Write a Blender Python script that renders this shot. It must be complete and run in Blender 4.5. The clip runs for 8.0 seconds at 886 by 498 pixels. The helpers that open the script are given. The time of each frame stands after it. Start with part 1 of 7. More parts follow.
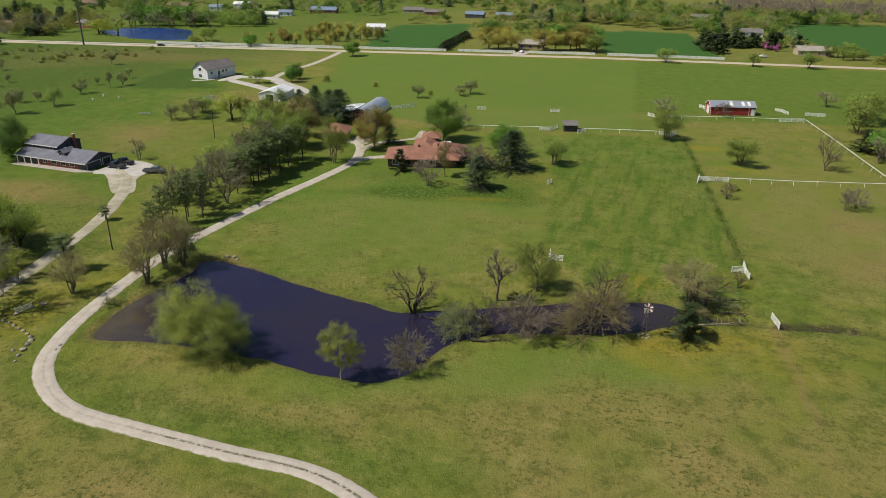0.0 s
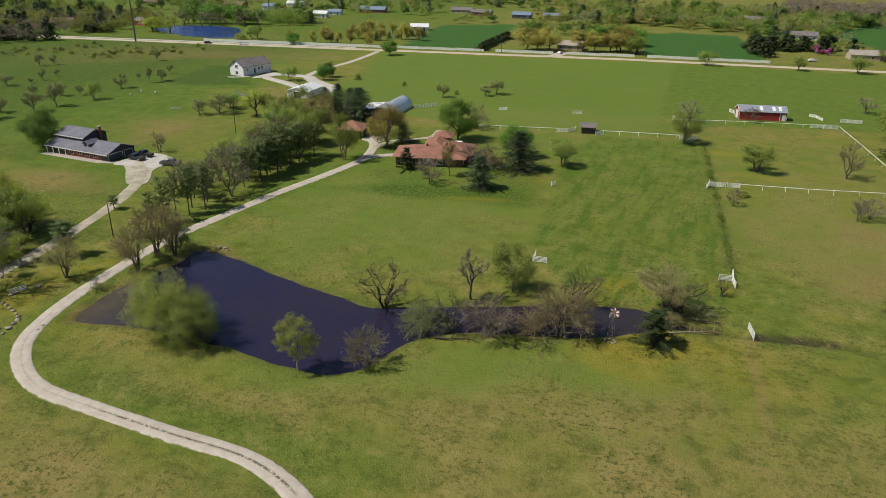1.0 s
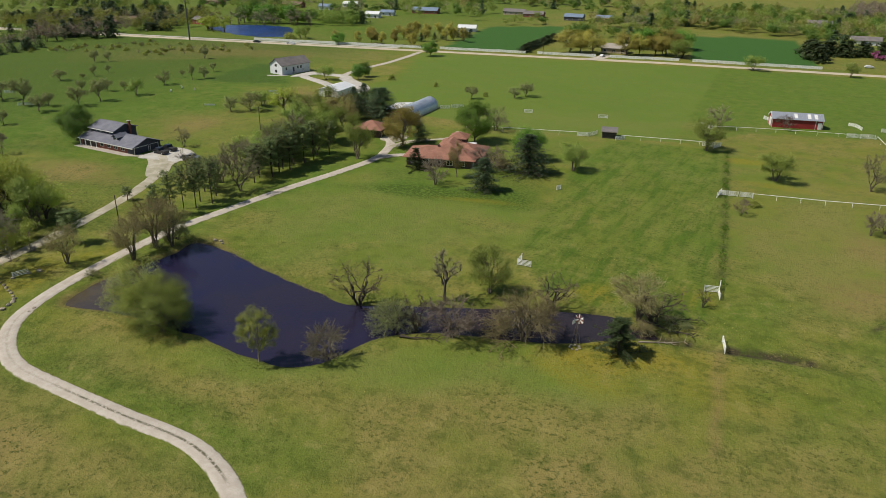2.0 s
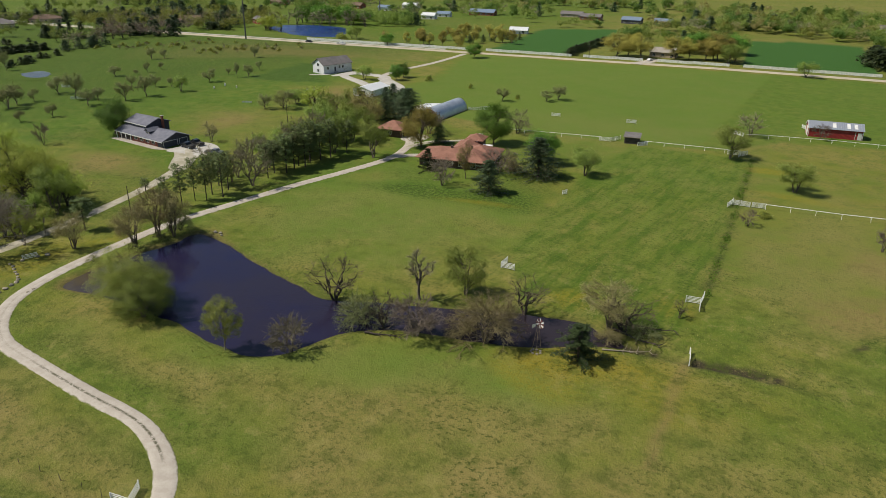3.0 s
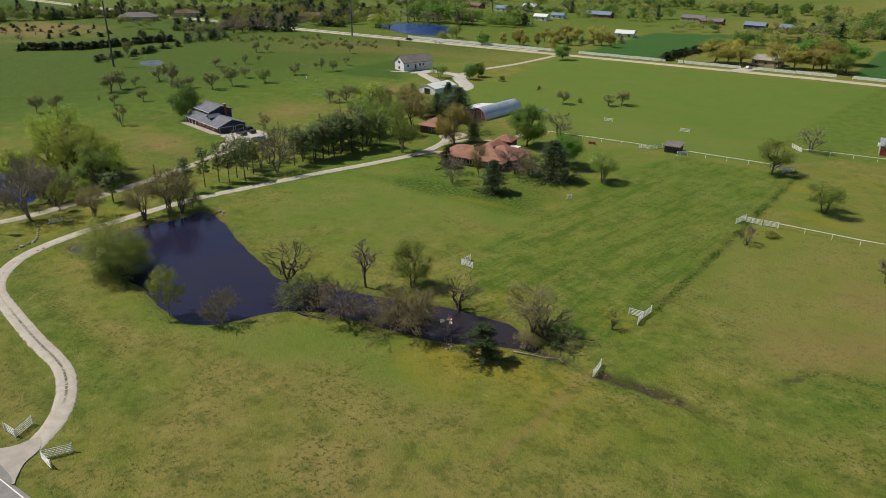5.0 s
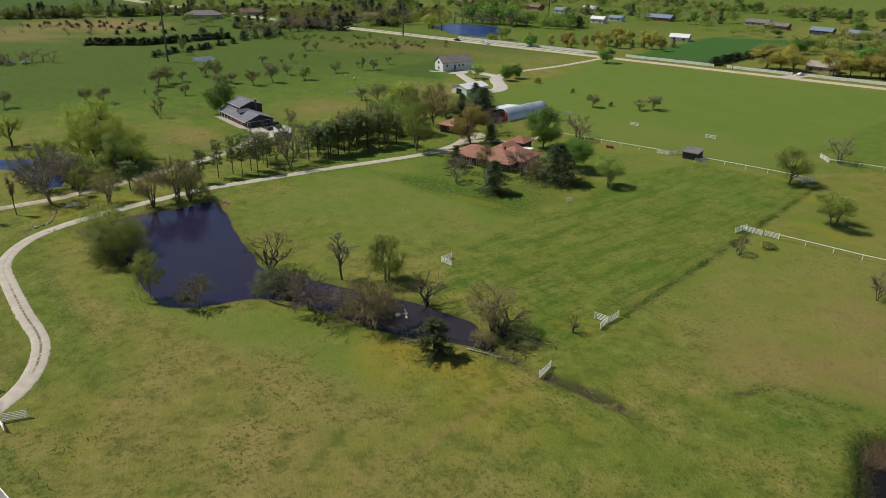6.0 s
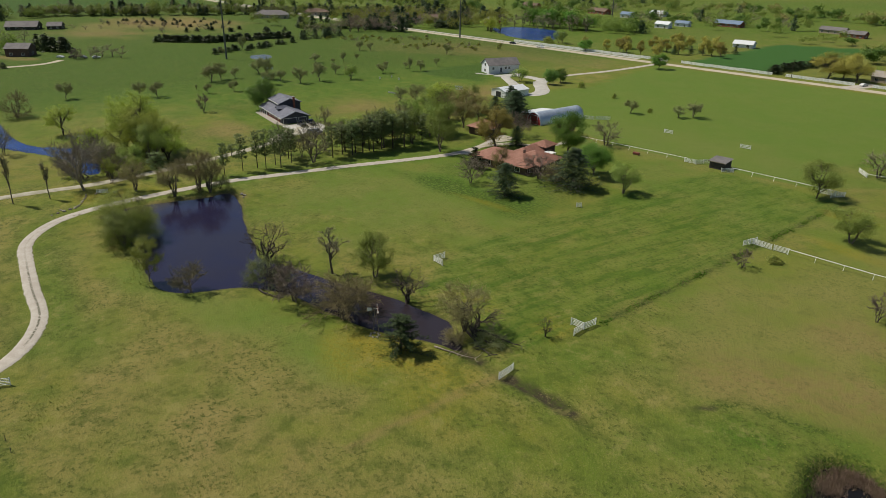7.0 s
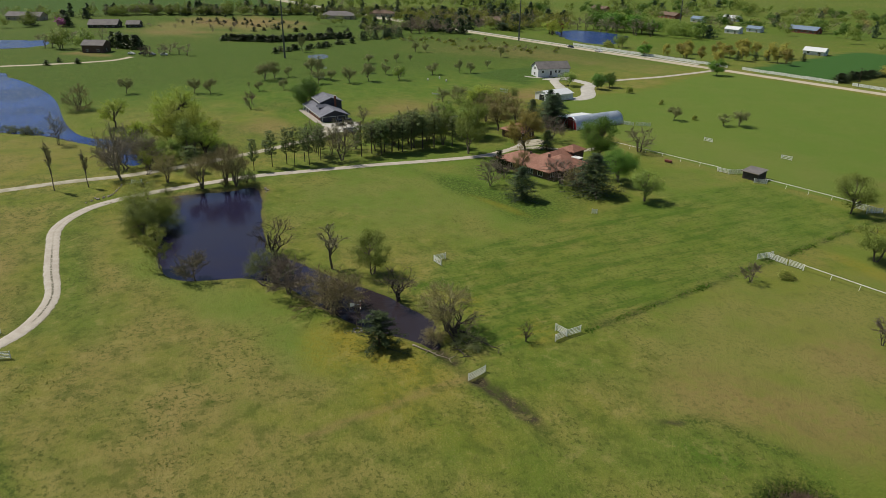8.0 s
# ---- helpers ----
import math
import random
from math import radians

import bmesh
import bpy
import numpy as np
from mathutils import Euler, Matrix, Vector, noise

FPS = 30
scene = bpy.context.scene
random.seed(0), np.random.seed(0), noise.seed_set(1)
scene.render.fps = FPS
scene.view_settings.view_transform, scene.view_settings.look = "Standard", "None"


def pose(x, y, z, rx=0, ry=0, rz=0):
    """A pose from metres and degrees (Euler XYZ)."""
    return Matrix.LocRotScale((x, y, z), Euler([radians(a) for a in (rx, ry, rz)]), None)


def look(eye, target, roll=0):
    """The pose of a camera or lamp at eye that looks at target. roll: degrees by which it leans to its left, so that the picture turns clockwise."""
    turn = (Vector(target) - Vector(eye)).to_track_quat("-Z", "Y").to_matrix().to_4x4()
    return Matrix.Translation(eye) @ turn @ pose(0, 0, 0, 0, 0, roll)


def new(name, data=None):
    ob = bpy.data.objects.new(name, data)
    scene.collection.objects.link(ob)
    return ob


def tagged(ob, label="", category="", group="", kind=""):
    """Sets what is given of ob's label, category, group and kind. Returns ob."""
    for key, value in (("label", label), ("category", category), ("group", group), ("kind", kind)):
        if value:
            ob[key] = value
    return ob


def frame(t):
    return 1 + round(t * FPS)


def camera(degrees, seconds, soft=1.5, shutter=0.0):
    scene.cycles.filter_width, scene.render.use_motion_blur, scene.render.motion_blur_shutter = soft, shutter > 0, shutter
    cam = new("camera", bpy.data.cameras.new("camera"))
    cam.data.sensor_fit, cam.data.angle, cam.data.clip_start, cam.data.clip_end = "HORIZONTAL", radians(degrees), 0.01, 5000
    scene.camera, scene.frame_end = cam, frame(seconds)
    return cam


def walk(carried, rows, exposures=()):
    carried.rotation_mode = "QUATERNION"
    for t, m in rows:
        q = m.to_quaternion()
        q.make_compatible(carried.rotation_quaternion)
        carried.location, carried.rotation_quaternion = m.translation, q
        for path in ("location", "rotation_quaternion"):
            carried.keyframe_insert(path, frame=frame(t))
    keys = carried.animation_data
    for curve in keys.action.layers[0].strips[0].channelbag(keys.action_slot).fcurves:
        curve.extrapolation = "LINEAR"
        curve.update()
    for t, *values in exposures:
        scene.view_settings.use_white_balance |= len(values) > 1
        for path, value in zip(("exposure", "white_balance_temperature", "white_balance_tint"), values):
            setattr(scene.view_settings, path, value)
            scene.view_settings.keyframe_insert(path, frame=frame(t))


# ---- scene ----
cam = camera(63.7, 8.0, 0.75)
METRES, EYE, TILT, LEAN, TURN = 129.03, 60.0, 0.0, 0.0, 17.6
ROWS = [
    (0.0, 0.0, 0.0, 0.0, 0.41, -23.74, -0.92),
    (0.5, 0.056, -0.0023, 0.001, 2.84, -23.76, -0.88),
    (1.0, 0.1133, -0.0021, 0.0015, 5.27, -23.79, -0.82),
    (1.5, 0.1712, 0.0013, 0.0032, 7.83, -23.8, -0.77),
    (3.0, 0.3556, 0.0258, 0.0094, 16.19, -23.75, -0.62),
    (3.5, 0.4199, 0.0395, 0.0104, 19.13, -23.75, -0.59),
    (4.0, 0.4843, 0.0569, 0.0115, 22.02, -23.78, -0.56),
    (4.5, 0.5488, 0.077, 0.0126, 24.91, -23.8, -0.51),
    (6.0, 0.7381, 0.1563, 0.0147, 33.57, -23.78, -0.53),
    (6.5, 0.7937, 0.1871, 0.0156, 36.61, -23.71, -0.63),
    (7.0, 0.8444, 0.2191, 0.0166, 39.69, -23.66, -0.69),
    (7.5, 0.8907, 0.2532, 0.018, 42.77, -23.6, -0.69),
    (8.0, 0.9331, 0.2898, 0.019, 45.82, -23.57, -0.65),
]
walk(cam, [(t, pose(0, 0, EYE, TILT, LEAN, TURN) @ pose(METRES * x, METRES * y, METRES * z, 90 + pitch, roll, yaw)) for t, x, y, z, yaw, pitch, roll in ROWS],
     exposures=[(0.0, 0.19, 6900, 10), (4.0, 0.14, 6900, 9), (8.0, 0.07, 6900, 8)])

# ---- sky and sun ----
SUN_EL, SUN_TO = 53.0, (-0.83, -0.56)
world = bpy.data.worlds.new("sky")
scene.world = world
world.use_nodes = True
sky = world.node_tree.nodes.new("ShaderNodeTexSky")
sky.sky_type, sky.sun_disc = "NISHITA", False
sky.sun_elevation, sky.sun_rotation = radians(SUN_EL), math.atan2(SUN_TO[0], SUN_TO[1])
sky.air_density, sky.dust_density, sky.ozone_density = 1.0, 0.3, 1.5
back = world.node_tree.nodes["Background"]
back.inputs["Strength"].default_value = 0.068
world.node_tree.links.new(sky.outputs[0], back.inputs["Color"])
lamp = bpy.data.lights.new("sun", "SUN")
lamp.energy, lamp.angle, lamp.color = 4.2, radians(0.6), (1.0, 0.95, 0.87)
sun = new("sun", lamp)
reach = math.cos(radians(SUN_EL)) / math.hypot(*SUN_TO)
sun.matrix_world = look((SUN_TO[0] * reach * 300, SUN_TO[1] * reach * 300, math.sin(radians(SUN_EL)) * 300), (0, 0, 0))

# ---- the lie of the land ----


def spline(points, closed=False, step=1.5):
    """A smooth line through a few plan points."""
    p = [np.array(q, float) for q in points]
    n = len(p)
    out = []
    for i in range(n if closed else n - 1):
        a, b, c, d = ((p[(i + k) % n] if closed else p[min(max(i + k, 0), n - 1)]) for k in (-1, 0, 1, 2))
        m = max(2, int(np.linalg.norm(c - b) / step))
        for s in np.arange(m) / m:
            out.append(0.5 * (2 * b + (c - a) * s + (2 * a - 5 * b + 4 * c - d) * s * s + (3 * b - a - 3 * c + d) * s ** 3))
    if not closed:
        out.append(p[-1])
    return np.array(out)


def fall(x, y):
    """The plain falls gently to the north-west."""
    return -0.012 * np.clip(-50 - x, 0, 500) - 0.011 * np.clip(y - 270, 0, 450)


def outline_distance(x, y, poly):
    """Distance from the outline, negative inside."""
    best = np.full(x.shape, 1e9)
    inside = np.zeros(x.shape, bool)
    for a, b in zip(poly, np.roll(poly, -1, 0)):
        ab = b - a
        k = np.clip(((x - a[0]) * ab[0] + (y - a[1]) * ab[1]) / (ab @ ab + 1e-9), 0, 1)
        best = np.minimum(best, np.hypot(x - a[0] - k * ab[0], y - a[1] - k * ab[1]))
        cross = (a[1] > y) != (b[1] > y)
        if abs(ab[1]) > 1e-9:
            inside ^= cross & (x < a[0] + (y - a[1]) / ab[1] * ab[0])
    return np.where(inside, -best, best)


def line_distance(x, y, line):
    best = np.full(x.shape, 1e9)
    for a, b in zip(line[:-1], line[1:]):
        ab = b - a
        k = np.clip(((x - a[0]) * ab[0] + (y - a[1]) * ab[1]) / (ab @ ab + 1e-9), 0, 1)
        best = np.minimum(best, np.hypot(x - a[0] - k * ab[0], y - a[1] - k * ab[1]))
    return best


POND = spline([(-84.5, 108.8), (-78, 109.6), (-69.5, 107.8), (-57.7, 105.0), (-47.8, 103.3), (-40, 102.4), (-31.0, 106.5), (-22, 110.8), (-12.0, 116.1), (-4.8, 118.7),
               (3.2, 121.4), (6.5, 119.4), (10.2, 118.2), (10.4, 116.8), (6.6, 114.2), (-1.6, 108.4), (-11.5, 104.4), (-17, 102.8), (-22.5, 100.5), (-28, 96), (-30.3, 90.5), (-32.7, 84), (-37.5, 80.6),
               (-46.4, 80.3), (-54, 81), (-62, 80.6), (-75, 79.6), (-83.4, 77.5), (-85.4, 83), (-85.6, 93), (-84, 103)], True)
WEST_POND = spline([(-330, 30), (-308, 41), (-289, 49), (-262, 57), (-236, 61.5), (-203, 63.5), (-182, 66), (-168, 71), (-161, 80), (-154, 88), (-140, 87.5), (-127, 84), (-130, 79), (-145, 78),
                    (-155, 73), (-166, 65), (-176, 58), (-186, 46), (-210, 10), (-290, -10)], True, 4)
FAR_POND = spline([(-390, 424), (-383, 448), (-346, 456), (-320, 430), (-311, 409), (-332, 401), (-365, 408)], True, 4)
LONG_POND = spline([(-492, 8), (-482, 30), (-472, 54), (-444, 54), (-440, 26), (-455, -20)], True, 5)
HOLLOW = spline([(65.0, 125), (64.2, 130), (62.6, 135), (60.7, 139.6), (60.6, 143.2), (62.6, 145.3), (66, 145.4), (70, 144.6), (76, 140), (80, 132), (76, 123), (70, 120.5)], True)
PUDDLE = spline([(-325.5, 197.5), (-328.5, 204), (-324.5, 208), (-316, 206), (-311, 201.5), (-312, 195.5), (-319, 195)], True)
PONDS = [(POND, -0.35), (WEST_POND, -0.4), (FAR_POND, -0.4), (LONG_POND, -0.4), (HOLLOW, -1.3), (PUDDLE, -0.15)]
DITCH = spline([(9.5, 117.6), (16, 118), (20.5, 118.6), (24.1, 119.2), (28.5, 120.3), (32.2, 121), (37.5, 121.6), (43, 122)])
WET = spline([(23.0, 118.9), (24.5, 119.3), (28.5, 120.3), (31.5, 120.9), (34.5, 121.3)], step=0.8)


def lie(x, y):
    """Height of the bare land, ponds and ditch carved in."""
    x, y = np.asarray(x, float), np.asarray(y, float)
    z = fall(x, y)
    for poly, level in PONDS:
        lo, hi = poly.min(0) - 25, poly.max(0) + 25
        near = (x > lo[0]) & (x < hi[0]) & (y > lo[1]) & (y < hi[1])
        if near.any():
            d = outline_distance(x[near], y[near], poly)
            slope = np.clip((1.6 - d) / 3.2, 0, 1)
            flat = np.clip(1 - d / 24, 0, 1)
            flat = flat * flat * (3 - 2 * flat)
            z[near] = z[near] * (1 - flat) + float(np.mean(fall(poly[:, 0], poly[:, 1]))) * flat + slope * slope * (3 - 2 * slope) * (level * 2)
    near = (x > 7) & (x < 48) & (y > 112) & (y < 128)
    if near.any():
        d = line_distance(x[near], y[near], DITCH)
        z[near] -= 0.55 * np.exp(-(d / 1.1) ** 2) * np.clip((46 - x[near]) / 8, 0, 1)
    return z


def gz(x, y):
    return float(lie(np.array([float(x)]), np.array([float(y)]))[0])


# ---- mesh helpers ----


def link(name, mesh, material, parent=None, label=""):
    if material and not mesh.materials:
        mesh.materials.append(material)
    ob = new(name, mesh)
    if parent:
        ob.parent = parent
    if label:
        ob["label"] = label
    return ob


def part(name, bm, material, parent=None, label=""):
    mesh = bpy.data.meshes.new(name)
    bm.normal_update()
    bm.to_mesh(mesh)
    bm.free()
    return link(name, mesh, material, parent, label)


def soup(name, verts, faces, smooth=False):
    mesh = bpy.data.meshes.new(name)
    mesh.from_pydata(np.asarray(verts).tolist(), [], np.asarray(faces).tolist() if not isinstance(faces, list) else faces)
    if smooth:
        mesh.polygons.foreach_set("use_smooth", [True] * len(mesh.polygons))
    mesh.update()
    return mesh


def thing(name, x, y, turn=0.0, label="", category="", group="", z=None, size=(1, 1, 1), kind=""):
    ob = new(name)
    ob.empty_display_size = 0.2
    ob.matrix_world = pose(x, y, gz(x, y) if z is None else z, 0, 0, turn) @ Matrix.Diagonal((*size, 1))
    return tagged(ob, label, category, group, kind)


def add_box(bm, x0, x1, y0, y1, z0, z1, bevel=0.0):
    r = bmesh.ops.create_cube(bm, size=1)
    for v in r["verts"]:
        v.co = Vector((x0 + (v.co.x + 0.5) * (x1 - x0), y0 + (v.co.y + 0.5) * (y1 - y0), z0 + (v.co.z + 0.5) * (z1 - z0)))
    if bevel:
        edges = {e for v in r["verts"] for e in v.link_edges}
        bmesh.ops.bevel(bm, geom=list(edges), offset=bevel, segments=1, affect="EDGES")
    return bm


def box(x0, x1, y0, y1, z0, z1, bevel=0.0):
    return add_box(bmesh.new(), x0, x1, y0, y1, z0, z1, bevel)


def add_rod(bm, a, b, r0, r1=None, sides=6):
    a, b = Vector(a), Vector(b)
    r1 = r0 if r1 is None else r1
    q = (b - a).to_track_quat("Z", "Y")
    ring = []
    for p, r in ((a, r0), (b, r1)):
        ring.append([bm.verts.new(p + q @ Vector((r * math.cos(6.2832 * i / sides), r * math.sin(6.2832 * i / sides), 0))) for i in range(sides)])
    for i in range(sides):
        bm.faces.new((ring[0][i], ring[0][(i + 1) % sides], ring[1][(i + 1) % sides], ring[1][i]))
    bm.faces.new(ring[0][::-1])
    bm.faces.new(ring[1])
    return bm


def rod(a, b, r0, r1=None, sides=6):
    return add_rod(bmesh.new(), a, b, r0, r1, sides)


def add_slab(bm, corners, thick, up=True):
    """A plate of four or more corners with thickness along its normal."""
    c = [Vector(p) for p in corners]
    n = (c[1] - c[0]).cross(c[2] - c[0]).normalized()
    if n.z < 0 and up:
        n = -n
    low = [bm.verts.new(p) for p in c]
    top = [bm.verts.new(p + n * thick) for p in c]
    k = len(c)
    bm.faces.new(low[::-1])
    bm.faces.new(top)
    for i in range(k):
        bm.faces.new((low[i], low[(i + 1) % k], top[(i + 1) % k], top[i]))
    bmesh.ops.recalc_face_normals(bm, faces=bm.faces)
    return bm


def slab(corners, thick, up=True):
    return add_slab(bmesh.new(), corners, thick, up)

# ---- materials ----


def shader(name):
    m = bpy.data.materials.new(name)
    m.use_nodes = True
    t = m.node_tree
    return m, t, t.nodes["Principled BSDF"]


def node(t, kind, **values):
    n = t.nodes.new(kind)
    for key, value in values.items():
        n.inputs[key.replace("_", " ")].default_value = value
    return n


def noise_of(t, scale, detail=4.0, rough=0.6, vector=None):
    n = node(t, "ShaderNodeTexNoise", Scale=scale, Detail=detail, Roughness=rough)
    if vector is not None:
        t.links.new(vector, n.inputs["Vector"])
    return n.outputs["Fac"]


def place(t):
    return t.nodes.new("ShaderNodeNewGeometry").outputs["Position"]


def math_of(t, op, a, b=0.0, clamp=False):
    n = t.nodes.new("ShaderNodeMath")
    n.operation, n.use_clamp = op, clamp
    for i, v in enumerate((a, b)):
        if isinstance(v, (int, float)):
            n.inputs[i].default_value = v
        else:
            t.links.new(v, n.inputs[i])
    return n.outputs[0]


def span(t, value, lo, hi, a=0.0, b=1.0):
    n = t.nodes.new("ShaderNodeMapRange")
    n.interpolation_type = "SMOOTHSTEP"
    t.links.new(value, n.inputs[0])
    for i, v in enumerate((lo, hi, a, b)):
        n.inputs[i + 1].default_value = v
    return n.outputs[0]


def blend(t, fac, a, b):
    n = t.nodes.new("ShaderNodeMix")
    n.data_type = "RGBA"
    for i, v in ((0, fac), (6, a), (7, b)):
        if isinstance(v, (int, float)):
            n.inputs[i].default_value = v
        elif isinstance(v, tuple):
            n.inputs[i].default_value = (*v, 1)
        else:
            t.links.new(v, n.inputs[i])
    return n.outputs[2]


def relief(t, p, height, strength, distance):
    b = node(t, "ShaderNodeBump", Strength=strength, Distance=distance)
    t.links.new(height, b.inputs["Height"])
    t.links.new(b.outputs[0], p.inputs["Normal"])


def surface(name, a, b, scale=1.0, rough=0.8, fine=12.0, metal=0.0, bump=0.3, depth=0.02, wear=None):
    """A plain surface: two tones in broad stains, finer grain, relief."""
    m, t, p = shader(name)
    w = place(t)
    broad, grain = noise_of(t, scale, 5, 0.6, w), noise_of(t, scale * fine, 3, 0.6, w)
    c = blend(t, span(t, broad, 0.35, 0.65), a, b)
    c = blend(t, span(t, grain, 0.45, 0.8, 0, 0.45), c, tuple(v * 0.55 for v in a))
    if wear:
        c = blend(t, span(t, noise_of(t, scale * 2.7, 6, 0.7, w), 0.55, 0.75, 0, 0.7), c, wear)
    t.links.new(c, p.inputs["Base Color"])
    p.inputs["Roughness"].default_value, p.inputs["Metallic"].default_value = rough, metal
    if bump:
        relief(t, p, grain, bump, depth)
    return m


def leaves(name, a, b, c, gloss=0.5):
    """Foliage: each leaf clump has its own tone between three colours."""
    m, t, p = shader(name)
    g = t.nodes.new("ShaderNodeNewGeometry")
    o = t.nodes.new("ShaderNodeObjectInfo")
    col = blend(t, span(t, g.outputs["Random Per Island"], 0.0, 0.7), a, b)
    col = blend(t, span(t, g.outputs["Random Per Island"], 0.7, 1.0), col, c)
    h = node(t, "ShaderNodeHueSaturation")
    t.links.new(span(t, o.outputs["Random"], 0, 1, 0.494, 0.516), h.inputs["Hue"])
    t.links.new(span(t, o.outputs["Random"], 0, 1, 0.8, 1.2), h.inputs["Value"])
    t.links.new(col, h.inputs["Color"])
    t.links.new(h.outputs[0], p.inputs["Base Color"])
    p.inputs["Roughness"].default_value = gloss
    p.inputs["Specular IOR Level"].default_value = 0.2
    tr = t.nodes.new("ShaderNodeBsdfTranslucent")
    t.links.new(h.outputs[0], tr.inputs["Color"])
    mix = t.nodes.new("ShaderNodeMixShader")
    mix.inputs[0].default_value = 0.36
    t.links.new(p.outputs[0], mix.inputs[1])
    t.links.new(tr.outputs[0], mix.inputs[2])
    t.links.new(mix.outputs[0], t.nodes["Material Output"].inputs["Surface"])
    return m


def ribbed(name, a, b, axis, pitch, rough=0.4, metal=0.7, wear=None):
    """Corrugated or seamed sheet metal."""
    m, t, p = shader(name)
    tc = t.nodes.new("ShaderNodeTexCoord").outputs["Object"]
    s = t.nodes.new("ShaderNodeSeparateXYZ")
    t.links.new(tc, s.inputs[0])
    wave = math_of(t, "SINE", math_of(t, "MULTIPLY", s.outputs[axis], 6.2832 / pitch))
    broad = noise_of(t, 0.5, 6, 0.65, tc)
    c = blend(t, span(t, broad, 0.3, 0.7), a, b)
    c = blend(t, span(t, wave, -1, 1, 0, 0.25), c, tuple(v * 0.6 for v in a))
    if wear:
        c = blend(t, span(t, noise_of(t, 1.3, 6, 0.7, tc), 0.56, 0.72, 0, 0.8), c, wear)
    t.links.new(c, p.inputs["Base Color"])
    p.inputs["Metallic"].default_value = metal
    t.links.new(span(t, broad, 0.3, 0.7, rough * 0.8, rough * 1.3), p.inputs["Roughness"])
    relief(t, p, wave, 0.5, 0.03)
    return m


def math_vec(t, vector):
    """The same place, shifted, so that two patterns do not coincide."""
    n = t.nodes.new("ShaderNodeVectorMath")
    n.operation = "ADD"
    t.links.new(vector, n.inputs[0])
    n.inputs[1].default_value = (311.0, 173.0, 9.0)
    return n.outputs[0]


def grass():
    m, t, p = shader("pasture_grass")
    w = place(t)

    def mark(n):
        a = t.nodes.new("ShaderNodeAttribute")
        a.attribute_name = n
        return a.outputs["Fac"]

    n50, n12, n5, n3, n1, nf, nn = (noise_of(t, s, d, r, w) for s, d, r in ((0.018, 6, 0.62), (0.075, 7, 0.68), (0.17, 7, 0.7), (0.30, 6, 0.68), (1.35, 6, 0.72), (3.6, 4, 0.7), (11.0, 2, 0.6)))
    c = blend(t, span(t, n50, 0.35, 0.66), (0.190, 0.198, 0.033), (0.130, 0.178, 0.023))
    c = blend(t, span(t, n12, 0.40, 0.60, 0, 0.65), c, (0.262, 0.224, 0.066))
    c = blend(t, math_of(t, "MULTIPLY", span(t, n5, 0.46, 0.64, 0, 0.6), span(t, mark("tame"), 0.0, 1.0, 1.0, 0.1)), c, (0.104, 0.156, 0.020))
    dry = math_of(t, "MULTIPLY", mark("dry"), span(t, n12, 0.3, 0.62, 0.25, 1.0))
    c = blend(t, dry, c, (0.258, 0.208, 0.070))
    lush = math_of(t, "MULTIPLY", mark("lush"), span(t, n3, 0.3, 0.6, 0.45, 1.0))
    c = blend(t, lush, c, (0.084, 0.160, 0.015))
    c = blend(t, math_of(t, "MULTIPLY", mark("tame"), 0.7), c, (0.113, 0.190, 0.029))
    crop = mark("crop")
    c = blend(t, crop, c, (0.044, 0.122, 0.023))
    c = blend(t, math_of(t, "MULTIPLY", mark("dark"), span(t, n1, 0.40, 0.58, 0.1, 1.0)), c, (0.048, 0.088, 0.011))
    bloom = math_of(t, "MULTIPLY", mark("bloom"), span(t, n1, 0.36, 0.60, 0.25, 0.9))
    c = blend(t, bloom, c, (0.315, 0.240, 0.018))
    c = blend(t, math_of(t, "MULTIPLY", mark("soil"), span(t, n3, 0.3, 0.6, 0.3, 1.0)), c, (0.262, 0.180, 0.076))
    c = blend(t, mark("mud"), c, (0.052, 0.042, 0.026))
    # tufts, clover patches, straw and bare specks; tended fields show fewer
    rough = math_of(t, "MULTIPLY", span(t, crop, 0.0, 1.0, 1.0, 0.15), span(t, mark("tame"), 0.0, 1.0, 1.0, 0.28))
    rough = math_of(t, "MULTIPLY", rough, span(t, mark("smooth"), 0.0, 1.0, 1.0, 0.7))
    c = blend(t, math_of(t, "MULTIPLY", span(t, n3, 0.48, 0.68, 0, 0.55), rough), c, (0.080, 0.118, 0.015))
    clump = math_of(t, "MULTIPLY", span(t, n1, 0.51, 0.60, 0, 0.95), math_of(t, "MULTIPLY", span(t, n12, 0.40, 0.58, 0.12, 1.0), span(t, n50, 0.35, 0.6, 0.5, 1.0)))
    c = blend(t, math_of(t, "MULTIPLY", clump, rough), c, (0.060, 0.080, 0.014))
    straw = math_of(t, "MULTIPLY", span(t, nf, 0.50, 0.66, 0, 0.5), span(t, n3, 0.3, 0.6, 1.0, 0.2))
    c = blend(t, math_of(t, "MULTIPLY", straw, rough), c, (0.33, 0.285, 0.105))
    c = blend(t, math_of(t, "MULTIPLY", span(t, nn, 0.50, 0.70, 0, 0.34), rough), c, (0.062, 0.078, 0.014))
    rough = math_of(t, "MULTIPLY", rough, span(t, mark("smooth"), 0.0, 1.0, 1.0, 0.2))
    # worn and thick patches a few metres wide
    n4 = noise_of(t, 0.23, 7, 0.72, math_vec(t, w))
    c = blend(t, math_of(t, "MULTIPLY", span(t, n4, 0.50, 0.62, 0, 0.50), rough), c, (0.062, 0.096, 0.013))
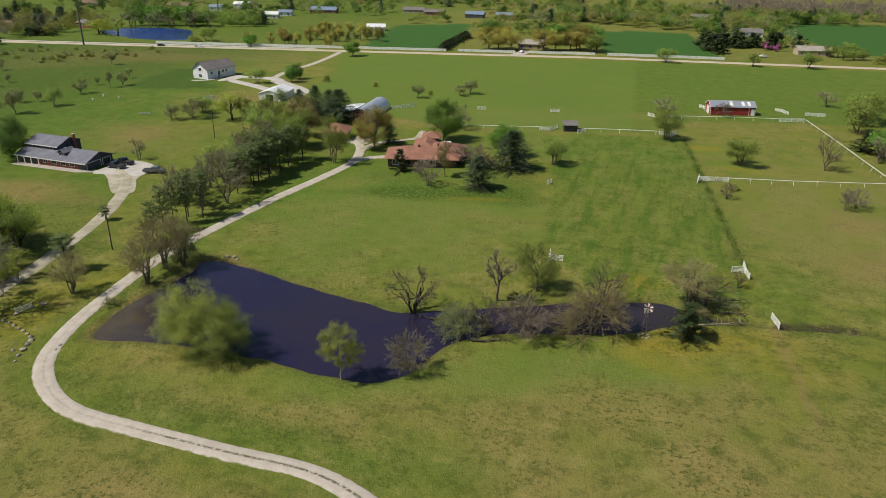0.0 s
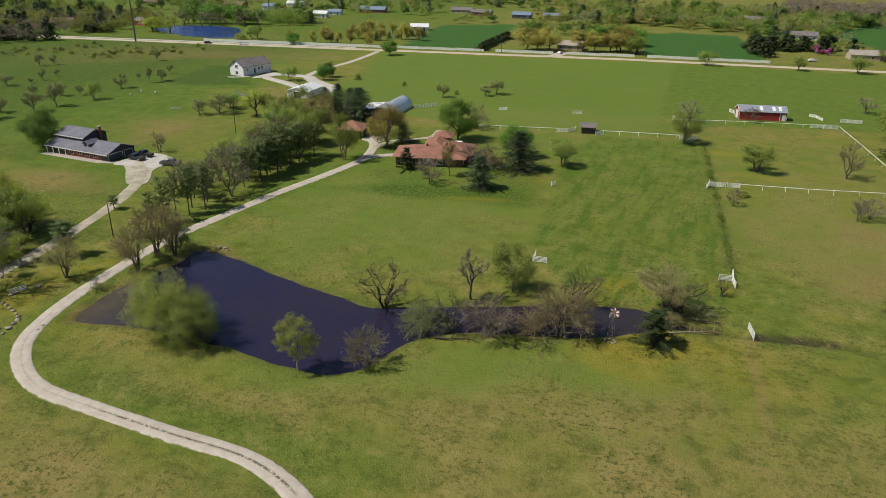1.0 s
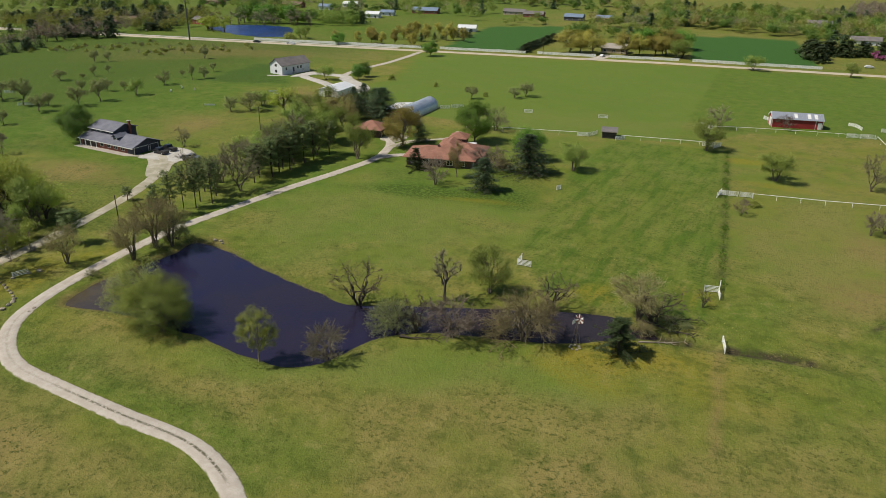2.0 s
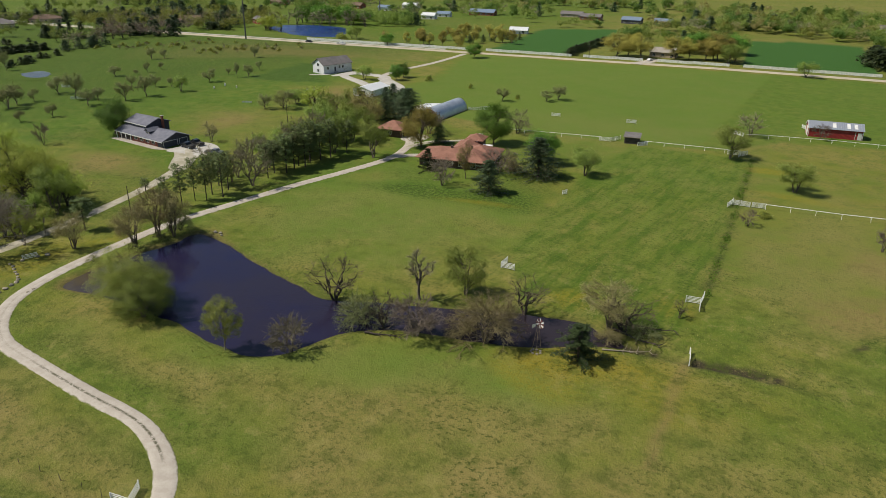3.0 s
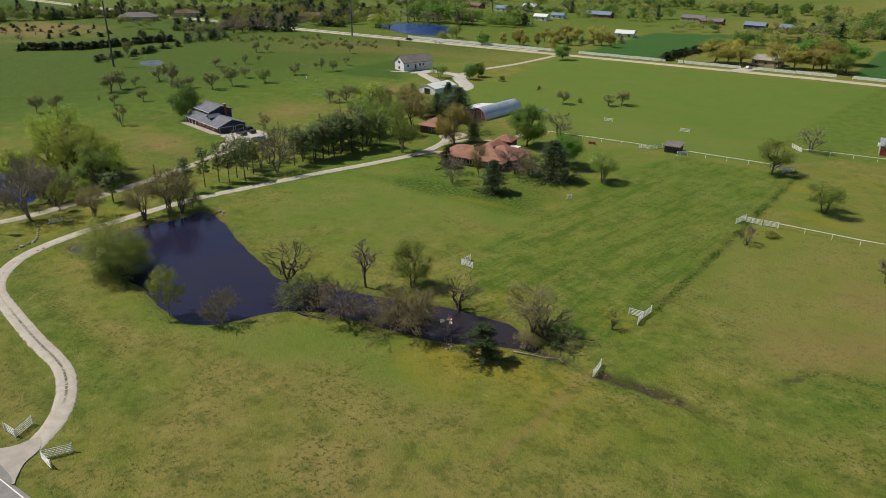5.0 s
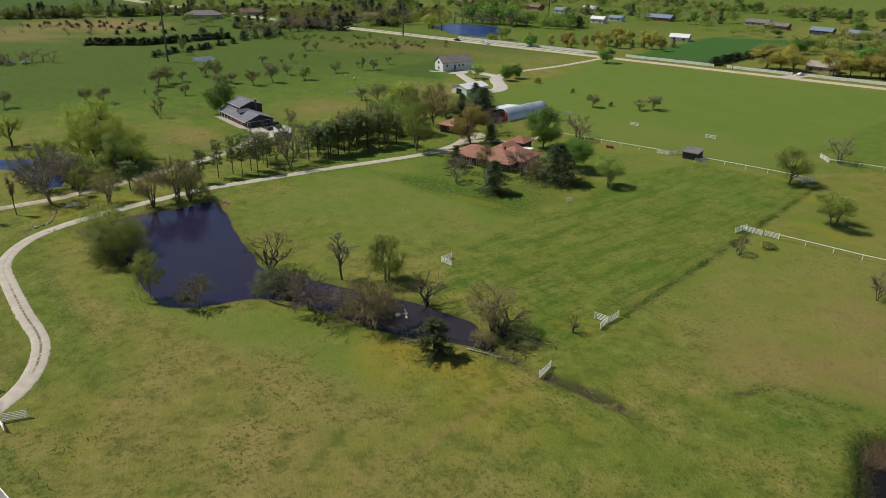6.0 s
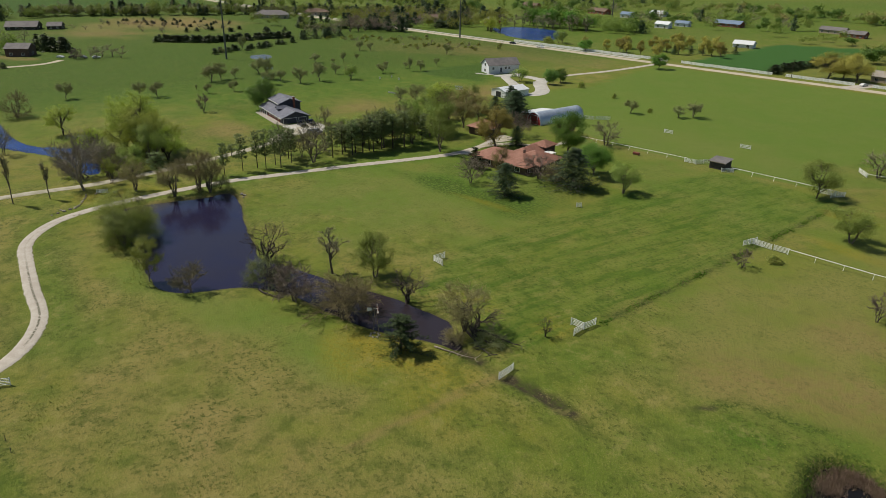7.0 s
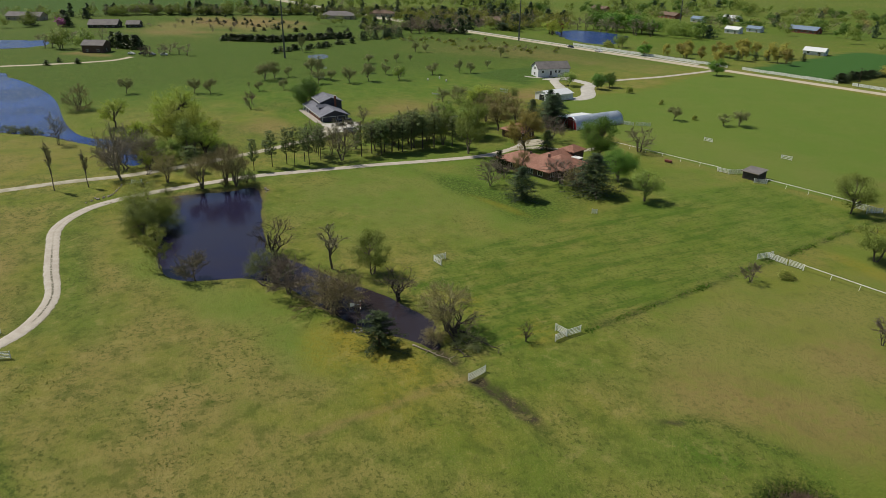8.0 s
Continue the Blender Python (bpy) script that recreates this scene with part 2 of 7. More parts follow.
    c = blend(t, math_of(t, "MULTIPLY", span(t, n4, 0.46, 0.36, 0, 0.30), rough), c, (0.345, 0.295, 0.105))
    # long streaks left by the mower, lying along the strips
    lay = t.nodes.new("ShaderNodeMapping")
    lay.inputs["Rotation"].default_value = (0, 0, radians(-7.7))
    lay.inputs["Scale"].default_value = (1.0, 0.14, 1.0)
    t.links.new(w, lay.inputs["Vector"])
    lane, sheen = noise_of(t, 0.34, 5, 0.62, lay.outputs[0]), noise_of(t, 0.95, 4, 0.65, lay.outputs[0])
    cut = mark("mown")
    c = blend(t, math_of(t, "MULTIPLY", cut, span(t, lane, 0.50, 0.62, 0, 0.6)), c, (0.066, 0.128, 0.012))
    c = blend(t, math_of(t, "MULTIPLY", cut, span(t, lane, 0.48, 0.36, 0, 0.45)), c, (0.172, 0.218, 0.038))
    c = blend(t, math_of(t, "MULTIPLY", cut, span(t, sheen, 0.52, 0.66, 0, 0.45)), c, (0.080, 0.150, 0.015))
    c = blend(t, math_of(t, "MULTIPLY", cut, span(t, n4, 0.50, 0.60, 0, 0.42)), c, (0.060, 0.112, 0.012))
    c = blend(t, math_of(t, "MULTIPLY", cut, span(t, n1, 0.53, 0.62, 0, 0.5)), c, (0.052, 0.098, 0.011))
    tone = t.nodes.new("ShaderNodeMix")
    tone.data_type, tone.blend_type = "RGBA", "MULTIPLY"
    tone.inputs[0].default_value = 1.0
    t.links.new(c, tone.inputs[6])
    tone.inputs[7].default_value = (0.865, 0.865, 0.875, 1)
    t.links.new(tone.outputs[2], p.inputs["Base Color"])
    p.inputs["Roughness"].default_value = 0.95
    p.inputs["Specular IOR Level"].default_value = 0.15
    relief(t, p, math_of(t, "ADD", n1, math_of(t, "MULTIPLY", nf, 0.45)), 0.85, 0.34)
    return m


def gravel():
    m, t, p = shader("crushed_limestone")
    w = place(t)
    u = t.nodes.new("ShaderNodeUVMap")
    s = t.nodes.new("ShaderNodeSeparateXYZ")
    t.links.new(u.outputs[0], s.inputs[0])
    n1, nf = noise_of(t, 0.5, 6, 0.65, w), noise_of(t, 7.0, 4, 0.7, w)
    c = blend(t, span(t, n1, 0.35, 0.65), (0.445, 0.405, 0.350), (0.370, 0.330, 0.280))
    c = blend(t, span(t, nf, 0.5, 0.75, 0, 0.5), c, (0.23, 0.205, 0.16))
    # grass creeping in from the edges
    verge = math_of(t, "ABSOLUTE", math_of(t, "SUBTRACT", s.outputs[0], 0.5))
    verge = math_of(t, "ADD", verge, span(t, noise_of(t, 0.7, 4, 0.6, w), 0.3, 0.7, -0.035, 0.035))
    c = blend(t, span(t, verge, 0.41, 0.49), c, (0.115, 0.130, 0.028))
    middle = span(t, math_of(t, "ABSOLUTE", math_of(t, "SUBTRACT", s.outputs[0], 0.5)), 0.02, 0.10, 1.0, 0.0)
    middle = math_of(t, "MULTIPLY", middle, span(t, noise_of(t, 2.2, 6, 0.8, w), 0.42, 0.52))
    a = t.nodes.new("ShaderNodeAttribute")
    a.attribute_name = "strip"
    c = blend(t, math_of(t, "MULTIPLY", middle, a.outputs["Fac"]), c, (0.095, 0.09, 0.055))
    t.links.new(c, p.inputs["Base Color"])
    p.inputs["Roughness"].default_value = 0.95
    relief(t, p, nf, 0.6, 0.04)
    return m


def water(name, deep, silt_reflection, wave=0.1, rough=0.06, clear=None, shoal=None):
    """Dark water; its second tone holds silty drifts and painted reflections of sky and trees; clear, shoal: between
    which lines across the pond that tone or the mud thickens.
    """
    m, t, p = shader(name)
    w = place(t)
    p.inputs["Roughness"].default_value = rough
    p.inputs["IOR"].default_value = 1.33
    cloud = span(t, noise_of(t, 0.035, 4, 0.6, w), 0.38, 0.62)
    if clear:
        s = t.nodes.new("ShaderNodeSeparateXYZ")
        t.links.new(w, s.inputs[0])
        cloud = math_of(t, "MAXIMUM", math_of(t, "MULTIPLY", cloud, 0.55), span(t, s.outputs[0], *clear))
    c = blend(t, cloud, deep, silt_reflection)
    if shoal:
        c = blend(t, math_of(t, "MULTIPLY", span(t, math_of(t, "ADD", s.outputs[0], math_of(t, "MULTIPLY", s.outputs[1], 0.6)), *shoal), span(t, noise_of(t, 0.22, 4, 0.6, w), 0.3, 0.6, 0.6, 1.0)), c, (0.070, 0.056, 0.034))
    t.links.new(c, p.inputs["Base Color"])
    relief(t, p, math_of(t, "ADD", noise_of(t, 1.6, 4, 0.6, w), noise_of(t, 0.35, 2, 0.5, w)), wave, 0.12)
    return m


GRASS, GRAVEL = grass(), gravel()
# blue tones paint reflected sky into the water, brown ones trees and drifting mud
WATER, BLUE_WATER = water("pond_water", (0.015, 0.014, 0.043), (0.028, 0.022, 0.027), 0.16, 0.06, (-42, -12), (-23, -32)), water("open_water", (0.007, 0.026, 0.118), (0.013, 0.046, 0.195), 1.0, 0.22)
PALE_WATER = water("shallow_water", (0.045, 0.065, 0.095), (0.085, 0.100, 0.115), 0.7, 0.2)
MURKY_WATER = water("murky_water", (0.006, 0.0055, 0.0055), (0.010, 0.009, 0.008), 0.2, 0.2)
ASPHALT = surface("asphalt", (0.20, 0.19, 0.185), (0.25, 0.24, 0.23), 0.4, 0.9, 20)
LANE_GRAVEL = surface("grassy_lane_gravel", (0.40, 0.365, 0.295), (0.28, 0.26, 0.18), 0.35, 0.95, 14)
ROAD_DUST = surface("pale_gravel_road", (0.46, 0.40, 0.30), (0.38, 0.33, 0.245), 0.15, 0.95, 16)
APRON = surface("worn_drive_apron", (0.385, 0.345, 0.300), (0.320, 0.285, 0.248), 0.5, 0.95, 14)
CONCRETE = surface("concrete", (0.46, 0.44, 0.40), (0.38, 0.36, 0.325), 0.4, 0.9, 12)
LINE_PAINT = surface("road_paint", (0.78, 0.78, 0.75), (0.65, 0.65, 0.62), 1.0, 0.8, 10, bump=0)
WHITE_PAINT = surface("white_rail_paint", (0.84, 0.85, 0.82), (0.74, 0.75, 0.72), 1.2, 0.6, 8, wear=(0.55, 0.55, 0.50))
BARK = surface("grey_brown_bark", (0.098, 0.078, 0.057), (0.152, 0.124, 0.094), 1.2, 0.95, 8, bump=0.6, depth=0.05)
DARK_BARK = surface("dark_bark", (0.040, 0.031, 0.025), (0.070, 0.055, 0.043), 1.2, 0.95, 8, bump=0.6, depth=0.05)
PALE_BARK = surface("weathered_pale_wood", (0.20, 0.165, 0.125), (0.29, 0.25, 0.20), 1.0, 0.9, 8)
TWIG_GREY = leaves("grey_twigs", (0.235, 0.208, 0.140), (0.310, 0.272, 0.188), (0.250, 0.255, 0.108), 0.8)
TWIG_DARK = leaves("dark_crooked_twigs", (0.108, 0.085, 0.063), (0.155, 0.127, 0.095), (0.176, 0.159, 0.076), 0.8)
TWIG_RED = leaves("mauve_twigs", (0.227, 0.182, 0.150), (0.305, 0.247, 0.205), (0.247, 0.211, 0.125), 0.8)
TWIG_BUD = leaves("budding_brown_twigs", (0.270, 0.228, 0.120), (0.345, 0.292, 0.152), (0.315, 0.298, 0.102), 0.8)
TWIG_PALE = leaves("bleached_twigs", (0.330, 0.300, 0.235), (0.420, 0.380, 0.300), (0.330, 0.320, 0.190), 0.8)
TWIG_OLIVE = leaves("budding_olive_twigs", (0.205, 0.214, 0.095), (0.268, 0.272, 0.122), (0.248, 0.285, 0.086), 0.8)
LEAF = leaves("fresh_green_leaves", (0.106, 0.217, 0.029), (0.150, 0.280, 0.040), (0.217, 0.347, 0.064))
LEAF_DEEP = leaves("deep_green_leaves", (0.095, 0.180, 0.030), (0.130, 0.225, 0.040), (0.180, 0.275, 0.056))
LEAF_PALE = leaves("yellow_green_spring_leaves", (0.188, 0.252, 0.048), (0.249, 0.317, 0.066), (0.318, 0.374, 0.091))
LEAF_LIME = leaves("lime_green_new_leaves", (0.310, 0.381, 0.056), (0.396, 0.457, 0.073), (0.473, 0.506, 0.097))
LEAF_OLIVE = leaves("olive_willow_leaves", (0.237, 0.250, 0.050), (0.306, 0.315, 0.069), (0.199, 0.276, 0.045))
LEAF_GOLD = leaves("golden_brown_spring_leaves", (0.320, 0.278, 0.067), (0.400, 0.335, 0.085), (0.300, 0.309, 0.064))
LEAF_RUST = leaves("rusty_spring_buds", (0.260, 0.215, 0.084), (0.317, 0.264, 0.103), (0.244, 0.248, 0.074))
NEEDLE = leaves("dark_green_needles", (0.050, 0.080, 0.036), (0.076, 0.110, 0.051), (0.112, 0.148, 0.074))
NEEDLE_CEDAR = leaves("cedar_sprays", (0.036, 0.054, 0.018), (0.056, 0.077, 0.028), (0.084, 0.106, 0.042))
NEEDLE_PINE = leaves("pine_needles", (0.121, 0.163, 0.059), (0.165, 0.207, 0.074), (0.220, 0.259, 0.100))
BLOSSOM = leaves("magenta_blossom", (0.34, 0.09, 0.24), (0.42, 0.14, 0.32), (0.28, 0.09, 0.20))
REED = leaves("dead_reeds", (0.318, 0.224, 0.156), (0.403, 0.296, 0.216), (0.191, 0.173, 0.072), 0.9)
RED_ROOF = ribbed("terracotta_roof", (0.297, 0.135, 0.090), (0.225, 0.106, 0.074), 0, 0.28, 0.75, 0.0, wear=(0.198, 0.090, 0.063))
SLATE_ROOF = surface("charcoal_shingle_roof", (0.122, 0.126, 0.158), (0.168, 0.173, 0.208), 0.5, 0.9, 14)
GREY_ROOF = surface("grey_shingle_roof", (0.13, 0.12, 0.12), (0.18, 0.165, 0.16), 0.4, 0.9, 14)
BROWN_ROOF = surface("brown_shingle_roof", (0.13, 0.085, 0.06), (0.18, 0.12, 0.09), 0.5, 0.9, 14)
PALE_ROOF = surface("pale_weathered_shingle_roof", (0.330, 0.300, 0.262), (0.270, 0.245, 0.215), 0.4, 0.9, 14)
GALV = ribbed("galvanised_sheet", (0.42, 0.48, 0.56), (0.56, 0.62, 0.69), 1, 0.6, 0.42, 0.55)
GALV_BARN = ribbed("weathered_galvanised_roof", (0.44, 0.47, 0.53), (0.34, 0.37, 0.43), 0, 0.7, 0.45, 0.5, wear=(0.60, 0.62, 0.64))
WHITE_METAL = ribbed("white_metal_sheet", (0.74, 0.76, 0.77), (0.66, 0.68, 0.70), 1, 0.5, 0.45, 0.1)
RED_WALL = ribbed("red_barn_siding", (0.33, 0.030, 0.030), (0.26, 0.024, 0.026), 0, 0.35, 0.6, 0.0)
WHITE_WALL = surface("white_siding", (0.72, 0.73, 0.75), (0.64, 0.65, 0.68), 0.6, 0.7, 10, bump=0)
BRICK = surface("red_brick", (0.22, 0.075, 0.050), (0.29, 0.105, 0.070), 0.8, 0.9, 9)
DARK_BRICK = surface("brown_brick", (0.085, 0.055, 0.042), (0.12, 0.075, 0.058), 0.8, 0.9, 9)
NAVY_WALL = surface("dark_blue_grey_siding", (0.055, 0.058, 0.075), (0.075, 0.078, 0.098), 0.8, 0.8, 9)
DARK_WOOD = surface("dark_stained_wood", (0.045, 0.038, 0.034), (0.075, 0.063, 0.055), 0.8, 0.9, 9)
TAN_WALL = surface("tan_siding", (0.36, 0.29, 0.21), (0.44, 0.36, 0.27), 0.5, 0.8, 9)
BLUE_METAL = ribbed("blue_metal_roof", (0.19, 0.26, 0.36), (0.26, 0.33, 0.43), 0, 0.5, 0.4, 0.3)
TRIM = surface("white_trim", (0.74, 0.74, 0.72), (0.64, 0.64, 0.62), 1.0, 0.6, 8, bump=0)
RUST_RED = surface("rusted_red_paint", (0.20, 0.045, 0.03), (0.13, 0.05, 0.035), 1.0, 0.7, 8)
STEEL_POLE = surface("weathered_steel_pole", (0.075, 0.085, 0.075), (0.105, 0.11, 0.10), 0.6, 0.7, 6)
STONE = surface("pale_limestone_rubble", (0.33, 0.29, 0.225), (0.22, 0.195, 0.15), 0.8, 0.95, 6)
TYRE = surface("tyre_rubber", (0.02, 0.02, 0.02), (0.03, 0.03, 0.03), 2.0, 0.9, 6)
TUFT = leaves("rank_grass", (0.150, 0.180, 0.034), (0.200, 0.215, 0.045), (0.300, 0.265, 0.090), 0.9)
TUFT_GREEN = leaves("lush_grass", (0.092, 0.160, 0.018), (0.115, 0.185, 0.026), (0.165, 0.215, 0.040), 0.9)


def plain(name, colour, rough=0.4, metal=0.0):
    m, t, p = shader(name)
    t.links.new(blend(t, span(t, noise_of(t, 2.0, 4, 0.6, place(t)), 0.3, 0.7), colour, tuple(v * 0.82 for v in colour)), p.inputs["Base Color"])
    p.inputs["Roughness"].default_value, p.inputs["Metallic"].default_value = rough, metal
    return m


GLASS = plain("dark_window_glass", (0.025, 0.03, 0.038), 0.08)
CAR_BLACK, CAR_WHITE, CAR_GREY = plain("black_car_paint", (0.02, 0.021, 0.025), 0.25), plain("white_car_paint", (0.7, 0.7, 0.7), 0.3), plain("grey_car_paint", (0.13, 0.14, 0.16), 0.3)

# ---- ground, roads, water ----
DRIVE = spline([(-16.8, 45.8), (-18.2, 49.8), (-22, 54.6), (-28, 58.3), (-36, 60.4), (-48, 60.2), (-61.5, 60.4), (-72, 61), (-79.5, 64.2), (-85, 69.2), (-88.2, 75.8), (-90.3, 83.2),
                (-91.6, 91), (-93, 101), (-93.6, 112), (-92.8, 126), (-90.6, 146), (-87.4, 164), (-85.4, 180), (-87.2, 190), (-90.5, 198), (-95.8, 204)])
SPUR = spline([(-86.2, 181), (-82, 187.2), (-76, 190.5), (-73, 192)])
BACK_LANE = spline([(-88.5, 194), (-86.5, 203), (-81, 208), (-77, 213), (-78, 222)])
WEST_LANE = spline([(-108, 20), (-110.4, 48), (-111.4, 62), (-111.6, 76), (-113.2, 88), (-115, 99), (-118.8, 114), (-123.3, 126), (-128.6, 137), (-136.5, 148), (-143.5, 153.6)])
NORTH_LANE = spline([(-186.5, 384), (-183, 362), (-180.6, 340), (-180.4, 318), (-178.5, 300), (-173, 288), (-160, 278.5), (-151, 272)])
FAR_LANE = spline([(-351, -70), (-352, 0), (-351, 40), (-349.5, 70), (-351.5, 90), (-362, 101)])
GATE_LANE = spline([(-90, 405), (-87.5, 418), (-86.5, 430)])


def highway_y(x):
    return 424.5 + 0.183 * x + 0.00002 * (x + 100) ** 2


HIGHWAY = spline([(x, highway_y(x)) for x in (-900, -640, -520, -410, -330, -250, -180, -120, -60, 0, 60, 110, 260, 500, 900)], step=12)
SOUTH_ROAD = spline([(x, 45.3 + 0.19 * (x + 20)) for x in (-400, -200, -80, 0, 100, 300)], step=12)


def graded(a, b, fine, mid, mlo, mhi, end):
    """Coordinates: fine between a and b, mid out to mlo and mhi, then ever wider."""
    core = list(np.arange(a, b + 0.01, fine))
    left, right = list(np.arange(a - mid, mlo, -mid)), list(np.arange(b + mid, mhi, mid))
    for side, sign, stop in ((left, -1, -end), (right, 1, end)):
        step = mid
        while (side[-1] - stop) * sign < 0:
            step *= 1.18
            side.append(side[-1] + sign * step)
    return np.array(left[::-1] + core + right)


def ground():
    xs = graded(-100, 80, 1.0, 4.5, -430, 150, 4600)
    ys = graded(42, 246, 1.0, 4.5, -20, 520, 4600)
    X, Y = np.meshgrid(xs, ys)
    x, y = X.ravel(), Y.ravel()
    z = lie(x, y)
    core = (x > -125) & (x < 82) & (y > 42) & (y < 250)
    z[core] += 0.05 * np.sin(x[core] * 0.31 + 1.7 * np.sin(y[core] * 0.11)) * np.sin(y[core] * 0.23)
    shore = np.minimum(np.abs(outline_distance(x[core], y[core], POND)), 9.0)
    z[core] += np.exp(-(shore / 1.6) ** 2) * (0.05 * np.sin(x[core] * 0.9 + 2.0 * np.sin(y[core] * 0.5)) * np.sin(y[core] * 0.8) + 0.05 * np.sin(x[core] * 0.45 - y[core] * 0.3))
    nx, ny = len(xs), len(ys)
    i = np.arange(nx * ny).reshape(ny, nx)
    faces = np.stack([i[:-1, :-1], i[:-1, 1:], i[1:, 1:], i[1:, :-1]], -1).reshape(-1, 4)
    mesh = bpy.data.meshes.new("ground")
    mesh.vertices.add(len(x))
    mesh.vertices.foreach_set("co", np.stack([x, y, z], 1).ravel())
    mesh.loops.add(faces.size)
    mesh.loops.foreach_set("vertex_index", faces.ravel())
    mesh.polygons.add(len(faces))
    mesh.polygons.foreach_set("loop_start", np.arange(len(faces)) * 4)
    mesh.polygons.foreach_set("use_smooth", [True] * len(faces))
    mesh.update(calc_edges=True)

    def spot(cx, cy, rx, ry, turn=0.0, soft=0.85):
        c, s = math.cos(radians(turn)), math.sin(radians(turn))
        u, v = ((x - cx) * c + (y - cy) * s) / rx, (-(x - cx) * s + (y - cy) * c) / ry
        wob = 0.18 * np.sin(x * 0.21 + y * 0.13) + 0.14 * np.sin(y * 0.37 - x * 0.17) + 0.08 * np.sin(x * 0.9) * np.sin(y * 0.8)
        return np.clip((1 + soft * 0.5 - np.hypot(u, v) + wob) / soft, 0, 1)

    def quad(*corners):
        d = outline_distance(x, y, np.array(corners, float))
        return np.clip(0.5 - d / 1.5, 0, 1)

    seam = 20.6 + (126 - y) * 0.131
    plain_field = quad((-150, 246), (-68, 232), (-6, 246), (9, 270), (46, 283), (120, 300), (120, 436), (-185, 384), (-150, 300))
    mown = quad((-30, 196), (-22, 142), (-10, 122), (18, 124), (14, 172), (5, 243), (-30, 236))
    stripe = 0.5 + 0.5 * np.sin((x + 0.14 * y) * 0.95 + 0.8 * np.sin(y * 0.05))
    lines = sum(g * np.exp(-((x + 0.135 * (y - 190) + 0.3 * np.sin(y * 0.21 + k) - o) / s) ** 2) * (0.6 + 0.4 * np.sin(y * 0.13 + 2 * k)) for k, (o, g, s) in enumerate(
        ((-27.5, 0.7, 0.8), (-24.5, 0.4, 0.6), (-22.8, 0.8, 0.7), (-19.6, 0.5, 0.9), (-16, 0.35, 0.8), (-12.5, 0.6, 1.1), (-8.6, 0.4, 0.7), (-5.0, 0.75, 1.2), (-1.0, 0.5, 0.9), (3.2, 0.7, 1.3), (6.4, 0.4, 0.6), (9.0, 0.8, 0.9))))
    lush = 0.55 * plain_field + mown * (0.30 + 0.28 * stripe + 0.45 * lines)
    lush += 0.55 * plain_field * (x > -21 - 0.06 * (y - 400))
    lush += 0.75 * spot(-52, 164, 24, 6, 12) + 0.7 * spot(-62, 190, 34, 30) + 0.5 * spot(-100, 160, 16, 60, 4)
    lush += 0.85 * spot(-205, 268, 22, 24) + 0.6 * spot(-138, 135, 14, 16) + 0.5 * spot(-160, 148, 26, 14) + 0.6 * spot(-290, 150, 90, 100) + 0.5 * spot(-220, 225, 50, 40) + 0.45 * spot(-190, 180, 60, 50)
    lawn = quad((-227, 253), (-236, 300), (-226, 306), (-200, 276), (-190, 268), (-186, 264), (-212, 253))
    lush += 0.9 * quad((-227, 253), (-236, 300), (-226, 306), (-200, 276), (-190, 268), (-186, 264), (-212, 253)) + 0.5 * spot(-185, 300, 12, 10)
    lush += 0.7 * spot(26, 132, 8, 12) + 0.5 * spot(34, 104, 9, 9) + 0.55 * spot(52, 136, 10, 7, 40) + 0.5 * spot(45, 116, 13, 6, -20)
    lush += 0.45 * spot(-60, 66, 26, 4, 0) + 0.45 * spot(-22, 66, 8, 9) + 1.0 * np.exp(-(line_distance(x, y, DRIVE) / (3.6 + 0.9 * np.sin(x * 0.2 + y * 0.13))) ** 2)
    lush += 0.35 * np.clip((y - highway_y(x) - 5) / 10, 0, 1) + 1.0 * np.clip((-180 - x) / 60, 0, 1) + 0.4 * spot(-480, 330, 120, 60) + 0.35 * spot(-330, 470, 60, 60)
    dry = 0.55 * spot(-2, 78, 34, 17, 12) + 0.55 * spot(-52, 44, 40, 12, 8) + 0.55 * spot(36, 160, 13, 26, 8) + 0.5 * spot(40, 190, 22, 30)
    dry += 0.3 * spot(-20, 62, 62, 22, 5) + 0.4 * spot(-72, 50, 22, 9, 0) + 0.35 * spot(-62, 70, 16, 7, 0)
    dry += 1.0 * spot(-45, 254, 58, 16, 15) + 0.9 * spot(-295, 322, 44, 24, 70) + 0.75 * quad((-250, 322), (-330, 250), (-372, 300), (-350, 352), (-290, 366), (-205, 376), (-190, 345)) + 0.9 * spot(-530, 190, 62, 42, 50) + 0.45 * spot(-60, 140, 26, 16) + 0.8 * spot(-152, 130, 17, 9) + 0.5 * spot(-150, 180, 14, 8)
    dry += 0.4 * spot(-165, 190, 14, 10, 10) + 0.35 * spot(-200, 170, 22, 7, 10) + 0.3 * spot(-165, 205, 26, 9, 25) + 0.5 * spot(40, 78, 40, 22) + 0.4 * spot(-148, 52, 24, 14) + 0.5 * spot(-225, 395, 40, 7, 10)
    bloom = 0.75 * spot(10, 109.5, 11, 5, 8) + 0.8 * spot(-1, 129, 6, 4, 20) + 0.3 * spot(22, 105, 8, 4) + 0.5 * spot(15, 136, 4, 4) + 0.6 * spot(10.6, 233, 6, 2.5, 10)
    bloom += 0.5 * spot(-44, 162, 9, 1.6, 15) + 0.6 * spot(-100, 82, 5, 9, 15) + 0.55 * spot(4, 101, 8, 4) + 0.4 * spot(22, 212, 10, 2.2) + 0.15 * spot(30, 112, 8, 4) + 0.5 * spot(-96, 96, 4, 8)
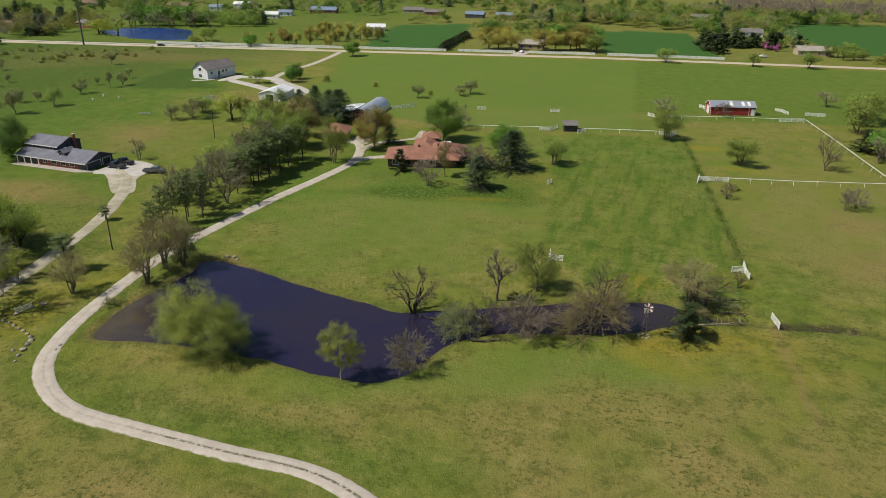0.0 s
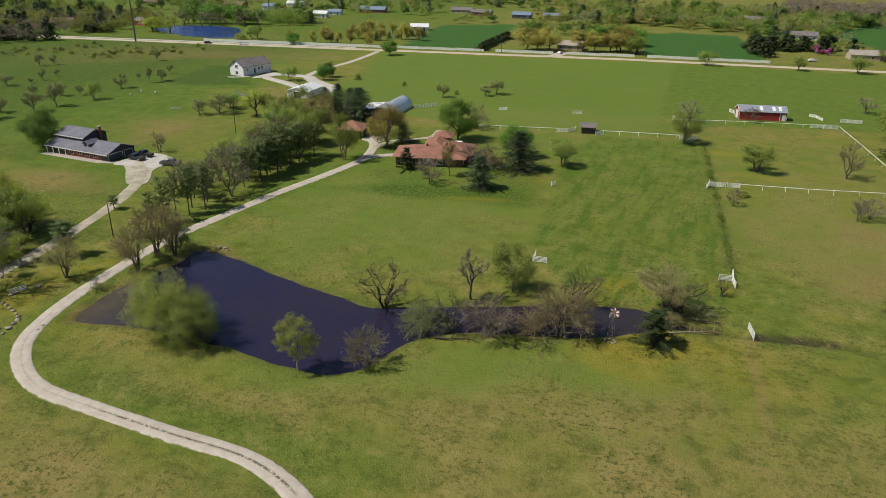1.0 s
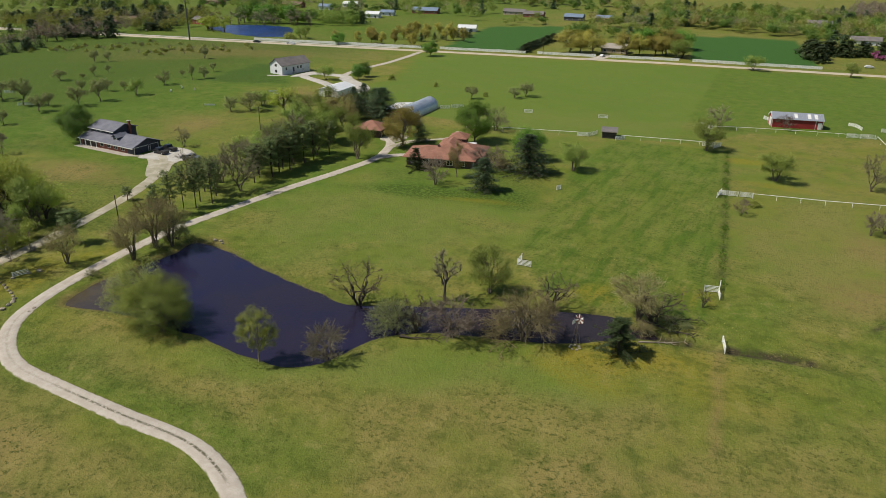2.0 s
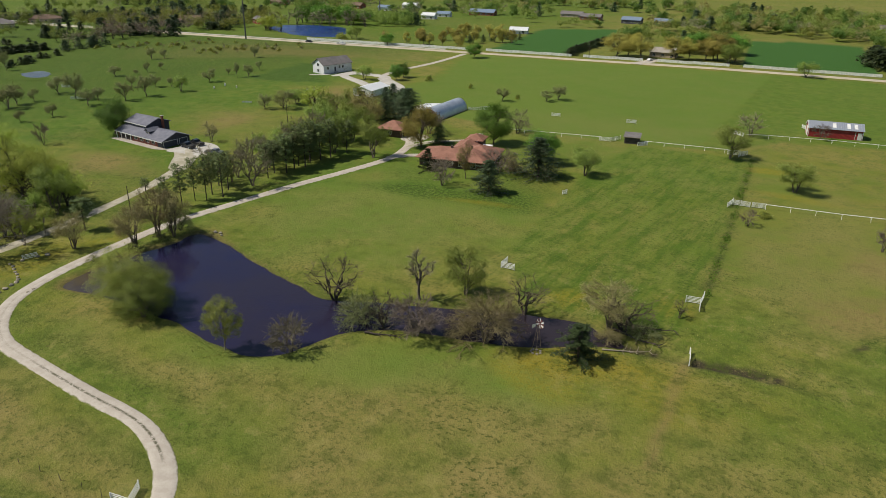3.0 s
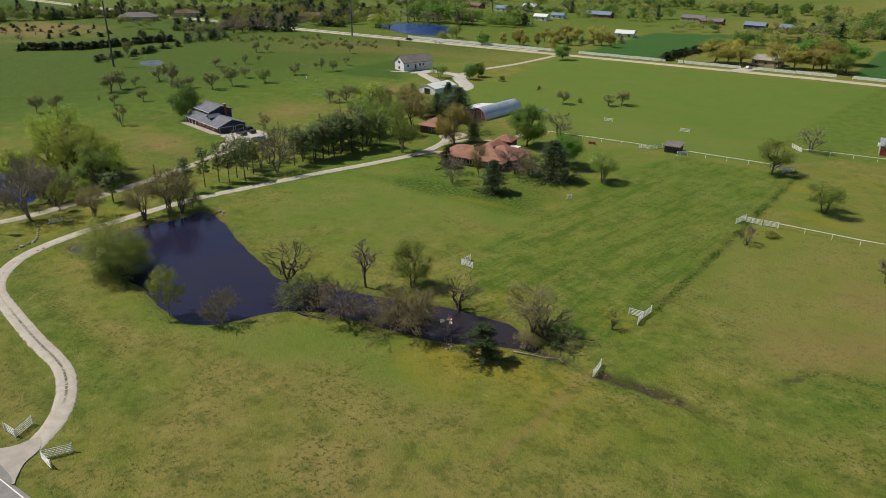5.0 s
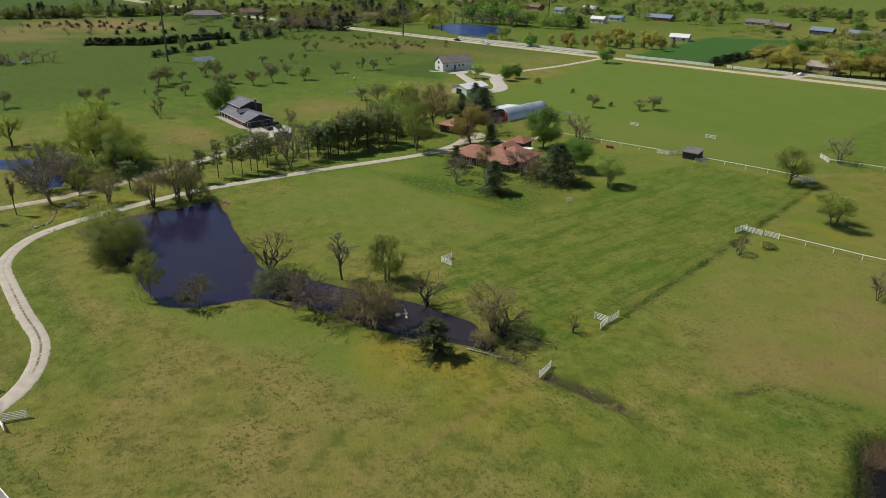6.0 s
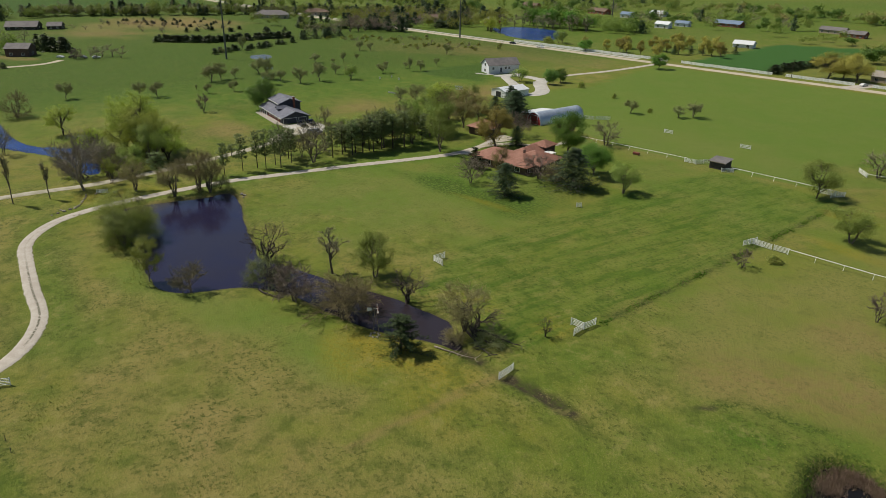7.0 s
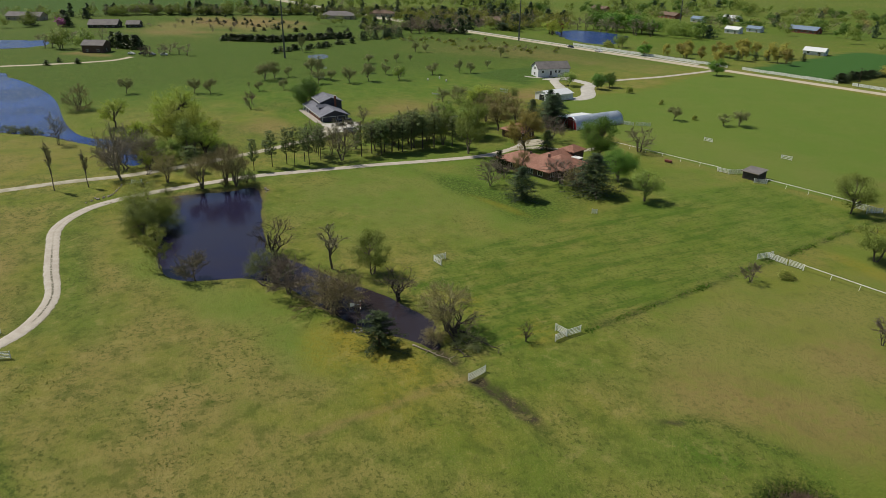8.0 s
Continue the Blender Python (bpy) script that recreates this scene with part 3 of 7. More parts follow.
    soil = 0.45 * spot(-153, 131, 15, 8) + 0.3 * spot(-165, 192, 20, 7, 20) + 0.35 * spot(-275, 330, 45, 14, 10) + 0.9 * spot(-545, 205, 46, 30, 50) + 0.7 * spot(-490, 142, 30, 12, 50) + 0.8 * spot(-385, 78, 16, 6, 40) + 0.7 * spot(49, 154.5, 15, 6.5, 32) + 0.5 * spot(44, 176, 6, 8) + 0.9 * spot(-163, 246, 8, 7) + 0.4 * spot(-162, 180, 7, 14)
    heath = np.clip(0.6 - outline_distance(x, y, np.array([(-468, 123), (-558, 133), (-596, 172), (-597, 223), (-513, 243), (-458, 228), (-469, 188), (-445, 146)], float)) / 22, 0, 1)
    heath = heath * np.clip(0.55 + 0.75 * np.sin(x * 0.09 + 1.4 * np.sin(y * 0.06)) * np.sin(y * 0.11 - x * 0.04), 0, 1)
    soil += 0.40 * heath + 0.75 * spot(-170, 249, 5, 9, 25)
    soil += 0.6 * np.exp(-(line_distance(x, y, np.array([(-158, 262), (-164, 240), (-170, 225)])) / 2.0) ** 2) * (x < -100) + 0.8 * spot(-80, 112, 3, 1.2) + 0.45 * spot(-52, 252, 4, 1)
    bank = np.minimum(outline_distance(x, y, POND), outline_distance(x, y, HOLLOW))
    mud = np.clip(1.0 - np.abs(bank) / 0.9, 0, 1) * 0.55 + 1.0 * np.clip((1.5 - line_distance(x, y, DITCH)) / 0.8, 0, 1) * np.clip((40 - x) / 8, 0, 1) * (0.25 + 0.75 * np.clip(np.abs(x - 20) - 2, 0, 1))
    row = np.exp(-((x - seam - 0.2 * np.sin(y * 0.5)) / 0.85) ** 2) * (y > 90) * (y < 243)
    mud += 0.85 * spot(44.4, 138.5, 1.9, 0.5, 60, 0.9)
    flat = np.clip((-68 - x) / 8, 0, 1) * np.clip(1 - np.abs(bank) / (1.7 + 0.5 * np.sin(x * 0.9 + y * 0.6)), 0, 1)
    soil += 0.9 * flat
    mud += 1.0 * np.clip((1.55 + 0.3 * np.sin(x * 1.7) - line_distance(x, y, WET)) / 1.1, 0, 1)
    mud += 0.5 * row * (y > 143) * (0.6 + 0.4 * np.sin(y * 0.9))
    mud = np.where((bank < -0.5) | (outline_distance(x, y, WEST_POND) < -1), 0.9, mud)
    crop = quad((-184, 404), (-214, 541), (-160, 578), (-134, 413)) + quad((-41, 434), (-63, 560), (3, 580), (24, 446)) + quad((99, 720), (60, 640), (100, 500), (300, 520), (300, 760))
    crop = crop + 0.14 * np.clip((-170 - x) / 60, 0, 1) * (y < highway_y(x) - 6) + 0.45 * lawn + quad((-1400, 300), (-1400, -200), (-700, -60), (-690, 280)) * 0.7
    dark = 1.0 * np.clip((-205 - x) / 60, 0, 1) + 1.1 * mown * np.clip(lines, 0, 1) * (0.55 + 0.45 * np.sin(y * 0.9 + 3 * np.sin(x))) + 1.6 * row * (y > 143) * (0.7 + 0.3 * np.sin(y * 0.9)) + 0.5 * np.clip(1 - np.abs(bank - 1.5) / 1.5, 0, 1)
    # the first spot paints the shade round the lime trees into the grass
    dark += 0.7 * spot(-122, 106, 15, 8, 20) + 0.45 * spot(-150, 118, 22, 10, 20) + 0.5 * spot(-188, 146, 12, 12) + 1.0 * lawn + 1.0 * spot(-50, 163, 24, 5, 12) + 0.5 * spot(-66, 172, 10, 6, 10) + 0.6 * spot(-38, 180, 9, 12, 0) + 0.4 * spot(30, 116, 5, 3) + 0.4 * spot(-60, 66.5, 20, 1.6) + 0.3 * spot(50, 139, 8, 2.5, 20)
    tame = 0.95 * plain_field * np.where(x > -21 - 0.06 * (y - 400), 0.35, 1.0) + 0.75 * spot(-62, 148, 36, 36) + 0.8 * spot(-30, 84, 34, 5, 22) + 0.6 * spot(-4, 98, 14, 6, 10) + 0.15 * spot(-290, 150, 90, 70) + 0.5 * spot(-20, 225, 50, 20) + 0.4 * spot(40, 180, 25, 40)
    beyond = np.clip((y - highway_y(x) - 8) / 10, 0, 1)
    dark = dark * (1 - 0.85 * beyond) * (1 - 0.8 * heath)
    dry += 0.5 * heath
    dry += beyond * (0.42 + 0.25 * np.sin(x * 0.021 + 1.7 * np.sin(y * 0.013)) * np.sin(y * 0.027))
    scarp = np.exp(-(line_distance(x, y, spline([(45.0, 140.5), (46.7, 144.2), (49.8, 145.3), (53.4, 146.4), (56.5, 148.3)])) / 0.9) ** 2)
    dark += 1.3 * scarp + 1.0 * np.clip(1 - np.abs(outline_distance(x, y, HOLLOW) - 0.9) / 1.5, 0, 1)
    lush += 0.32 * spot(-165, 180, 52, 62) + 0.7 * spot(-24, 64, 10, 6, 30) + 0.6 * spot(-46, 64.5, 14, 2.6, 0)
    lush += 0.75 * spot(53, 140, 8, 5.0, 35) + 0.5 * spot(57, 147.5, 6, 2.0, 10)
    track = np.exp(-(line_distance(x, y, np.array([(-60, 130), (-50.7, 126.9), (-41.7, 122.7), (-34, 120)])) / 0.4) ** 2)
    soil += 0.55 * row * (y < 119)
    dry += 1.0 * row * (y < 119) + 1.0 * track + 0.7 * np.exp(-(line_distance(x, y, np.array([(-227, 252), (-233, 290), (-240, 319)])) / 0.8) ** 2)
    smooth = np.clip((y - 140) / 25, 0, 0.85) + np.clip((-110 - x) / 20, 0, 0.85) + 0.9 * spot(54, 158, 18, 13, 10)
    verge = y - (45.3 + 0.19 * (x + 20))
    ditch = np.exp(-((verge - 2.9 - 0.15 * np.sin(x * 0.4)) / 0.75) ** 2) * np.clip((x + 13) / 3, 0, 1)
    dark += 0.85 * ditch
    lush += 0.6 * ditch + 0.6 * np.clip((2.6 - verge) / 1.0, 0, 1) * (verge > -1) + 0.5 * np.exp(-((verge - 2.4) / 0.8) ** 2) * (x < -23)
    soil += 0.4 * np.exp(-((verge - 4.0 - 0.3 * np.sin(x * 0.3)) / 1.0) ** 2) * np.clip((-22 - x) / 4, 0, 1)
    lush = lush * (1 - 0.7 * np.clip(dry * 0.8 + soil, 0, 1))
    for name, value in (("lush", lush * 0.8), ("dry", dry * 0.8), ("bloom", bloom), ("soil", soil), ("mud", mud), ("crop", crop), ("tame", tame), ("dark", dark), ("smooth", smooth), ("mown", mown)):
        a = mesh.attributes.new(name, "FLOAT", "POINT")
        a.data.foreach_set("value", np.clip(value, 0, 1).astype(np.float32))
    tagged(link("ground", mesh, GRASS), "mottled olive and green spring pasture with yellow flower patches", "ground", kind="structure")


ground()


def ribbon(name, line, width, material, label, category, lift=0.05, ragged=0.0, strip=None, crown=0.04):
    n = len(line)
    tan = np.gradient(line, axis=0)
    tan /= np.linalg.norm(tan, axis=1)[:, None]
    side = np.stack([-tan[:, 1], tan[:, 0]], 1)
    rng = np.random.default_rng(len(name) * 7 + n)
    wobble = [np.convolve(rng.normal(0, 1, n + 4), np.ones(5) / 5, "valid") * ragged for _ in (0, 1)]
    across = np.array([-0.5, -0.42, -0.2, 0.0, 0.2, 0.42, 0.5])
    verts, uv = [], []
    flat = np.concatenate([line + side * (s * width) for s in (-0.6, 0.0, 0.6)])
    level = lie(flat[:, 0], flat[:, 1]).reshape(3, n).max(0)
    level = np.where(np.abs(level - fall(line[:, 0], line[:, 1])) < 0.004, np.nan, level)
    for i in range(n):
        for k, s in enumerate(across):
            off = s * width + (wobble[0][i] if k == 0 else wobble[1][i] if k == 6 else 0)
            p = line[i] + side[i] * off
            verts.append((p[0], p[1], (float(fall(p[0], p[1])) if np.isnan(level[i]) else float(level[i])) + lift + crown * (1 - (2 * s) ** 2) - (0.12 if k in (0, 6) else 0)))
            uv.append((s + 0.5, i))
    m = len(across)
    faces = [(i * m + k, i * m + k + 1, (i + 1) * m + k + 1, (i + 1) * m + k) for i in range(n - 1) for k in range(m - 1)]
    mesh = soup(name, verts, [f[::-1] for f in faces], True)
    mesh.update()
    if mesh.polygons[0].normal.z < 0:
        mesh.flip_normals()
    layer = mesh.uv_layers.new(name="UVMap")
    layer.data.foreach_set("uv", [c for l in mesh.loops for c in uv[l.vertex_index]])
    a = mesh.attributes.new("strip", "FLOAT", "POINT")
    a.data.foreach_set("value", [float(strip(*line[i])) if strip else 0.0 for i in range(n) for _ in range(m)])
    return tagged(link(name, mesh, material), label, category, kind="structure")


ribbon("road", DRIVE, 3.15, GRAVEL, "pale crushed limestone driveway curving past the pond", "driveway", 0.07, 0.05,
       lambda x, y: max(0.25, min(1.0, (x + 66) / 10)) * max(0.0, min(1.0, (y - 56.8) / 1.5)) if y < 72 else 0.15)
ribbon("road", SPUR, 3.2, GRAVEL, "short gravel spur to the house", "driveway", 0.09, 0.2)
ribbon("road", BACK_LANE, 2.4, LANE_GRAVEL, "gravel lane behind the house", "driveway", 0.085, 0.3)
ribbon("road", WEST_LANE, 3.2, LANE_GRAVEL, "worn gravel lane to the brick house", "driveway", 0.06, 0.3)
ribbon("road", NORTH_LANE, 3.6, GRAVEL, "pale gravel lane from the highway", "driveway", 0.06, 0.2)
ribbon("road", FAR_LANE, 4.0, ROAD_DUST, "dusty gravel lane by the far pond", "driveway", 0.06, 0.3)
ribbon("road", GATE_LANE, 8.0, GRAVEL, "wide gravel gateway drive", "driveway", 0.10, 0.4)
ribbon("road", HIGHWAY, 6.6, ROAD_DUST, "pale gravel country road with grass verges", "road", 0.08, 0.35)
ribbon("road", np.stack([HIGHWAY[:, 0], HIGHWAY[:, 1] + 7.2 + 0 * HIGHWAY[:, 1]], 1)[HIGHWAY[:, 0] < -205], 3.6, CONCRETE, "grey paved strip beside the country road", "road", 0.07, 0.25)
ribbon("road", SOUTH_ROAD - np.array([-0.5, 3.45]), 8.2, ASPHALT, "grey asphalt road with a white edge line", "road", 0.06)
ribbon("marking", SOUTH_ROAD - np.array([0.0, 0.0]), 0.15, LINE_PAINT, "white painted edge line", "road marking", 0.115, crown=0.0)


def pad(name, corners, material, label, category, lift=0.08, rounded=True):
    """A paved yard of a smooth outline."""
    line = spline(corners, rounded, 1.2) if rounded else np.array(corners, float)
    bm = bmesh.new()
    low = [bm.verts.new((px, py, float(fall(px, py)) - 0.15)) for px, py in line]
    top = [bm.verts.new((px, py, float(fall(px, py)) + lift)) for px, py in line]
    bm.faces.new(top)
    for i in range(len(line)):
        j = (i + 1) % len(line)
        bm.faces.new((low[i], low[j], top[j], top[i]))
    bmesh.ops.recalc_face_normals(bm, faces=bm.faces)
    ob = part(name, bm, material)
    return tagged(ob, label, category, kind="structure")


pad("pavement", [(-20.4, 52.4), (-17.8, 51.6), (-16.7, 50.0), (-15.9, 49.0), (-13.8, 47.6), (-13.2, 46.9), (-18.4, 45.8), (-24.2, 44.7), (-23.6, 45.8), (-21.4, 47.9), (-20.6, 50.0)], APRON, "fan-shaped worn apron at the drive's mouth", "pavement", 0.135)
pad("pavement", [(-27, 44.6), (-24.4, 45.7), (-21.5, 46.6), (-17.2, 47.1), (-14.4, 47.3), (-13.2, 46.9), (-16, 46.3), (-20, 45.5), (-24, 44.75)], ASPHALT, "grey asphalt shoulder flaring into the drive", "pavement", 0.142)
pad("pavement", [(-148.5, 149), (-143, 149.5), (-138, 150), (-134.5, 151), (-134, 157), (-140, 161.5), (-147.5, 161)], CONCRETE, "concrete parking yard beside the garage", "pavement", 0.09)
pad("pavement", [(-153.3, 149.6), (-146, 149.2), (-141.5, 146.5), (-136.5, 141.5), (-131, 136.8), (-126.8, 138.6), (-129.6, 143.5), (-133.2, 148), (-134.8, 152), (-141, 153.5), (-148, 151.6)], LANE_GRAVEL, "worn gravel sweep where the lane meets the yard", "pavement", 0.078)
pad("pavement", [(-176.5, 148.2), (-153, 147.6), (-148, 149.5), (-150, 150.6), (-176.5, 150.6)], APRON, "concrete walk along the brick house", "pavement", 0.07, False)
ribbon("road", spline([(-196.5, 289), (-190, 291.5), (-182, 292.5), (-175, 292), (-171, 288)]), 5.5, CONCRETE, "pale concrete forecourt of the white house", "driveway", 0.11, 0.3)
ribbon("road", spline([(-194, 284), (-188, 280), (-178, 275.5), (-168, 270), (-158, 264)]), 5.0, CONCRETE, "pale concrete lane to the metal shed", "driveway", 0.12, 0.3)
ribbon("road", spline([(-172, 288), (-163, 281), (-155, 275.5), (-150, 270), (-148, 264.5), (-151, 261)]), 6.5, CONCRETE, "pale concrete turning loop beside the shed", "driveway", 0.13, 0.3)
pad("pavement", [(-197, 279), (-193, 280), (-191, 285), (-190, 291), (-193, 294), (-197, 294)], CONCRETE, "pale concrete apron before the white house", "pavement", 0.15)
pad("pavement", [(-209, 276), (-206, 275.2), (-200.5, 279), (-199, 285), (-200.5, 285.4), (-202, 280.4), (-206, 277.6)], CONCRETE, "narrow concrete walk round the white house", "pavement", 0.08)
pad("pavement", [(-96.5, 201), (-90.5, 199.5), (-89, 204), (-90.5, 209), (-96, 208.5)], LANE_GRAVEL, "worn gravel apron in front of the small garage", "pavement", 0.11)


def pool(name, poly, level, material, label):
    tan = np.roll(poly, -1, 0) - np.roll(poly, 1, 0)
    tan /= np.linalg.norm(tan, axis=1)[:, None]
    area = np.sum(poly[:, 0] * np.roll(poly[:, 1], -1) - poly[:, 1] * np.roll(poly[:, 0], -1))
    out = np.stack([tan[:, 1], -tan[:, 0]], 1) * (1 if area > 0 else -1)
    line = poly + out * 1.2
    z = level + float(np.mean(fall(poly[:, 0], poly[:, 1])))
    bm = bmesh.new()
    face = bm.faces.new([bm.verts.new((px, py, z)) for px, py in line])
    bmesh.ops.triangulate(bm, faces=[face])
    for f in bm.faces:
        if f.normal.z < 0:
            f.normal_flip()
    bm.normal_update()
    for f in bm.faces:
        if f.normal.z < 0:
            f.normal_flip()
    return tagged(part(name, bm, material), label, "pond", kind="structure")


pool("water", POND, -0.35, WATER, "still dark farm pond narrowing to a creek")
pool("water", FAR_POND, -0.3, BLUE_WATER, "blue pond beyond the country road")
pool("water", LONG_POND, -0.3, BLUE_WATER, "long blue pond beyond the pasture")
pool("water", HOLLOW, -1.2, MURKY_WATER, "dark water in a steep brushy hollow")

# ---- trees ----


def tubes(segments, sides=5):
    """Tapered limbs as one mesh: rows of start, end, radii."""
    s = np.array([(*a, *b, r0, r1) for a, b, r0, r1 in segments])
    a, b, r0, r1 = s[:, 0:3], s[:, 3:6], s[:, 6:7], s[:, 7:8]
    d = b - a
    d /= np.linalg.norm(d, axis=1)[:, None] + 1e-9
    ref = np.where(np.abs(d[:, 2:3]) > 0.9, np.array([[1.0, 0, 0]]), np.array([[0, 0, 1.0]]))
    u = np.cross(d, ref)
    u /= np.linalg.norm(u, axis=1)[:, None]
    v = np.cross(d, u)
    ang = np.arange(sides) * 2 * math.pi / sides
    ring = u[:, None, :] * np.cos(ang)[None, :, None] + v[:, None, :] * np.sin(ang)[None, :, None]
    verts = np.concatenate([a[:, None] + ring * r0[:, None], b[:, None] + ring * r1[:, None]], 1).reshape(-1, 3)
    k = np.arange(sides)
    one = np.stack([k, (k + 1) % sides, (k + 1) % sides + sides, k + sides], 1)
    faces = (one[None] + (np.arange(len(s)) * 2 * sides)[:, None, None]).reshape(-1, 4)
    return verts, faces


def blades(centres, size, rng, stretch=1.0, down=0.0):
    """Small folded leaf sprays: each two triangles hinged along its middle, turned mostly to the light outside the crown."""
    n = len(centres)
    mid = np.array([0, 0, np.percentile(centres[:, 2], 35)])
    f = centres - mid
    f /= np.linalg.norm(f, axis=1)[:, None] + 1e-6
    f = f + rng.normal(size=(n, 3)) * 0.5 + np.array([0, 0, 0.35])
    f /= np.linalg.norm(f, axis=1)[:, None]
    d = rng.normal(size=(n, 3))
    d[:, 2] -= down
    d -= f * np.sum(d * f, axis=1)[:, None]
    d /= np.linalg.norm(d, axis=1)[:, None] + 1e-6
    e = np.cross(f, d)
    s = size * rng.uniform(0.6, 1.35, (n, 1))
    verts = np.stack([centres - d * s * stretch, centres - e * s * 0.6 - f * s * 0.2, centres + d * s * stretch, centres + e * s * 0.6 - f * s * 0.2], 1).reshape(-1, 3)
    i = np.arange(n)[:, None] * 4
    return verts, np.concatenate([i + np.array([[0, 1, 2]]), i + np.array([[0, 2, 3]])], 1).reshape(-1, 3)


def flecks(centres, size, rng, stretch=1.0, down=0.0):
    """Leaf sprays for trees farther off: one pointed leaf each."""
    v, f = blades(centres, size, rng, stretch, down)
    v = v.reshape(-1, 4, 3)
    v = np.stack([v[:, 0], v[:, 1] * 1.35 - v[:, 3] * 0.35, v[:, 2] * 0.6 + v[:, 3] * 0.4], 1).reshape(-1, 3)
    return v, np.arange(len(v)).reshape(-1, 3)


def whips(roots, ways, length, radius, rng):
    """Thin twigs, each a three-sided spike."""
    n = len(roots)
    w = ways + rng.normal(size=(n, 3)) * 0.45
    w /= np.linalg.norm(w, axis=1)[:, None]
    tip = roots + w * length * rng.uniform(0.4, 1.2, (n, 1))
    u = np.cross(w, rng.normal(size=(n, 3)))
    u /= np.linalg.norm(u, axis=1)[:, None]
    v = np.cross(w, u)
    verts = np.stack([roots + u * radius, roots - u * radius * 0.5 + v * radius * 0.87, roots - u * radius * 0.5 - v * radius * 0.87, tip], 1).reshape(-1, 3)
    i = np.arange(n)[:, None] * 4
    return verts, np.concatenate([i + np.array([[0, 1, 3]]), i + np.array([[1, 2, 3]]), i + np.array([[2, 0, 3]])], 1).reshape(-1, 3)


def limbs(rng, h, w, stems, base, mains, subs, twigs, crook, thick, flat=1.0):
    """Grows a branching frame whose limbs reach out to an uneven crown. Returns segments and tips."""
    seg, tips = [], []
    low, mid = h * base, h * (base + 1) / 2
    half = (h - low) / 2
    lump = rng.normal(size=(7, 3))
    lump /= np.linalg.norm(lump, axis=1)[:, None]
    gain = rng.uniform(-0.22, 0.16, 7)

    def edge(u, f):
        """A place in the crown, f of the way out along u."""
        k = 1 + sum(g * max(0.0, float(u @ l)) ** 3 for g, l in zip(gain, lump))
        if base < 0.06:
            rise = min(1.0, max(0.0, (u[2] + 0.55) / 1.5))
            flat_way = u[:2] / (np.linalg.norm(u[:2]) + 1e-6) * min(1.0, math.sqrt(1.04 - rise ** 2.4))
            return np.array([*(flat_way * w / 2 * f * k), low + 0.04 * h + (h - low) * 0.94 * rise * (0.6 + 0.4 * f * k)])
        return np.array([u[0] * w / 2 * f * k, u[1] * w / 2 * f * k, mid + u[2] * half * f * k])

    def limb(p, q, r0, r1, n, sag):
        c = (p + q) / 2 + np.array([0, 0, sag * np.linalg.norm(q - p)])
        last, path = p, [p]
        size = np.linalg.norm(q - p)
        for i in range(1, n + 1):
            s = i / n
            x = p * (1 - s) ** 2 + c * 2 * s * (1 - s) + q * s * s
            if i < n:
                x = x + rng.normal(size=3) * crook * size / n
            ra, rb = r0 + (r1 - r0) * (i - 1) / n, r0 + (r1 - r0) * s
            seg.append((last, x, ra, rb))
            path.append(x)
            last = x
        return path

    roots = []
    for i in range(stems):
        a = 6.28 * i / stems + rng.uniform(0, 1)
        out = np.array([math.cos(a), math.sin(a), 0.0])
        spread = 0.12 * w if stems > 1 else 0.02 * w
        foot = out * (0.12 if stems > 1 else 0) + np.array([0, 0, -0.25])
        top = out * spread + np.array([0, 0, low + half * 0.75]) + rng.normal(size=3) * crook * 0.6
        roots.append(limb(foot, top, thick, thick * 0.55, 5, 0.05))
    for i in range(mains):
        path = roots[i % stems]
        a = 2.4 * i + rng.uniform(-0.4, 0.4)
        z = -0.55 + 1.5 * ((i * 0.618) % 1.0)
        u = np.array([math.cos(a) * math.sqrt(max(0, 1 - z * z)), math.sin(a) * math.sqrt(max(0, 1 - z * z)), z * flat])
        q = edge(u, rng.uniform(0.6, 0.85))
        at = int(np.clip(round(1 + 3 * (z + 0.55) / 1.5 + rng.uniform(-0.5, 1.0)), 1, 5))
        r = thick * rng.uniform(0.38, 0.55)
        main = limb(path[at], q, r, r * 0.3, 5, rng.uniform(-0.05, 0.16))
        tips.append((main[-1], u))
        for k in range(subs):
            j = 2 + k * 3 // subs
            v = u + rng.normal(size=3) * 0.55
            v /= np.linalg.norm(v)
            e = edge(v, rng.uniform(0.8, 1.03))
            g = main[j] + (e - main[j]) * min(1.0, 0.42 * w / (np.linalg.norm(e - main[j]) + 1e-6))
            r2 = r * 0.42
            sub = limb(main[j], g, r2, r2 * 0.3, 4, rng.uniform(-0.03, 0.14))
            d = (g - main[j]) / (np.linalg.norm(g - main[j]) + 1e-6)
            tips.extend(((sub[2], d), (sub[3], d), (sub[4], d)))
            for t in range(twigs):
                o = d + rng.normal(size=3) * 0.7
                o /= np.linalg.norm(o)
                b = sub[1 + t % 4]
                e = b + o * 0.13 * w * rng.uniform(0.5, 1.1)
                limb(b, e, r2 * 0.4, r2 * 0.15, 2, 0.05)
                tips.append((e, o))
    return seg, tips


def join(*pieces):
    vs, fs, n = [], [], 0
    for v, f in pieces:
        vs.append(v)
        fs.extend((f + n).tolist())
        n += len(v)
    return np.concatenate(vs), fs


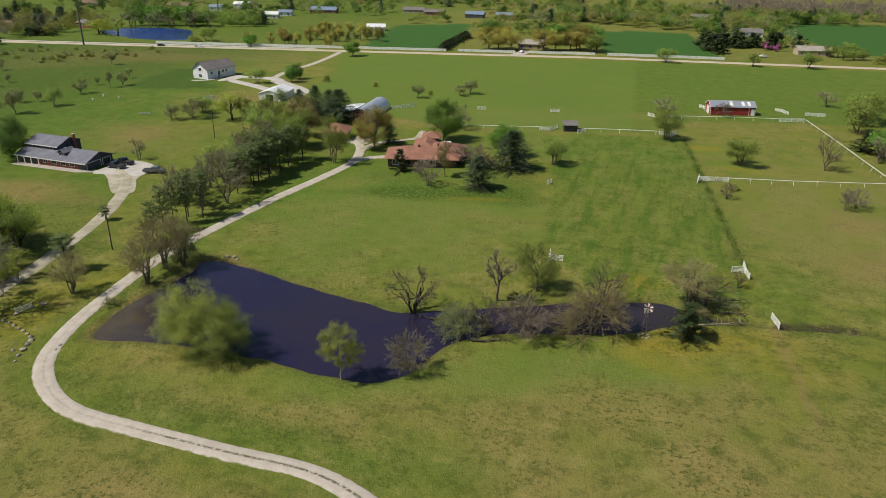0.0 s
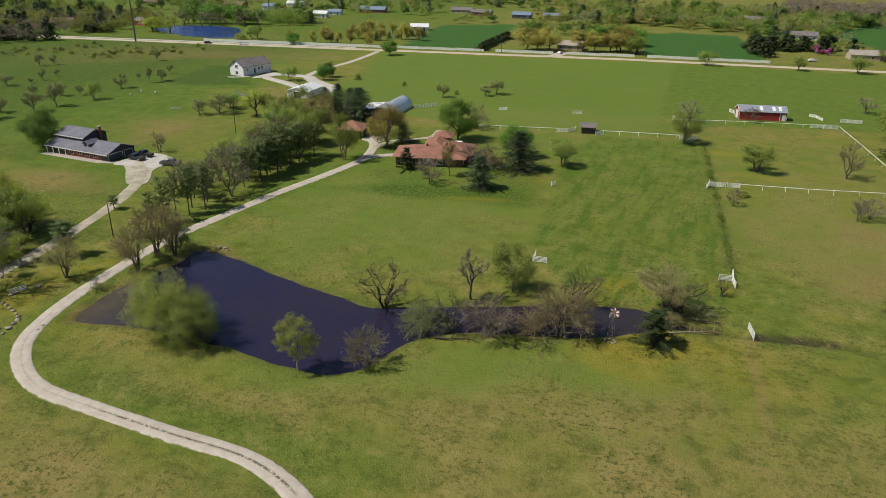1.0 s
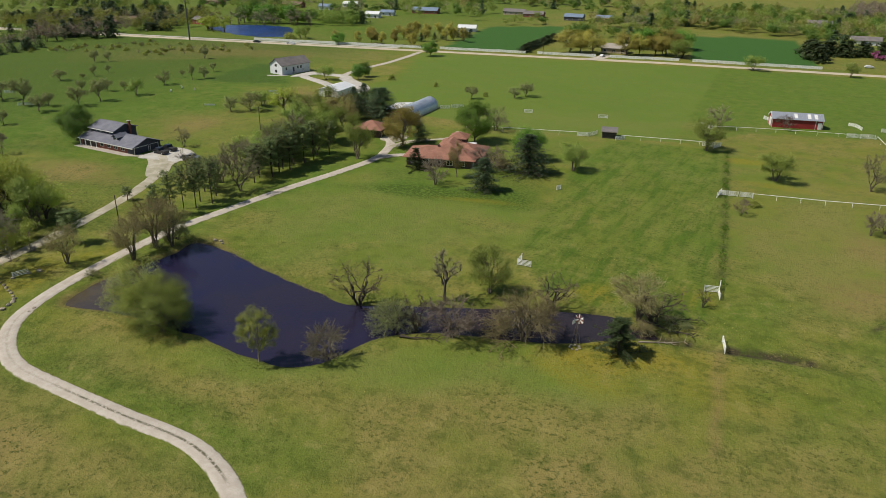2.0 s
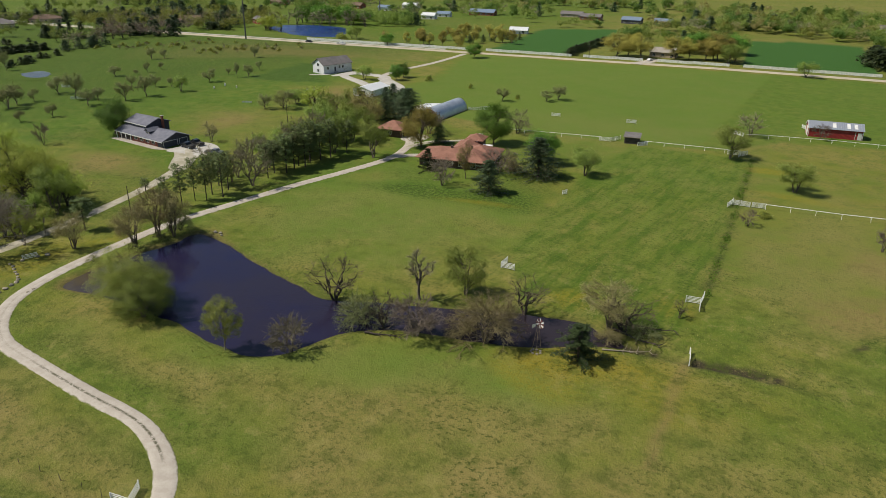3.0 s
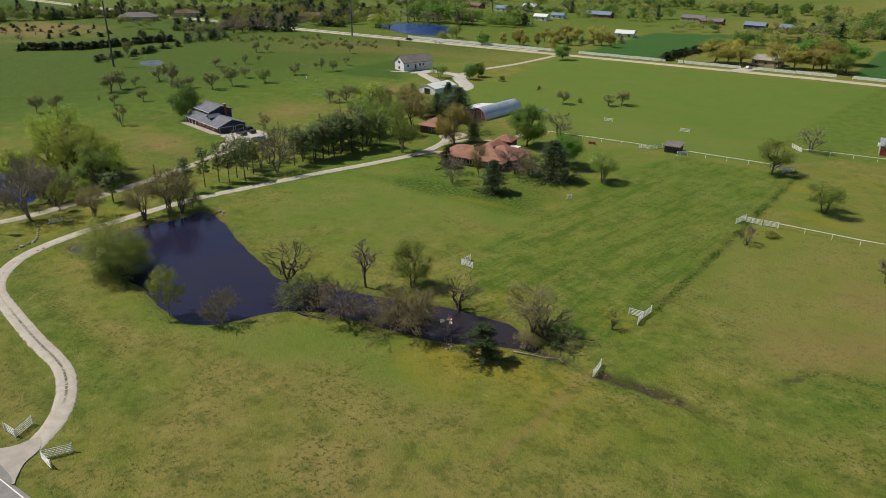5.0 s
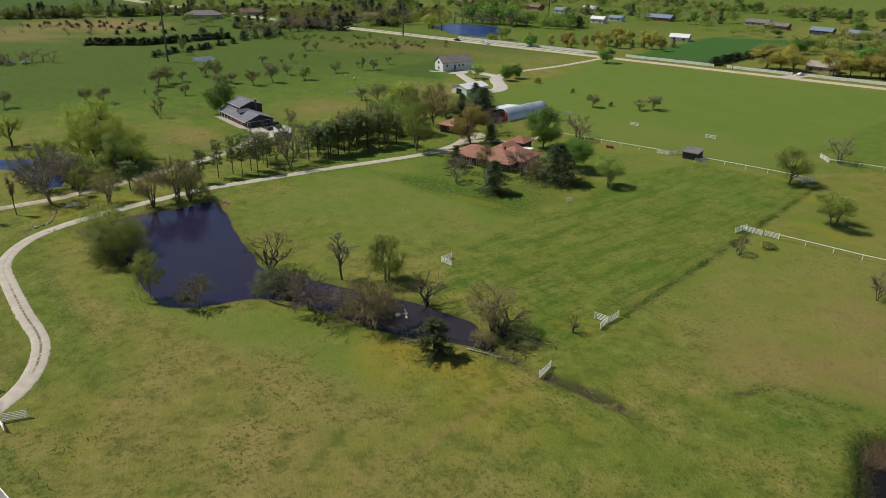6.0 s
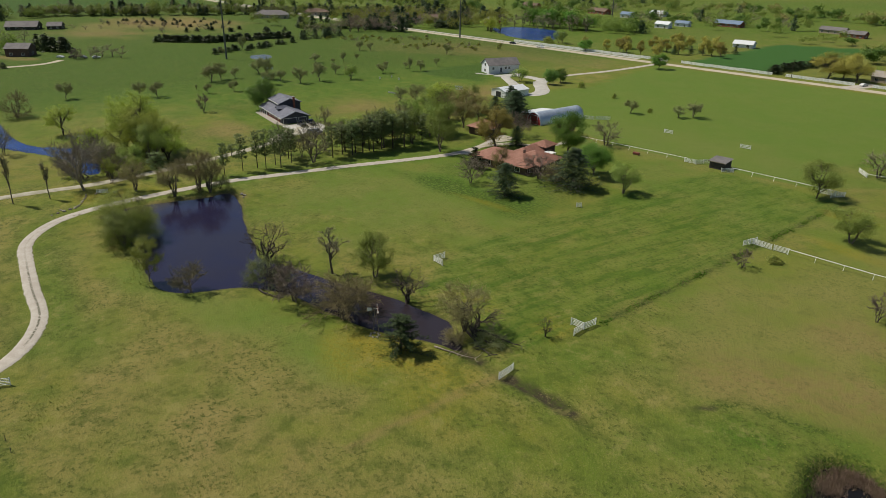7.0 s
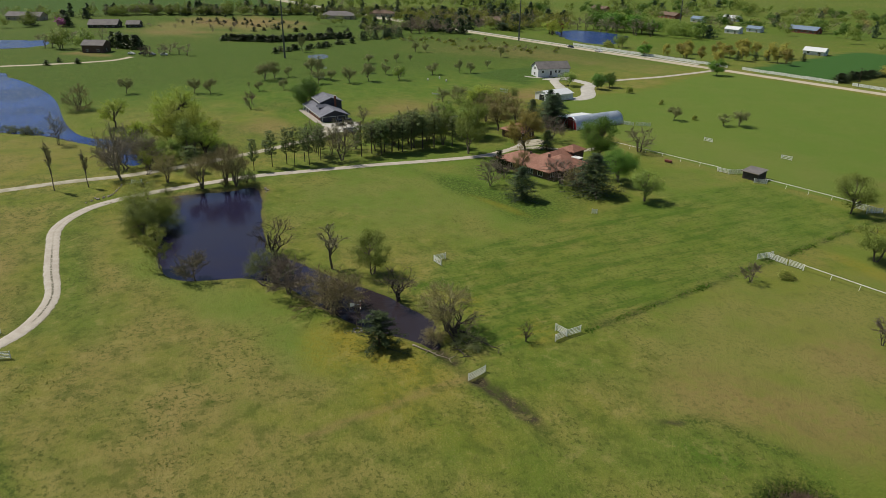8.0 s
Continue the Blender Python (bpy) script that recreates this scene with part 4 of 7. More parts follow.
def around(tips, count, radius, rng, squash=0.75):
    p = np.array([t[0] for t in tips])
    c = p[rng.integers(0, len(p), count)]
    o = rng.normal(size=(count, 3))
    o *= (radius * rng.uniform(0.2, 1.0, (count, 1)) ** 0.6) / np.linalg.norm(o, axis=1)[:, None]
    o[:, 2] *= squash
    c = c + o
    c[:, 2] = np.maximum(c[:, 2], 0.25)
    return c


# kind: height, width, stems, crown base, limbs, side limbs, twigs, crook, trunk radius, leaves, leaf size, leaf cloud, spikes per tip, spike length, bark, crown, name, label, category
KINDS = {}
KINDS["willow"] = (12.5, 14.5, 3, 0.02, 16, 5, 3, 0.12, 0.30, 38000, 0.092, 1.15, 0, 0, BARK, LEAF_OLIVE, "willow_tree", "broad willow tree with dense olive-green spring leaves", "tree")
KINDS["green_willow"] = (12.5, 14.5, 3, 0.02, 16, 5, 3, 0.12, 0.30, 30000, 0.092, 1.15, 0, 0, BARK, LEAF_PALE, "willow_tree", "round willow tree with fresh green leaves reaching to the water", "tree")
KINDS["sapling"] = (9.5, 7.5, 1, 0.32, 12, 4, 3, 0.12, 0.15, 7200, 0.085, 0.55, 2, 0.8, PALE_BARK, LEAF_OLIVE, "young_tree", "young tree with thin yellow-green spring leaves", "tree")
KINDS["twiggy"] = (6.5, 7.8, 3, 0.12, 14, 5, 4, 0.14, 0.13, 0, 0, 0, 8, 0.9, BARK, TWIG_RED, "bare_tree", "low bare tree with mauve-grey twigs", "tree")
KINDS["silver"] = (6.5, 7.8, 2, 0.14, 14, 5, 4, 0.14, 0.13, 0, 0, 0, 6, 0.9, BARK, TWIG_GREY, "bare_tree", "low bare tree with pale grey twigs at the pond's edge", "tree")
KINDS["gnarled"] = (7.5, 9.5, 3, 0.24, 10, 3, 3, 0.28, 0.23, 0, 0, 0, 4, 0.9, DARK_BARK, TWIG_DARK, "gnarled_tree", "half-dead gnarled tree with crooked dark limbs", "tree")
KINDS["forked"] = (7.5, 8.5, 5, 0.30, 11, 4, 3, 0.16, 0.15, 6000, 0.062, 0.9, 6, 1.0, BARK, TWIG_BUD, "forked_tree", "half-dead tree with upright forked grey-brown limbs", "tree")
KINDS["spreading"] = (13.0, 13.0, 2, 0.14, 20, 5, 4, 0.20, 0.34, 0, 0, 0, 4, 1.1, PALE_BARK, TWIG_PALE, "spreading_tree", "big half-dead tree with spreading bare grey limbs", "tree")
KINDS["tallbare"] = (11.8, 5.0, 1, 0.42, 9, 3, 3, 0.18, 0.20, 0, 0, 0, 6, 1.0, BARK, TWIG_GREY, "slender_tree", "tall slender leafless tree with forked top", "tree")
KINDS["thicket"] = (11.0, 10.5, 7, 0.02, 24, 5, 3, 0.14, 0.14, 3200, 0.075, 1.0, 6, 1.2, BARK, TWIG_BUD, "thicket_tree", "dense many-stemmed brown thicket tree with budding twigs", "tree")
KINDS["scrub"] = (4.0, 9.5, 5, 0.02, 14, 4, 3, 0.25, 0.11, 2600, 0.075, 0.8, 7, 0.9, DARK_BARK, TWIG_OLIVE, "scrub_bush", "low spreading olive-green scrub at the water's edge", "bush")
KINDS["openleaf"] = (11.0, 10.0, 2, 0.14, 15, 4, 3, 0.15, 0.20, 13000, 0.098, 1.0, 4, 0.9, BARK, LEAF_PALE, "spring_tree", "tree with sparse yellow-green spring leaves over visible limbs", "tree")
KINDS["leafy"] = (13.0, 13.0, 1, 0.15, 20, 5, 3, 0.12, 0.30, 27000, 0.130, 1.25, 0, 0, BARK, LEAF, "leafy_tree", "full round tree with fresh green leaves", "tree")
KINDS["shade"] = (11.0, 12.5, 1, 0.10, 20, 5, 3, 0.12, 0.30, 27000, 0.130, 1.3, 0, 0, BARK, LEAF_DEEP, "shade_tree", "dense round tree with deep green leaves", "tree")
KINDS["gold"] = (13.0, 10.5, 1, 0.08, 16, 5, 3, 0.12, 0.26, 15000, 0.120, 0.95, 2, 0.9, BARK, LEAF_GOLD, "golden_tree", "tree with golden-brown spring foliage", "tree")
KINDS["rust"] = (11.0, 8.0, 1, 0.18, 14, 4, 3, 0.14, 0.20, 7000, 0.100, 0.8, 5, 0.9, BARK, LEAF_RUST, "rusty_tree", "tree with rust-brown spring buds", "tree")
KINDS["bare"] = (9.0, 7.5, 2, 0.16, 14, 4, 4, 0.18, 0.17, 500, 0.08, 0.8, 7, 0.9, BARK, TWIG_GREY, "bare_tree", "leafless grey-brown tree with fine twigs", "tree")
KINDS["orchard"] = (7.5, 6.5, 1, 0.26, 13, 4, 3, 0.16, 0.18, 7500, 0.075, 0.7, 7, 0.7, BARK, TWIG_OLIVE, "orchard_tree", "small round leafless pasture tree with budding twigs", "tree")
KINDS["lime"] = (12.0, 12.0, 2, 0.16, 17, 5, 3, 0.15, 0.30, 12500, 0.105, 0.75, 2, 0.9, DARK_BARK, LEAF_LIME, "lime_tree", "tall spreading tree with bright lime-green new leaves", "tree")
KINDS["slim"] = (10.8, 2.2, 1, 0.40, 8, 2, 2, 0.10, 0.13, 0, 0, 0, 6, 0.8, BARK, TWIG_GREY, "slim_tree", "thin pole-like leafless tree", "tree")
KINDS["shrub"] = (1.8, 3.0, 5, 0.02, 10, 3, 2, 0.15, 0.04, 1600, 0.085, 0.4, 2, 0.5, BARK, LEAF_OLIVE, "shrub", "small rounded green shrub in the grass", "shrub")
KINDS["redbud"] = (6.0, 6.5, 2, 0.12, 12, 4, 2, 0.14, 0.12, 4200, 0.140, 0.7, 2, 0.8, BARK, BLOSSOM, "blossom_tree", "small tree covered in magenta spring blossom", "tree")
CONES = {
    "spruce": (11.5, 9.0, 0.03, NEEDLE, "spruce_tree", "dense dark green spruce tree reaching to the ground"),
    "cedar": (8.2, 7.0, 0.03, NEEDLE_CEDAR, "cedar_tree", "ragged dark green cedar tree by the water"),
    "pine": (10.6, 5.2, 0.34, NEEDLE_PINE, "pine_tree", "tall pine tree with bare lower trunk and dark tufted crown"),
}


def conifer(kind, rng, lod):
    h, w, clear, leaf, name, label = CONES[kind]
    seg = [(np.array([0, 0, -0.2]), np.array([0.05, 0.05, h * 0.5]), 0.17, 0.12), (np.array([0.05, 0.05, h * 0.5]), np.array([0.1, 0, h * 0.97]), 0.12, 0.03)]
    pts = []
    z = h * clear
    while z < h * 0.98:
        f = (z / h - clear) / (1 - clear)
        if kind == "pine":
            reach = w / 2 * math.sqrt(max(0.1, 1 - ((f - 0.38) / 0.68) ** 2)) * rng.uniform(0.7, 1.15)
        elif kind == "cedar":
            reach = w / 2 * min(1.0, 1.4 * (1 - f)) ** 0.8 * rng.uniform(0.25, 1.4) + 0.3
        else:
            reach = w / 2 * (1 - f) ** 0.55 * rng.uniform(0.75, 1.12) + 0.2
        m = 5 if kind == "pine" else 4 if kind == "cedar" and lod < 2 else 9
        a0 = rng.uniform(0, 6.28)
        for k in range(m):
            a = a0 + 6.28 * k / m + rng.normal() * 0.25
            r = reach * rng.uniform(0.55, 1.15)
            rise = 0.3 if kind == "pine" else 0.22 if kind == "cedar" else -0.1
            tip = np.array([math.cos(a) * r, math.sin(a) * r, z + r * rise + rng.normal() * 0.2])
            tip[2] = max(tip[2], 0.3)
            if kind == "cedar":
                tip[2] = max(0.3, tip[2] - 0.18 * r)
            seg.append((np.array([0, 0, z]), tip, 0.05, 0.015))
            for s in (np.linspace(0.5, 1.0, 4) if kind == "pine" else np.linspace(0.3, 1.0, 6)):
                pts.append((np.array([0, 0, z]) * (1 - s) + tip * s, None))
        z += h * (0.062 if kind == "pine" else 0.075 if kind == "cedar" else 0.05)
    n = {0: 6500 if kind == "cedar" else 9000, 1: 6000, 2: 1500, 3: 320}[lod] if kind != "pine" else {0: 5000, 1: 2200, 2: 1000, 3: 250}[lod]
    c = around(pts, n, 0.5 if kind == "pine" else 0.48, rng, 0.65)
    trunk = soup("trunk", *tubes(seg if lod < 2 else seg[:2], 5 if lod == 0 else 4))
    crown = soup("crown", *(blades if lod == 0 else flecks)(c, {0: 0.10, 1: 0.15, 2: 0.28, 3: 0.60}[lod], rng, 1.5, -0.3))
    return trunk, crown, DARK_BARK, leaf


def broadleaf(kind, rng, lod):
    h, w, stems, base, mains, subs, small_twigs, crook, thick, count, size, cloud, spikes, tw, bark, leaf = KINDS[kind][:16]
    if lod == 3:
        mains, subs, small_twigs = 7, 2, 0
    elif lod == 2:
        mains, subs, small_twigs = max(8, mains * 2 // 3), 3, 1
    elif lod == 1:
        mains, subs, small_twigs = max(9, mains * 3 // 4), 4, 2
    seg, tips = limbs(rng, h, w, stems, base, mains, subs, small_twigs, crook, thick)
    cut = 0.035
    big = [s for s in seg if s[2] > cut]
    thin = {0: 0.026, 1: 0.032, 2: 0.04, 3: 0.08}[lod]
    small = [(a, b, max(r0, thin), max(r1, thin * 0.8)) for a, b, r0, r1 in seg if r0 <= cut]
    f, g = {0: (1.0, 1.0), 1: (0.62, 1.3), 2: (0.18, 2.55), 3: (0.032, 4.9)}[lod]
    pieces = [tubes(small, 3)] if small and lod < 3 else []
    if spikes:
        k = max(3 if lod < 3 else 2, int(spikes * {0: 1.0, 1: 0.85, 2: 1.0, 3: 0.4}[lod]))
        roots, ways = (np.repeat(np.array([t[i] for t in tips]), k, 0) for i in (0, 1))
        pieces.append(whips(roots - ways * rng.uniform(0, 0.7, (len(roots), 1)), ways, tw * (1.0 if lod < 2 else 1.3), {0: 0.019, 1: 0.022, 2: 0.026, 3: 0.11}[lod], rng))
    if count:
        pts = around(tips, max(60, int(count * f)), cloud * (1.0, 1.1, 1.5, 2.1)[lod], rng)
        pieces.append((blades if lod == 0 else flecks)(pts, size * g, rng, 1.0, 0.6 if kind == "willow" else 0.0))
    if lod == 3:
        big = sorted(big, key=lambda s: -s[2])[:12]
    trunk = soup("trunk", *tubes(big or seg[:2], 6 if lod == 0 else 4 if lod < 3 else 3), True)
    crown = soup("crown", *join(*pieces))
    return trunk, crown, bark, leaf


PROTOS = {}
tree_rng = np.random.default_rng(11)


def proto(kind, variant, lod):
    key = (kind, variant, lod)
    if key not in PROTOS:
        rng = np.random.default_rng(sum(map(ord, kind)) * 31 + variant * 7 + lod)
        trunk, crown, bark, leaf = (conifer if kind in CONES else broadleaf)(kind, rng, lod)
        trunk.materials.append(bark)
        crown.materials.append(leaf)
        PROTOS[key] = (trunk, crown)
    return PROTOS[key]


def plant(kind, x, y, h, w, lod=None, group="", label="", spin=None):
    """Sets a tree of that height and crown width into the ground."""
    if kind in CONES:
        h0, w0, name, text, cat = CONES[kind][0], CONES[kind][1], CONES[kind][4], CONES[kind][5], "tree"
    else:
        h0, w0, name, text, cat = KINDS[kind][0], KINDS[kind][1], KINDS[kind][16], KINDS[kind][17], KINDS[kind][18]
    if lod is None:
        lod = 0 if y < 128 and x > -100 else 1 if y < 250 and x > -185 else 2
    trunk, crown = proto(kind, int(tree_rng.integers(0, 3)), lod)
    grow = 1.3 if kind in ("spruce", "cedar", "orchard") else 1.22 if kind in ("bare", "twiggy", "silver", "gnarled", "thicket", "tallbare", "spreading", "forked") else 1.12
    s, h = w / w0 * grow, h * (1.06 if kind not in CONES else 1.0)
    ob = thing(name, x, y, tree_rng.uniform(0, 360) if spin is None else spin, label or text, cat, group, size=(s, s, h / h0))
    for n, m in (("trunk", trunk), ("crown", crown)):
        new(n, m).parent = ob
    return ob

# ---- buildings ----


def window_on(parent, x, y, z, w, h, turn, shutter=False, trim=None):
    """A framed window set on a wall; turn: the way it faces, in degrees from -y."""
    m = pose(x, y, z, 0, 0, turn)
    win = part("window", box(-w / 2, w / 2, -0.03, 0.05, 0, h), GLASS, parent)
    win.matrix_local = m
    t = trim or TRIM
    bm = bmesh.new()
    for a in ((-w / 2 - 0.09, -w / 2, -0.09, h + 0.09), (w / 2, w / 2 + 0.09, -0.09, h + 0.09), (-w / 2, w / 2, -0.09, 0), (-w / 2, w / 2, h, h + 0.09), (-0.03, 0.03, 0, h)):
        add_box(bm, a[0], a[1], -0.07, 0.05, a[2], a[3])
    part("frame", bm, t, win)
    return win


def garage_door(parent, x, y, z, w, h, turn, material=None):
    d = part("garage_door", box(-w / 2, w / 2, -0.03, 0.06, 0, h), material or TRIM, parent)
    d.matrix_local = pose(x, y, z, 0, 0, turn)
    bm = bmesh.new()
    for a in ((-w / 2 - 0.16, -w / 2, 0, h + 0.16), (w / 2, w / 2 + 0.16, 0, h + 0.16), (-w / 2, w / 2, h, h + 0.16)):
        add_box(bm, a[0], a[1], -0.08, 0.05, a[2], a[3])
    part("frame", bm, TRIM, d, "white door surround")
    bm = bmesh.new()
    for k in range(1, 4):
        add_box(bm, -w / 2 + 0.1, w / 2 - 0.1, -0.045, -0.02, h * k / 4 - 0.02, h * k / 4 + 0.02)
    part("panel_joint", bm, DARK_WOOD, d)
    return d


def gable(parent, x0, x1, y0, y1, z, rise, over, material, along="x", thick=0.18, name="roof"):
    """A gabled roof over a box whose walls end at z; the ridge runs along x or y."""
    bm = bmesh.new()
    if along == "x":
        ym = (y0 + y1) / 2
        k = rise / (ym - y0)
        for ya, s in ((y0 - over, 1), (y1 + over, -1)):
            add_slab(bm, [(x0 - over, ya, z - over * k), (x1 + over, ya, z - over * k), (x1 + over, ym, z + rise), (x0 - over, ym, z + rise)], thick)
    else:
        xm = (x0 + x1) / 2
        k = rise / (xm - x0)
        for xa in (x0 - over, x1 + over):
            add_slab(bm, [(xa, y0 - over, z - over * k), (xa, y1 + over, z - over * k), (xm, y1 + over, z + rise), (xm, y0 - over, z + rise)], thick)
    return part(name, bm, material, parent)


def walls(parent, x0, x1, y0, y1, h, material, rise=0.0, along="x", z=0.0, name="wall", label=""):
    """Four walls, with gable ends where the roof rises."""
    bm = bmesh.new()
    b = [(x0, y0), (x1, y0), (x1, y1), (x0, y1)]
    low = [bm.verts.new((*p, z - 0.4)) for p in b]
    top = [bm.verts.new((*p, z + h)) for p in b]
    xm, ym = (x0 + x1) / 2, (y0 + y1) / 2
    for i in range(4):
        j = (i + 1) % 4
        f = [low[i], low[j], top[j]]
        if rise and ((along == "x" and i in (1, 3)) or (along == "y" and i in (0, 2))):
            f.append(bm.verts.new((b[i][0], ym, z + h + rise) if along == "x" else (xm, b[i][1], z + h + rise)))
        bm.faces.new(f + [top[i]])
    bm.faces.new(low[::-1])
    bmesh.ops.recalc_face_normals(bm, faces=bm.faces)
    return part(name, bm, material, parent, label)


def hip(parent, x0, x1, y0, y1, z, rise, over, material, thick=0.16, name="roof", ridge=None):
    bm = bmesh.new()
    x0, x1, y0, y1 = x0 - over, x1 + over, y0 - over, y1 + over
    r = (y1 - y0) / 2 if x1 - x0 >= y1 - y0 else (x1 - x0) / 2
    if ridge is not None:
        r = ridge
    xm, ym = (x0 + x1) / 2, (y0 + y1) / 2
    if x1 - x0 >= y1 - y0:
        a, b = (x0 + r, ym), (x1 - r, ym)
    else:
        a, b = (xm, y0 + r), (xm, y1 - r)
    c = [bm.verts.new((px, py, z)) for px, py in ((x0, y0), (x1, y0), (x1, y1), (x0, y1))]
    d = [bm.verts.new((v.co.x, v.co.y, z + thick)) for v in c]
    if (Vector(a) - Vector(b)).length < 0.05:
        t = bm.verts.new((*a, z + thick + rise))
        for i in range(4):
            bm.faces.new((d[i], d[(i + 1) % 4], t))
    else:
        p, q = bm.verts.new((*a, z + thick + rise)), bm.verts.new((*b, z + thick + rise))
        if x1 - x0 >= y1 - y0:
            bm.faces.new((d[0], d[1], q, p))
            bm.faces.new((d[1], d[2], q))
            bm.faces.new((d[2], d[3], p, q))
            bm.faces.new((d[3], d[0], p))
        else:
            bm.faces.new((d[0], d[1], p))
            bm.faces.new((d[1], d[2], q, p))
            bm.faces.new((d[2], d[3], q))
            bm.faces.new((d[3], d[0], p, q))
    for i in range(4):
        bm.faces.new((c[i], c[(i + 1) % 4], d[(i + 1) % 4], d[i]))
    bm.faces.new(c[::-1])
    bmesh.ops.recalc_face_normals(bm, faces=bm.faces)
    return part(name, bm, material, parent)


def brick_house():
    """Brick ranch with a two-storey wing, dormer and attached garage."""
    h = thing("brick_house", -175.7, 150.6, -1.5, "long red brick house with charcoal shingle roof, dormer and garage", "house", size=(0.9, 1.03, 0.97))
    walls(h, 0, 27, 0, 9.6, 2.6, BRICK, 1.9, "x")
    walls(h, 24.0, 27.04, -0.04, 9.64, 2.6, NAVY_WALL, 1.9, "x", 0, "gable_wall", "dark blue-grey siding")
    gable(h, 0, 27, 0, 9.6, 2.62, 1.9, 0.7, SLATE_ROOF)
    wing = walls(h, 0.6, 12.8, 3.4, 11.4, 5.2, NAVY_WALL, 1.5, "x", 0, "upper_wall", "dark blue-grey siding")
    gable(h, 0.6, 12.8, 3.4, 11.4, 5.22, 1.5, 0.6, SLATE_ROOF, name="upper_roof")
    # eaves trim
    part("eaves", box(-0.7, 27.7, -0.80, -0.66, 2.22, 2.48), TRIM, h, "white eaves board")
    part("eaves", box(0.0, 13.4, 2.68, 2.82, 4.86, 5.10), TRIM, h, "white eaves board")
    # porch posts, and a flat dark panel that paints a recess's shade on the wall
    part("porch", box(0.6, 8.6, -0.02, 0.10, 0.0, 2.4), DARK_WOOD, h, "flat dark panel standing for the shade under the eaves")
    for x in (0.2, 3.0, 5.8, 8.8):
        part("porch_post", box(x - 0.1, x + 0.1, -0.72, -0.52, -0.05, 2.4), TRIM, h)
    for x in (11.0, 14.5, 18.0, 21.5):
        window_on(h, x, -0.02, 1.0, 1.7, 1.2, 0)
    for x in (3.0, 6.5, 10.0):
        window_on(h, x, 3.38, 4.0, 1.3, 0.8, 0)
    garage_door(h, 27.06, 2.7, 0.05, 4.8, 2.15, 90, NAVY_WALL)
    garage_door(h, 27.06, 7.3, 0.05, 2.7, 2.15, 90, NAVY_WALL)
    dormer = walls(h, 15.2, 17.6, 1.4, 3.8, 1.3, NAVY_WALL, 0.8, "y", 2.95, "dormer_wall")
    gable(h, 15.2, 17.6, 1.2, 4.9, 4.27, 0.8, 0.3, SLATE_ROOF, "y", 0.12, "dormer_roof")
    window_on(dormer, 16.4, 1.38, 3.25, 1.1, 0.85, 0)
    ch = part("chimney", box(13.1, 13.8, 8.4, 9.1, 0, 7.5, 0.05), BRICK, h)
    part("chimney_cap", box(13.0, 13.9, 8.3, 9.2, 7.5, 7.65), CONCRETE, ch)
    return h


def farmhouse():
    """Low brick farmhouse under terracotta hip roofs, with a raised lantern roof."""
    h = thing("farmhouse", -74.6, 179.4, 16.0, "brown brick farmhouse with terracotta hip roofs and a raised roof lantern", "house")
    walls(h, 0.8, 20.0, 0.8, 10.8, 2.5, DARK_BRICK)
    hip(h, 0.8, 20.0, 0.8, 10.8, 2.5, 2.3, 1.0, RED_ROOF, ridge=6.0)
    walls(h, 11.5, 21.6, 5.0, 16.0, 2.5, DARK_BRICK, name="rear_wall")
    hip(h, 11.5, 21.6, 5.0, 16.0, 2.5, 2.3, 0.9, RED_ROOF, name="rear_roof")
    walls(h, 8.0, 14.0, 9.0, 21.0, 2.5, DARK_BRICK, name="wing_wall")
    hip(h, 8.0, 14.0, 9.0, 21.0, 2.5, 1.8, 0.9, RED_ROOF, name="wing_roof")
    # raised lantern
    walls(h, 10.0, 14.6, 18.8, 24.0, 3.8, DARK_BRICK, name="lantern_wall")
    hip(h, 10.0, 14.6, 18.8, 24.0, 3.8, 1.4, 0.7, RED_ROOF, name="lantern_roof")
    part("flat_canopy", box(15.2, 18.2, 17.0, 19.2, 2.75, 2.9), TRIM, h, "white flat canopy")
    part("porch_post", box(17.9, 18.1, 18.9, 19.1, 0, 2.75), TRIM, h)
    for x in (3.0, 6.5, 10.0, 13.5, 17.0):
        window_on(h, x, 0.78, 0.8, 1.6, 1.3, 0)
    for y in (2.6,):
        window_on(h, 20.02, y, 0.8, 1.5, 1.3, 90)
    for y in (8.0, 11.0, 14.0):
        window_on(h, 21.62, y, 0.8, 1.5, 1.3, 90)
    window_on(h, 12.3, 18.78, 2.8, 2.2, 0.7, 0)
    for x, y in ((9.0, 5.2), (14.5, 7.0)):
        part("chimney", box(x, x + 0.5, y, y + 0.5, 4.2, 5.4), DARK_BRICK, h)
    return h


def small_garage():
    h = thing("garage", -105.0, 200.2, 14.0, "small dark brick garage with a terracotta hip roof", "garage")
    walls(h, 0, 8.0, 0, 7.5, 2.6, DARK_BRICK)
    hip(h, 0, 8.0, 0, 7.5, 2.6, 2.2, 0.8, RED_ROOF)
    garage_door(h, 8.02, 3.7, 0.05, 4.8, 2.15, 90, DARK_WOOD)
    window_on(h, 4, -0.02, 1.0, 1.2, 1.0, 0)
    return h


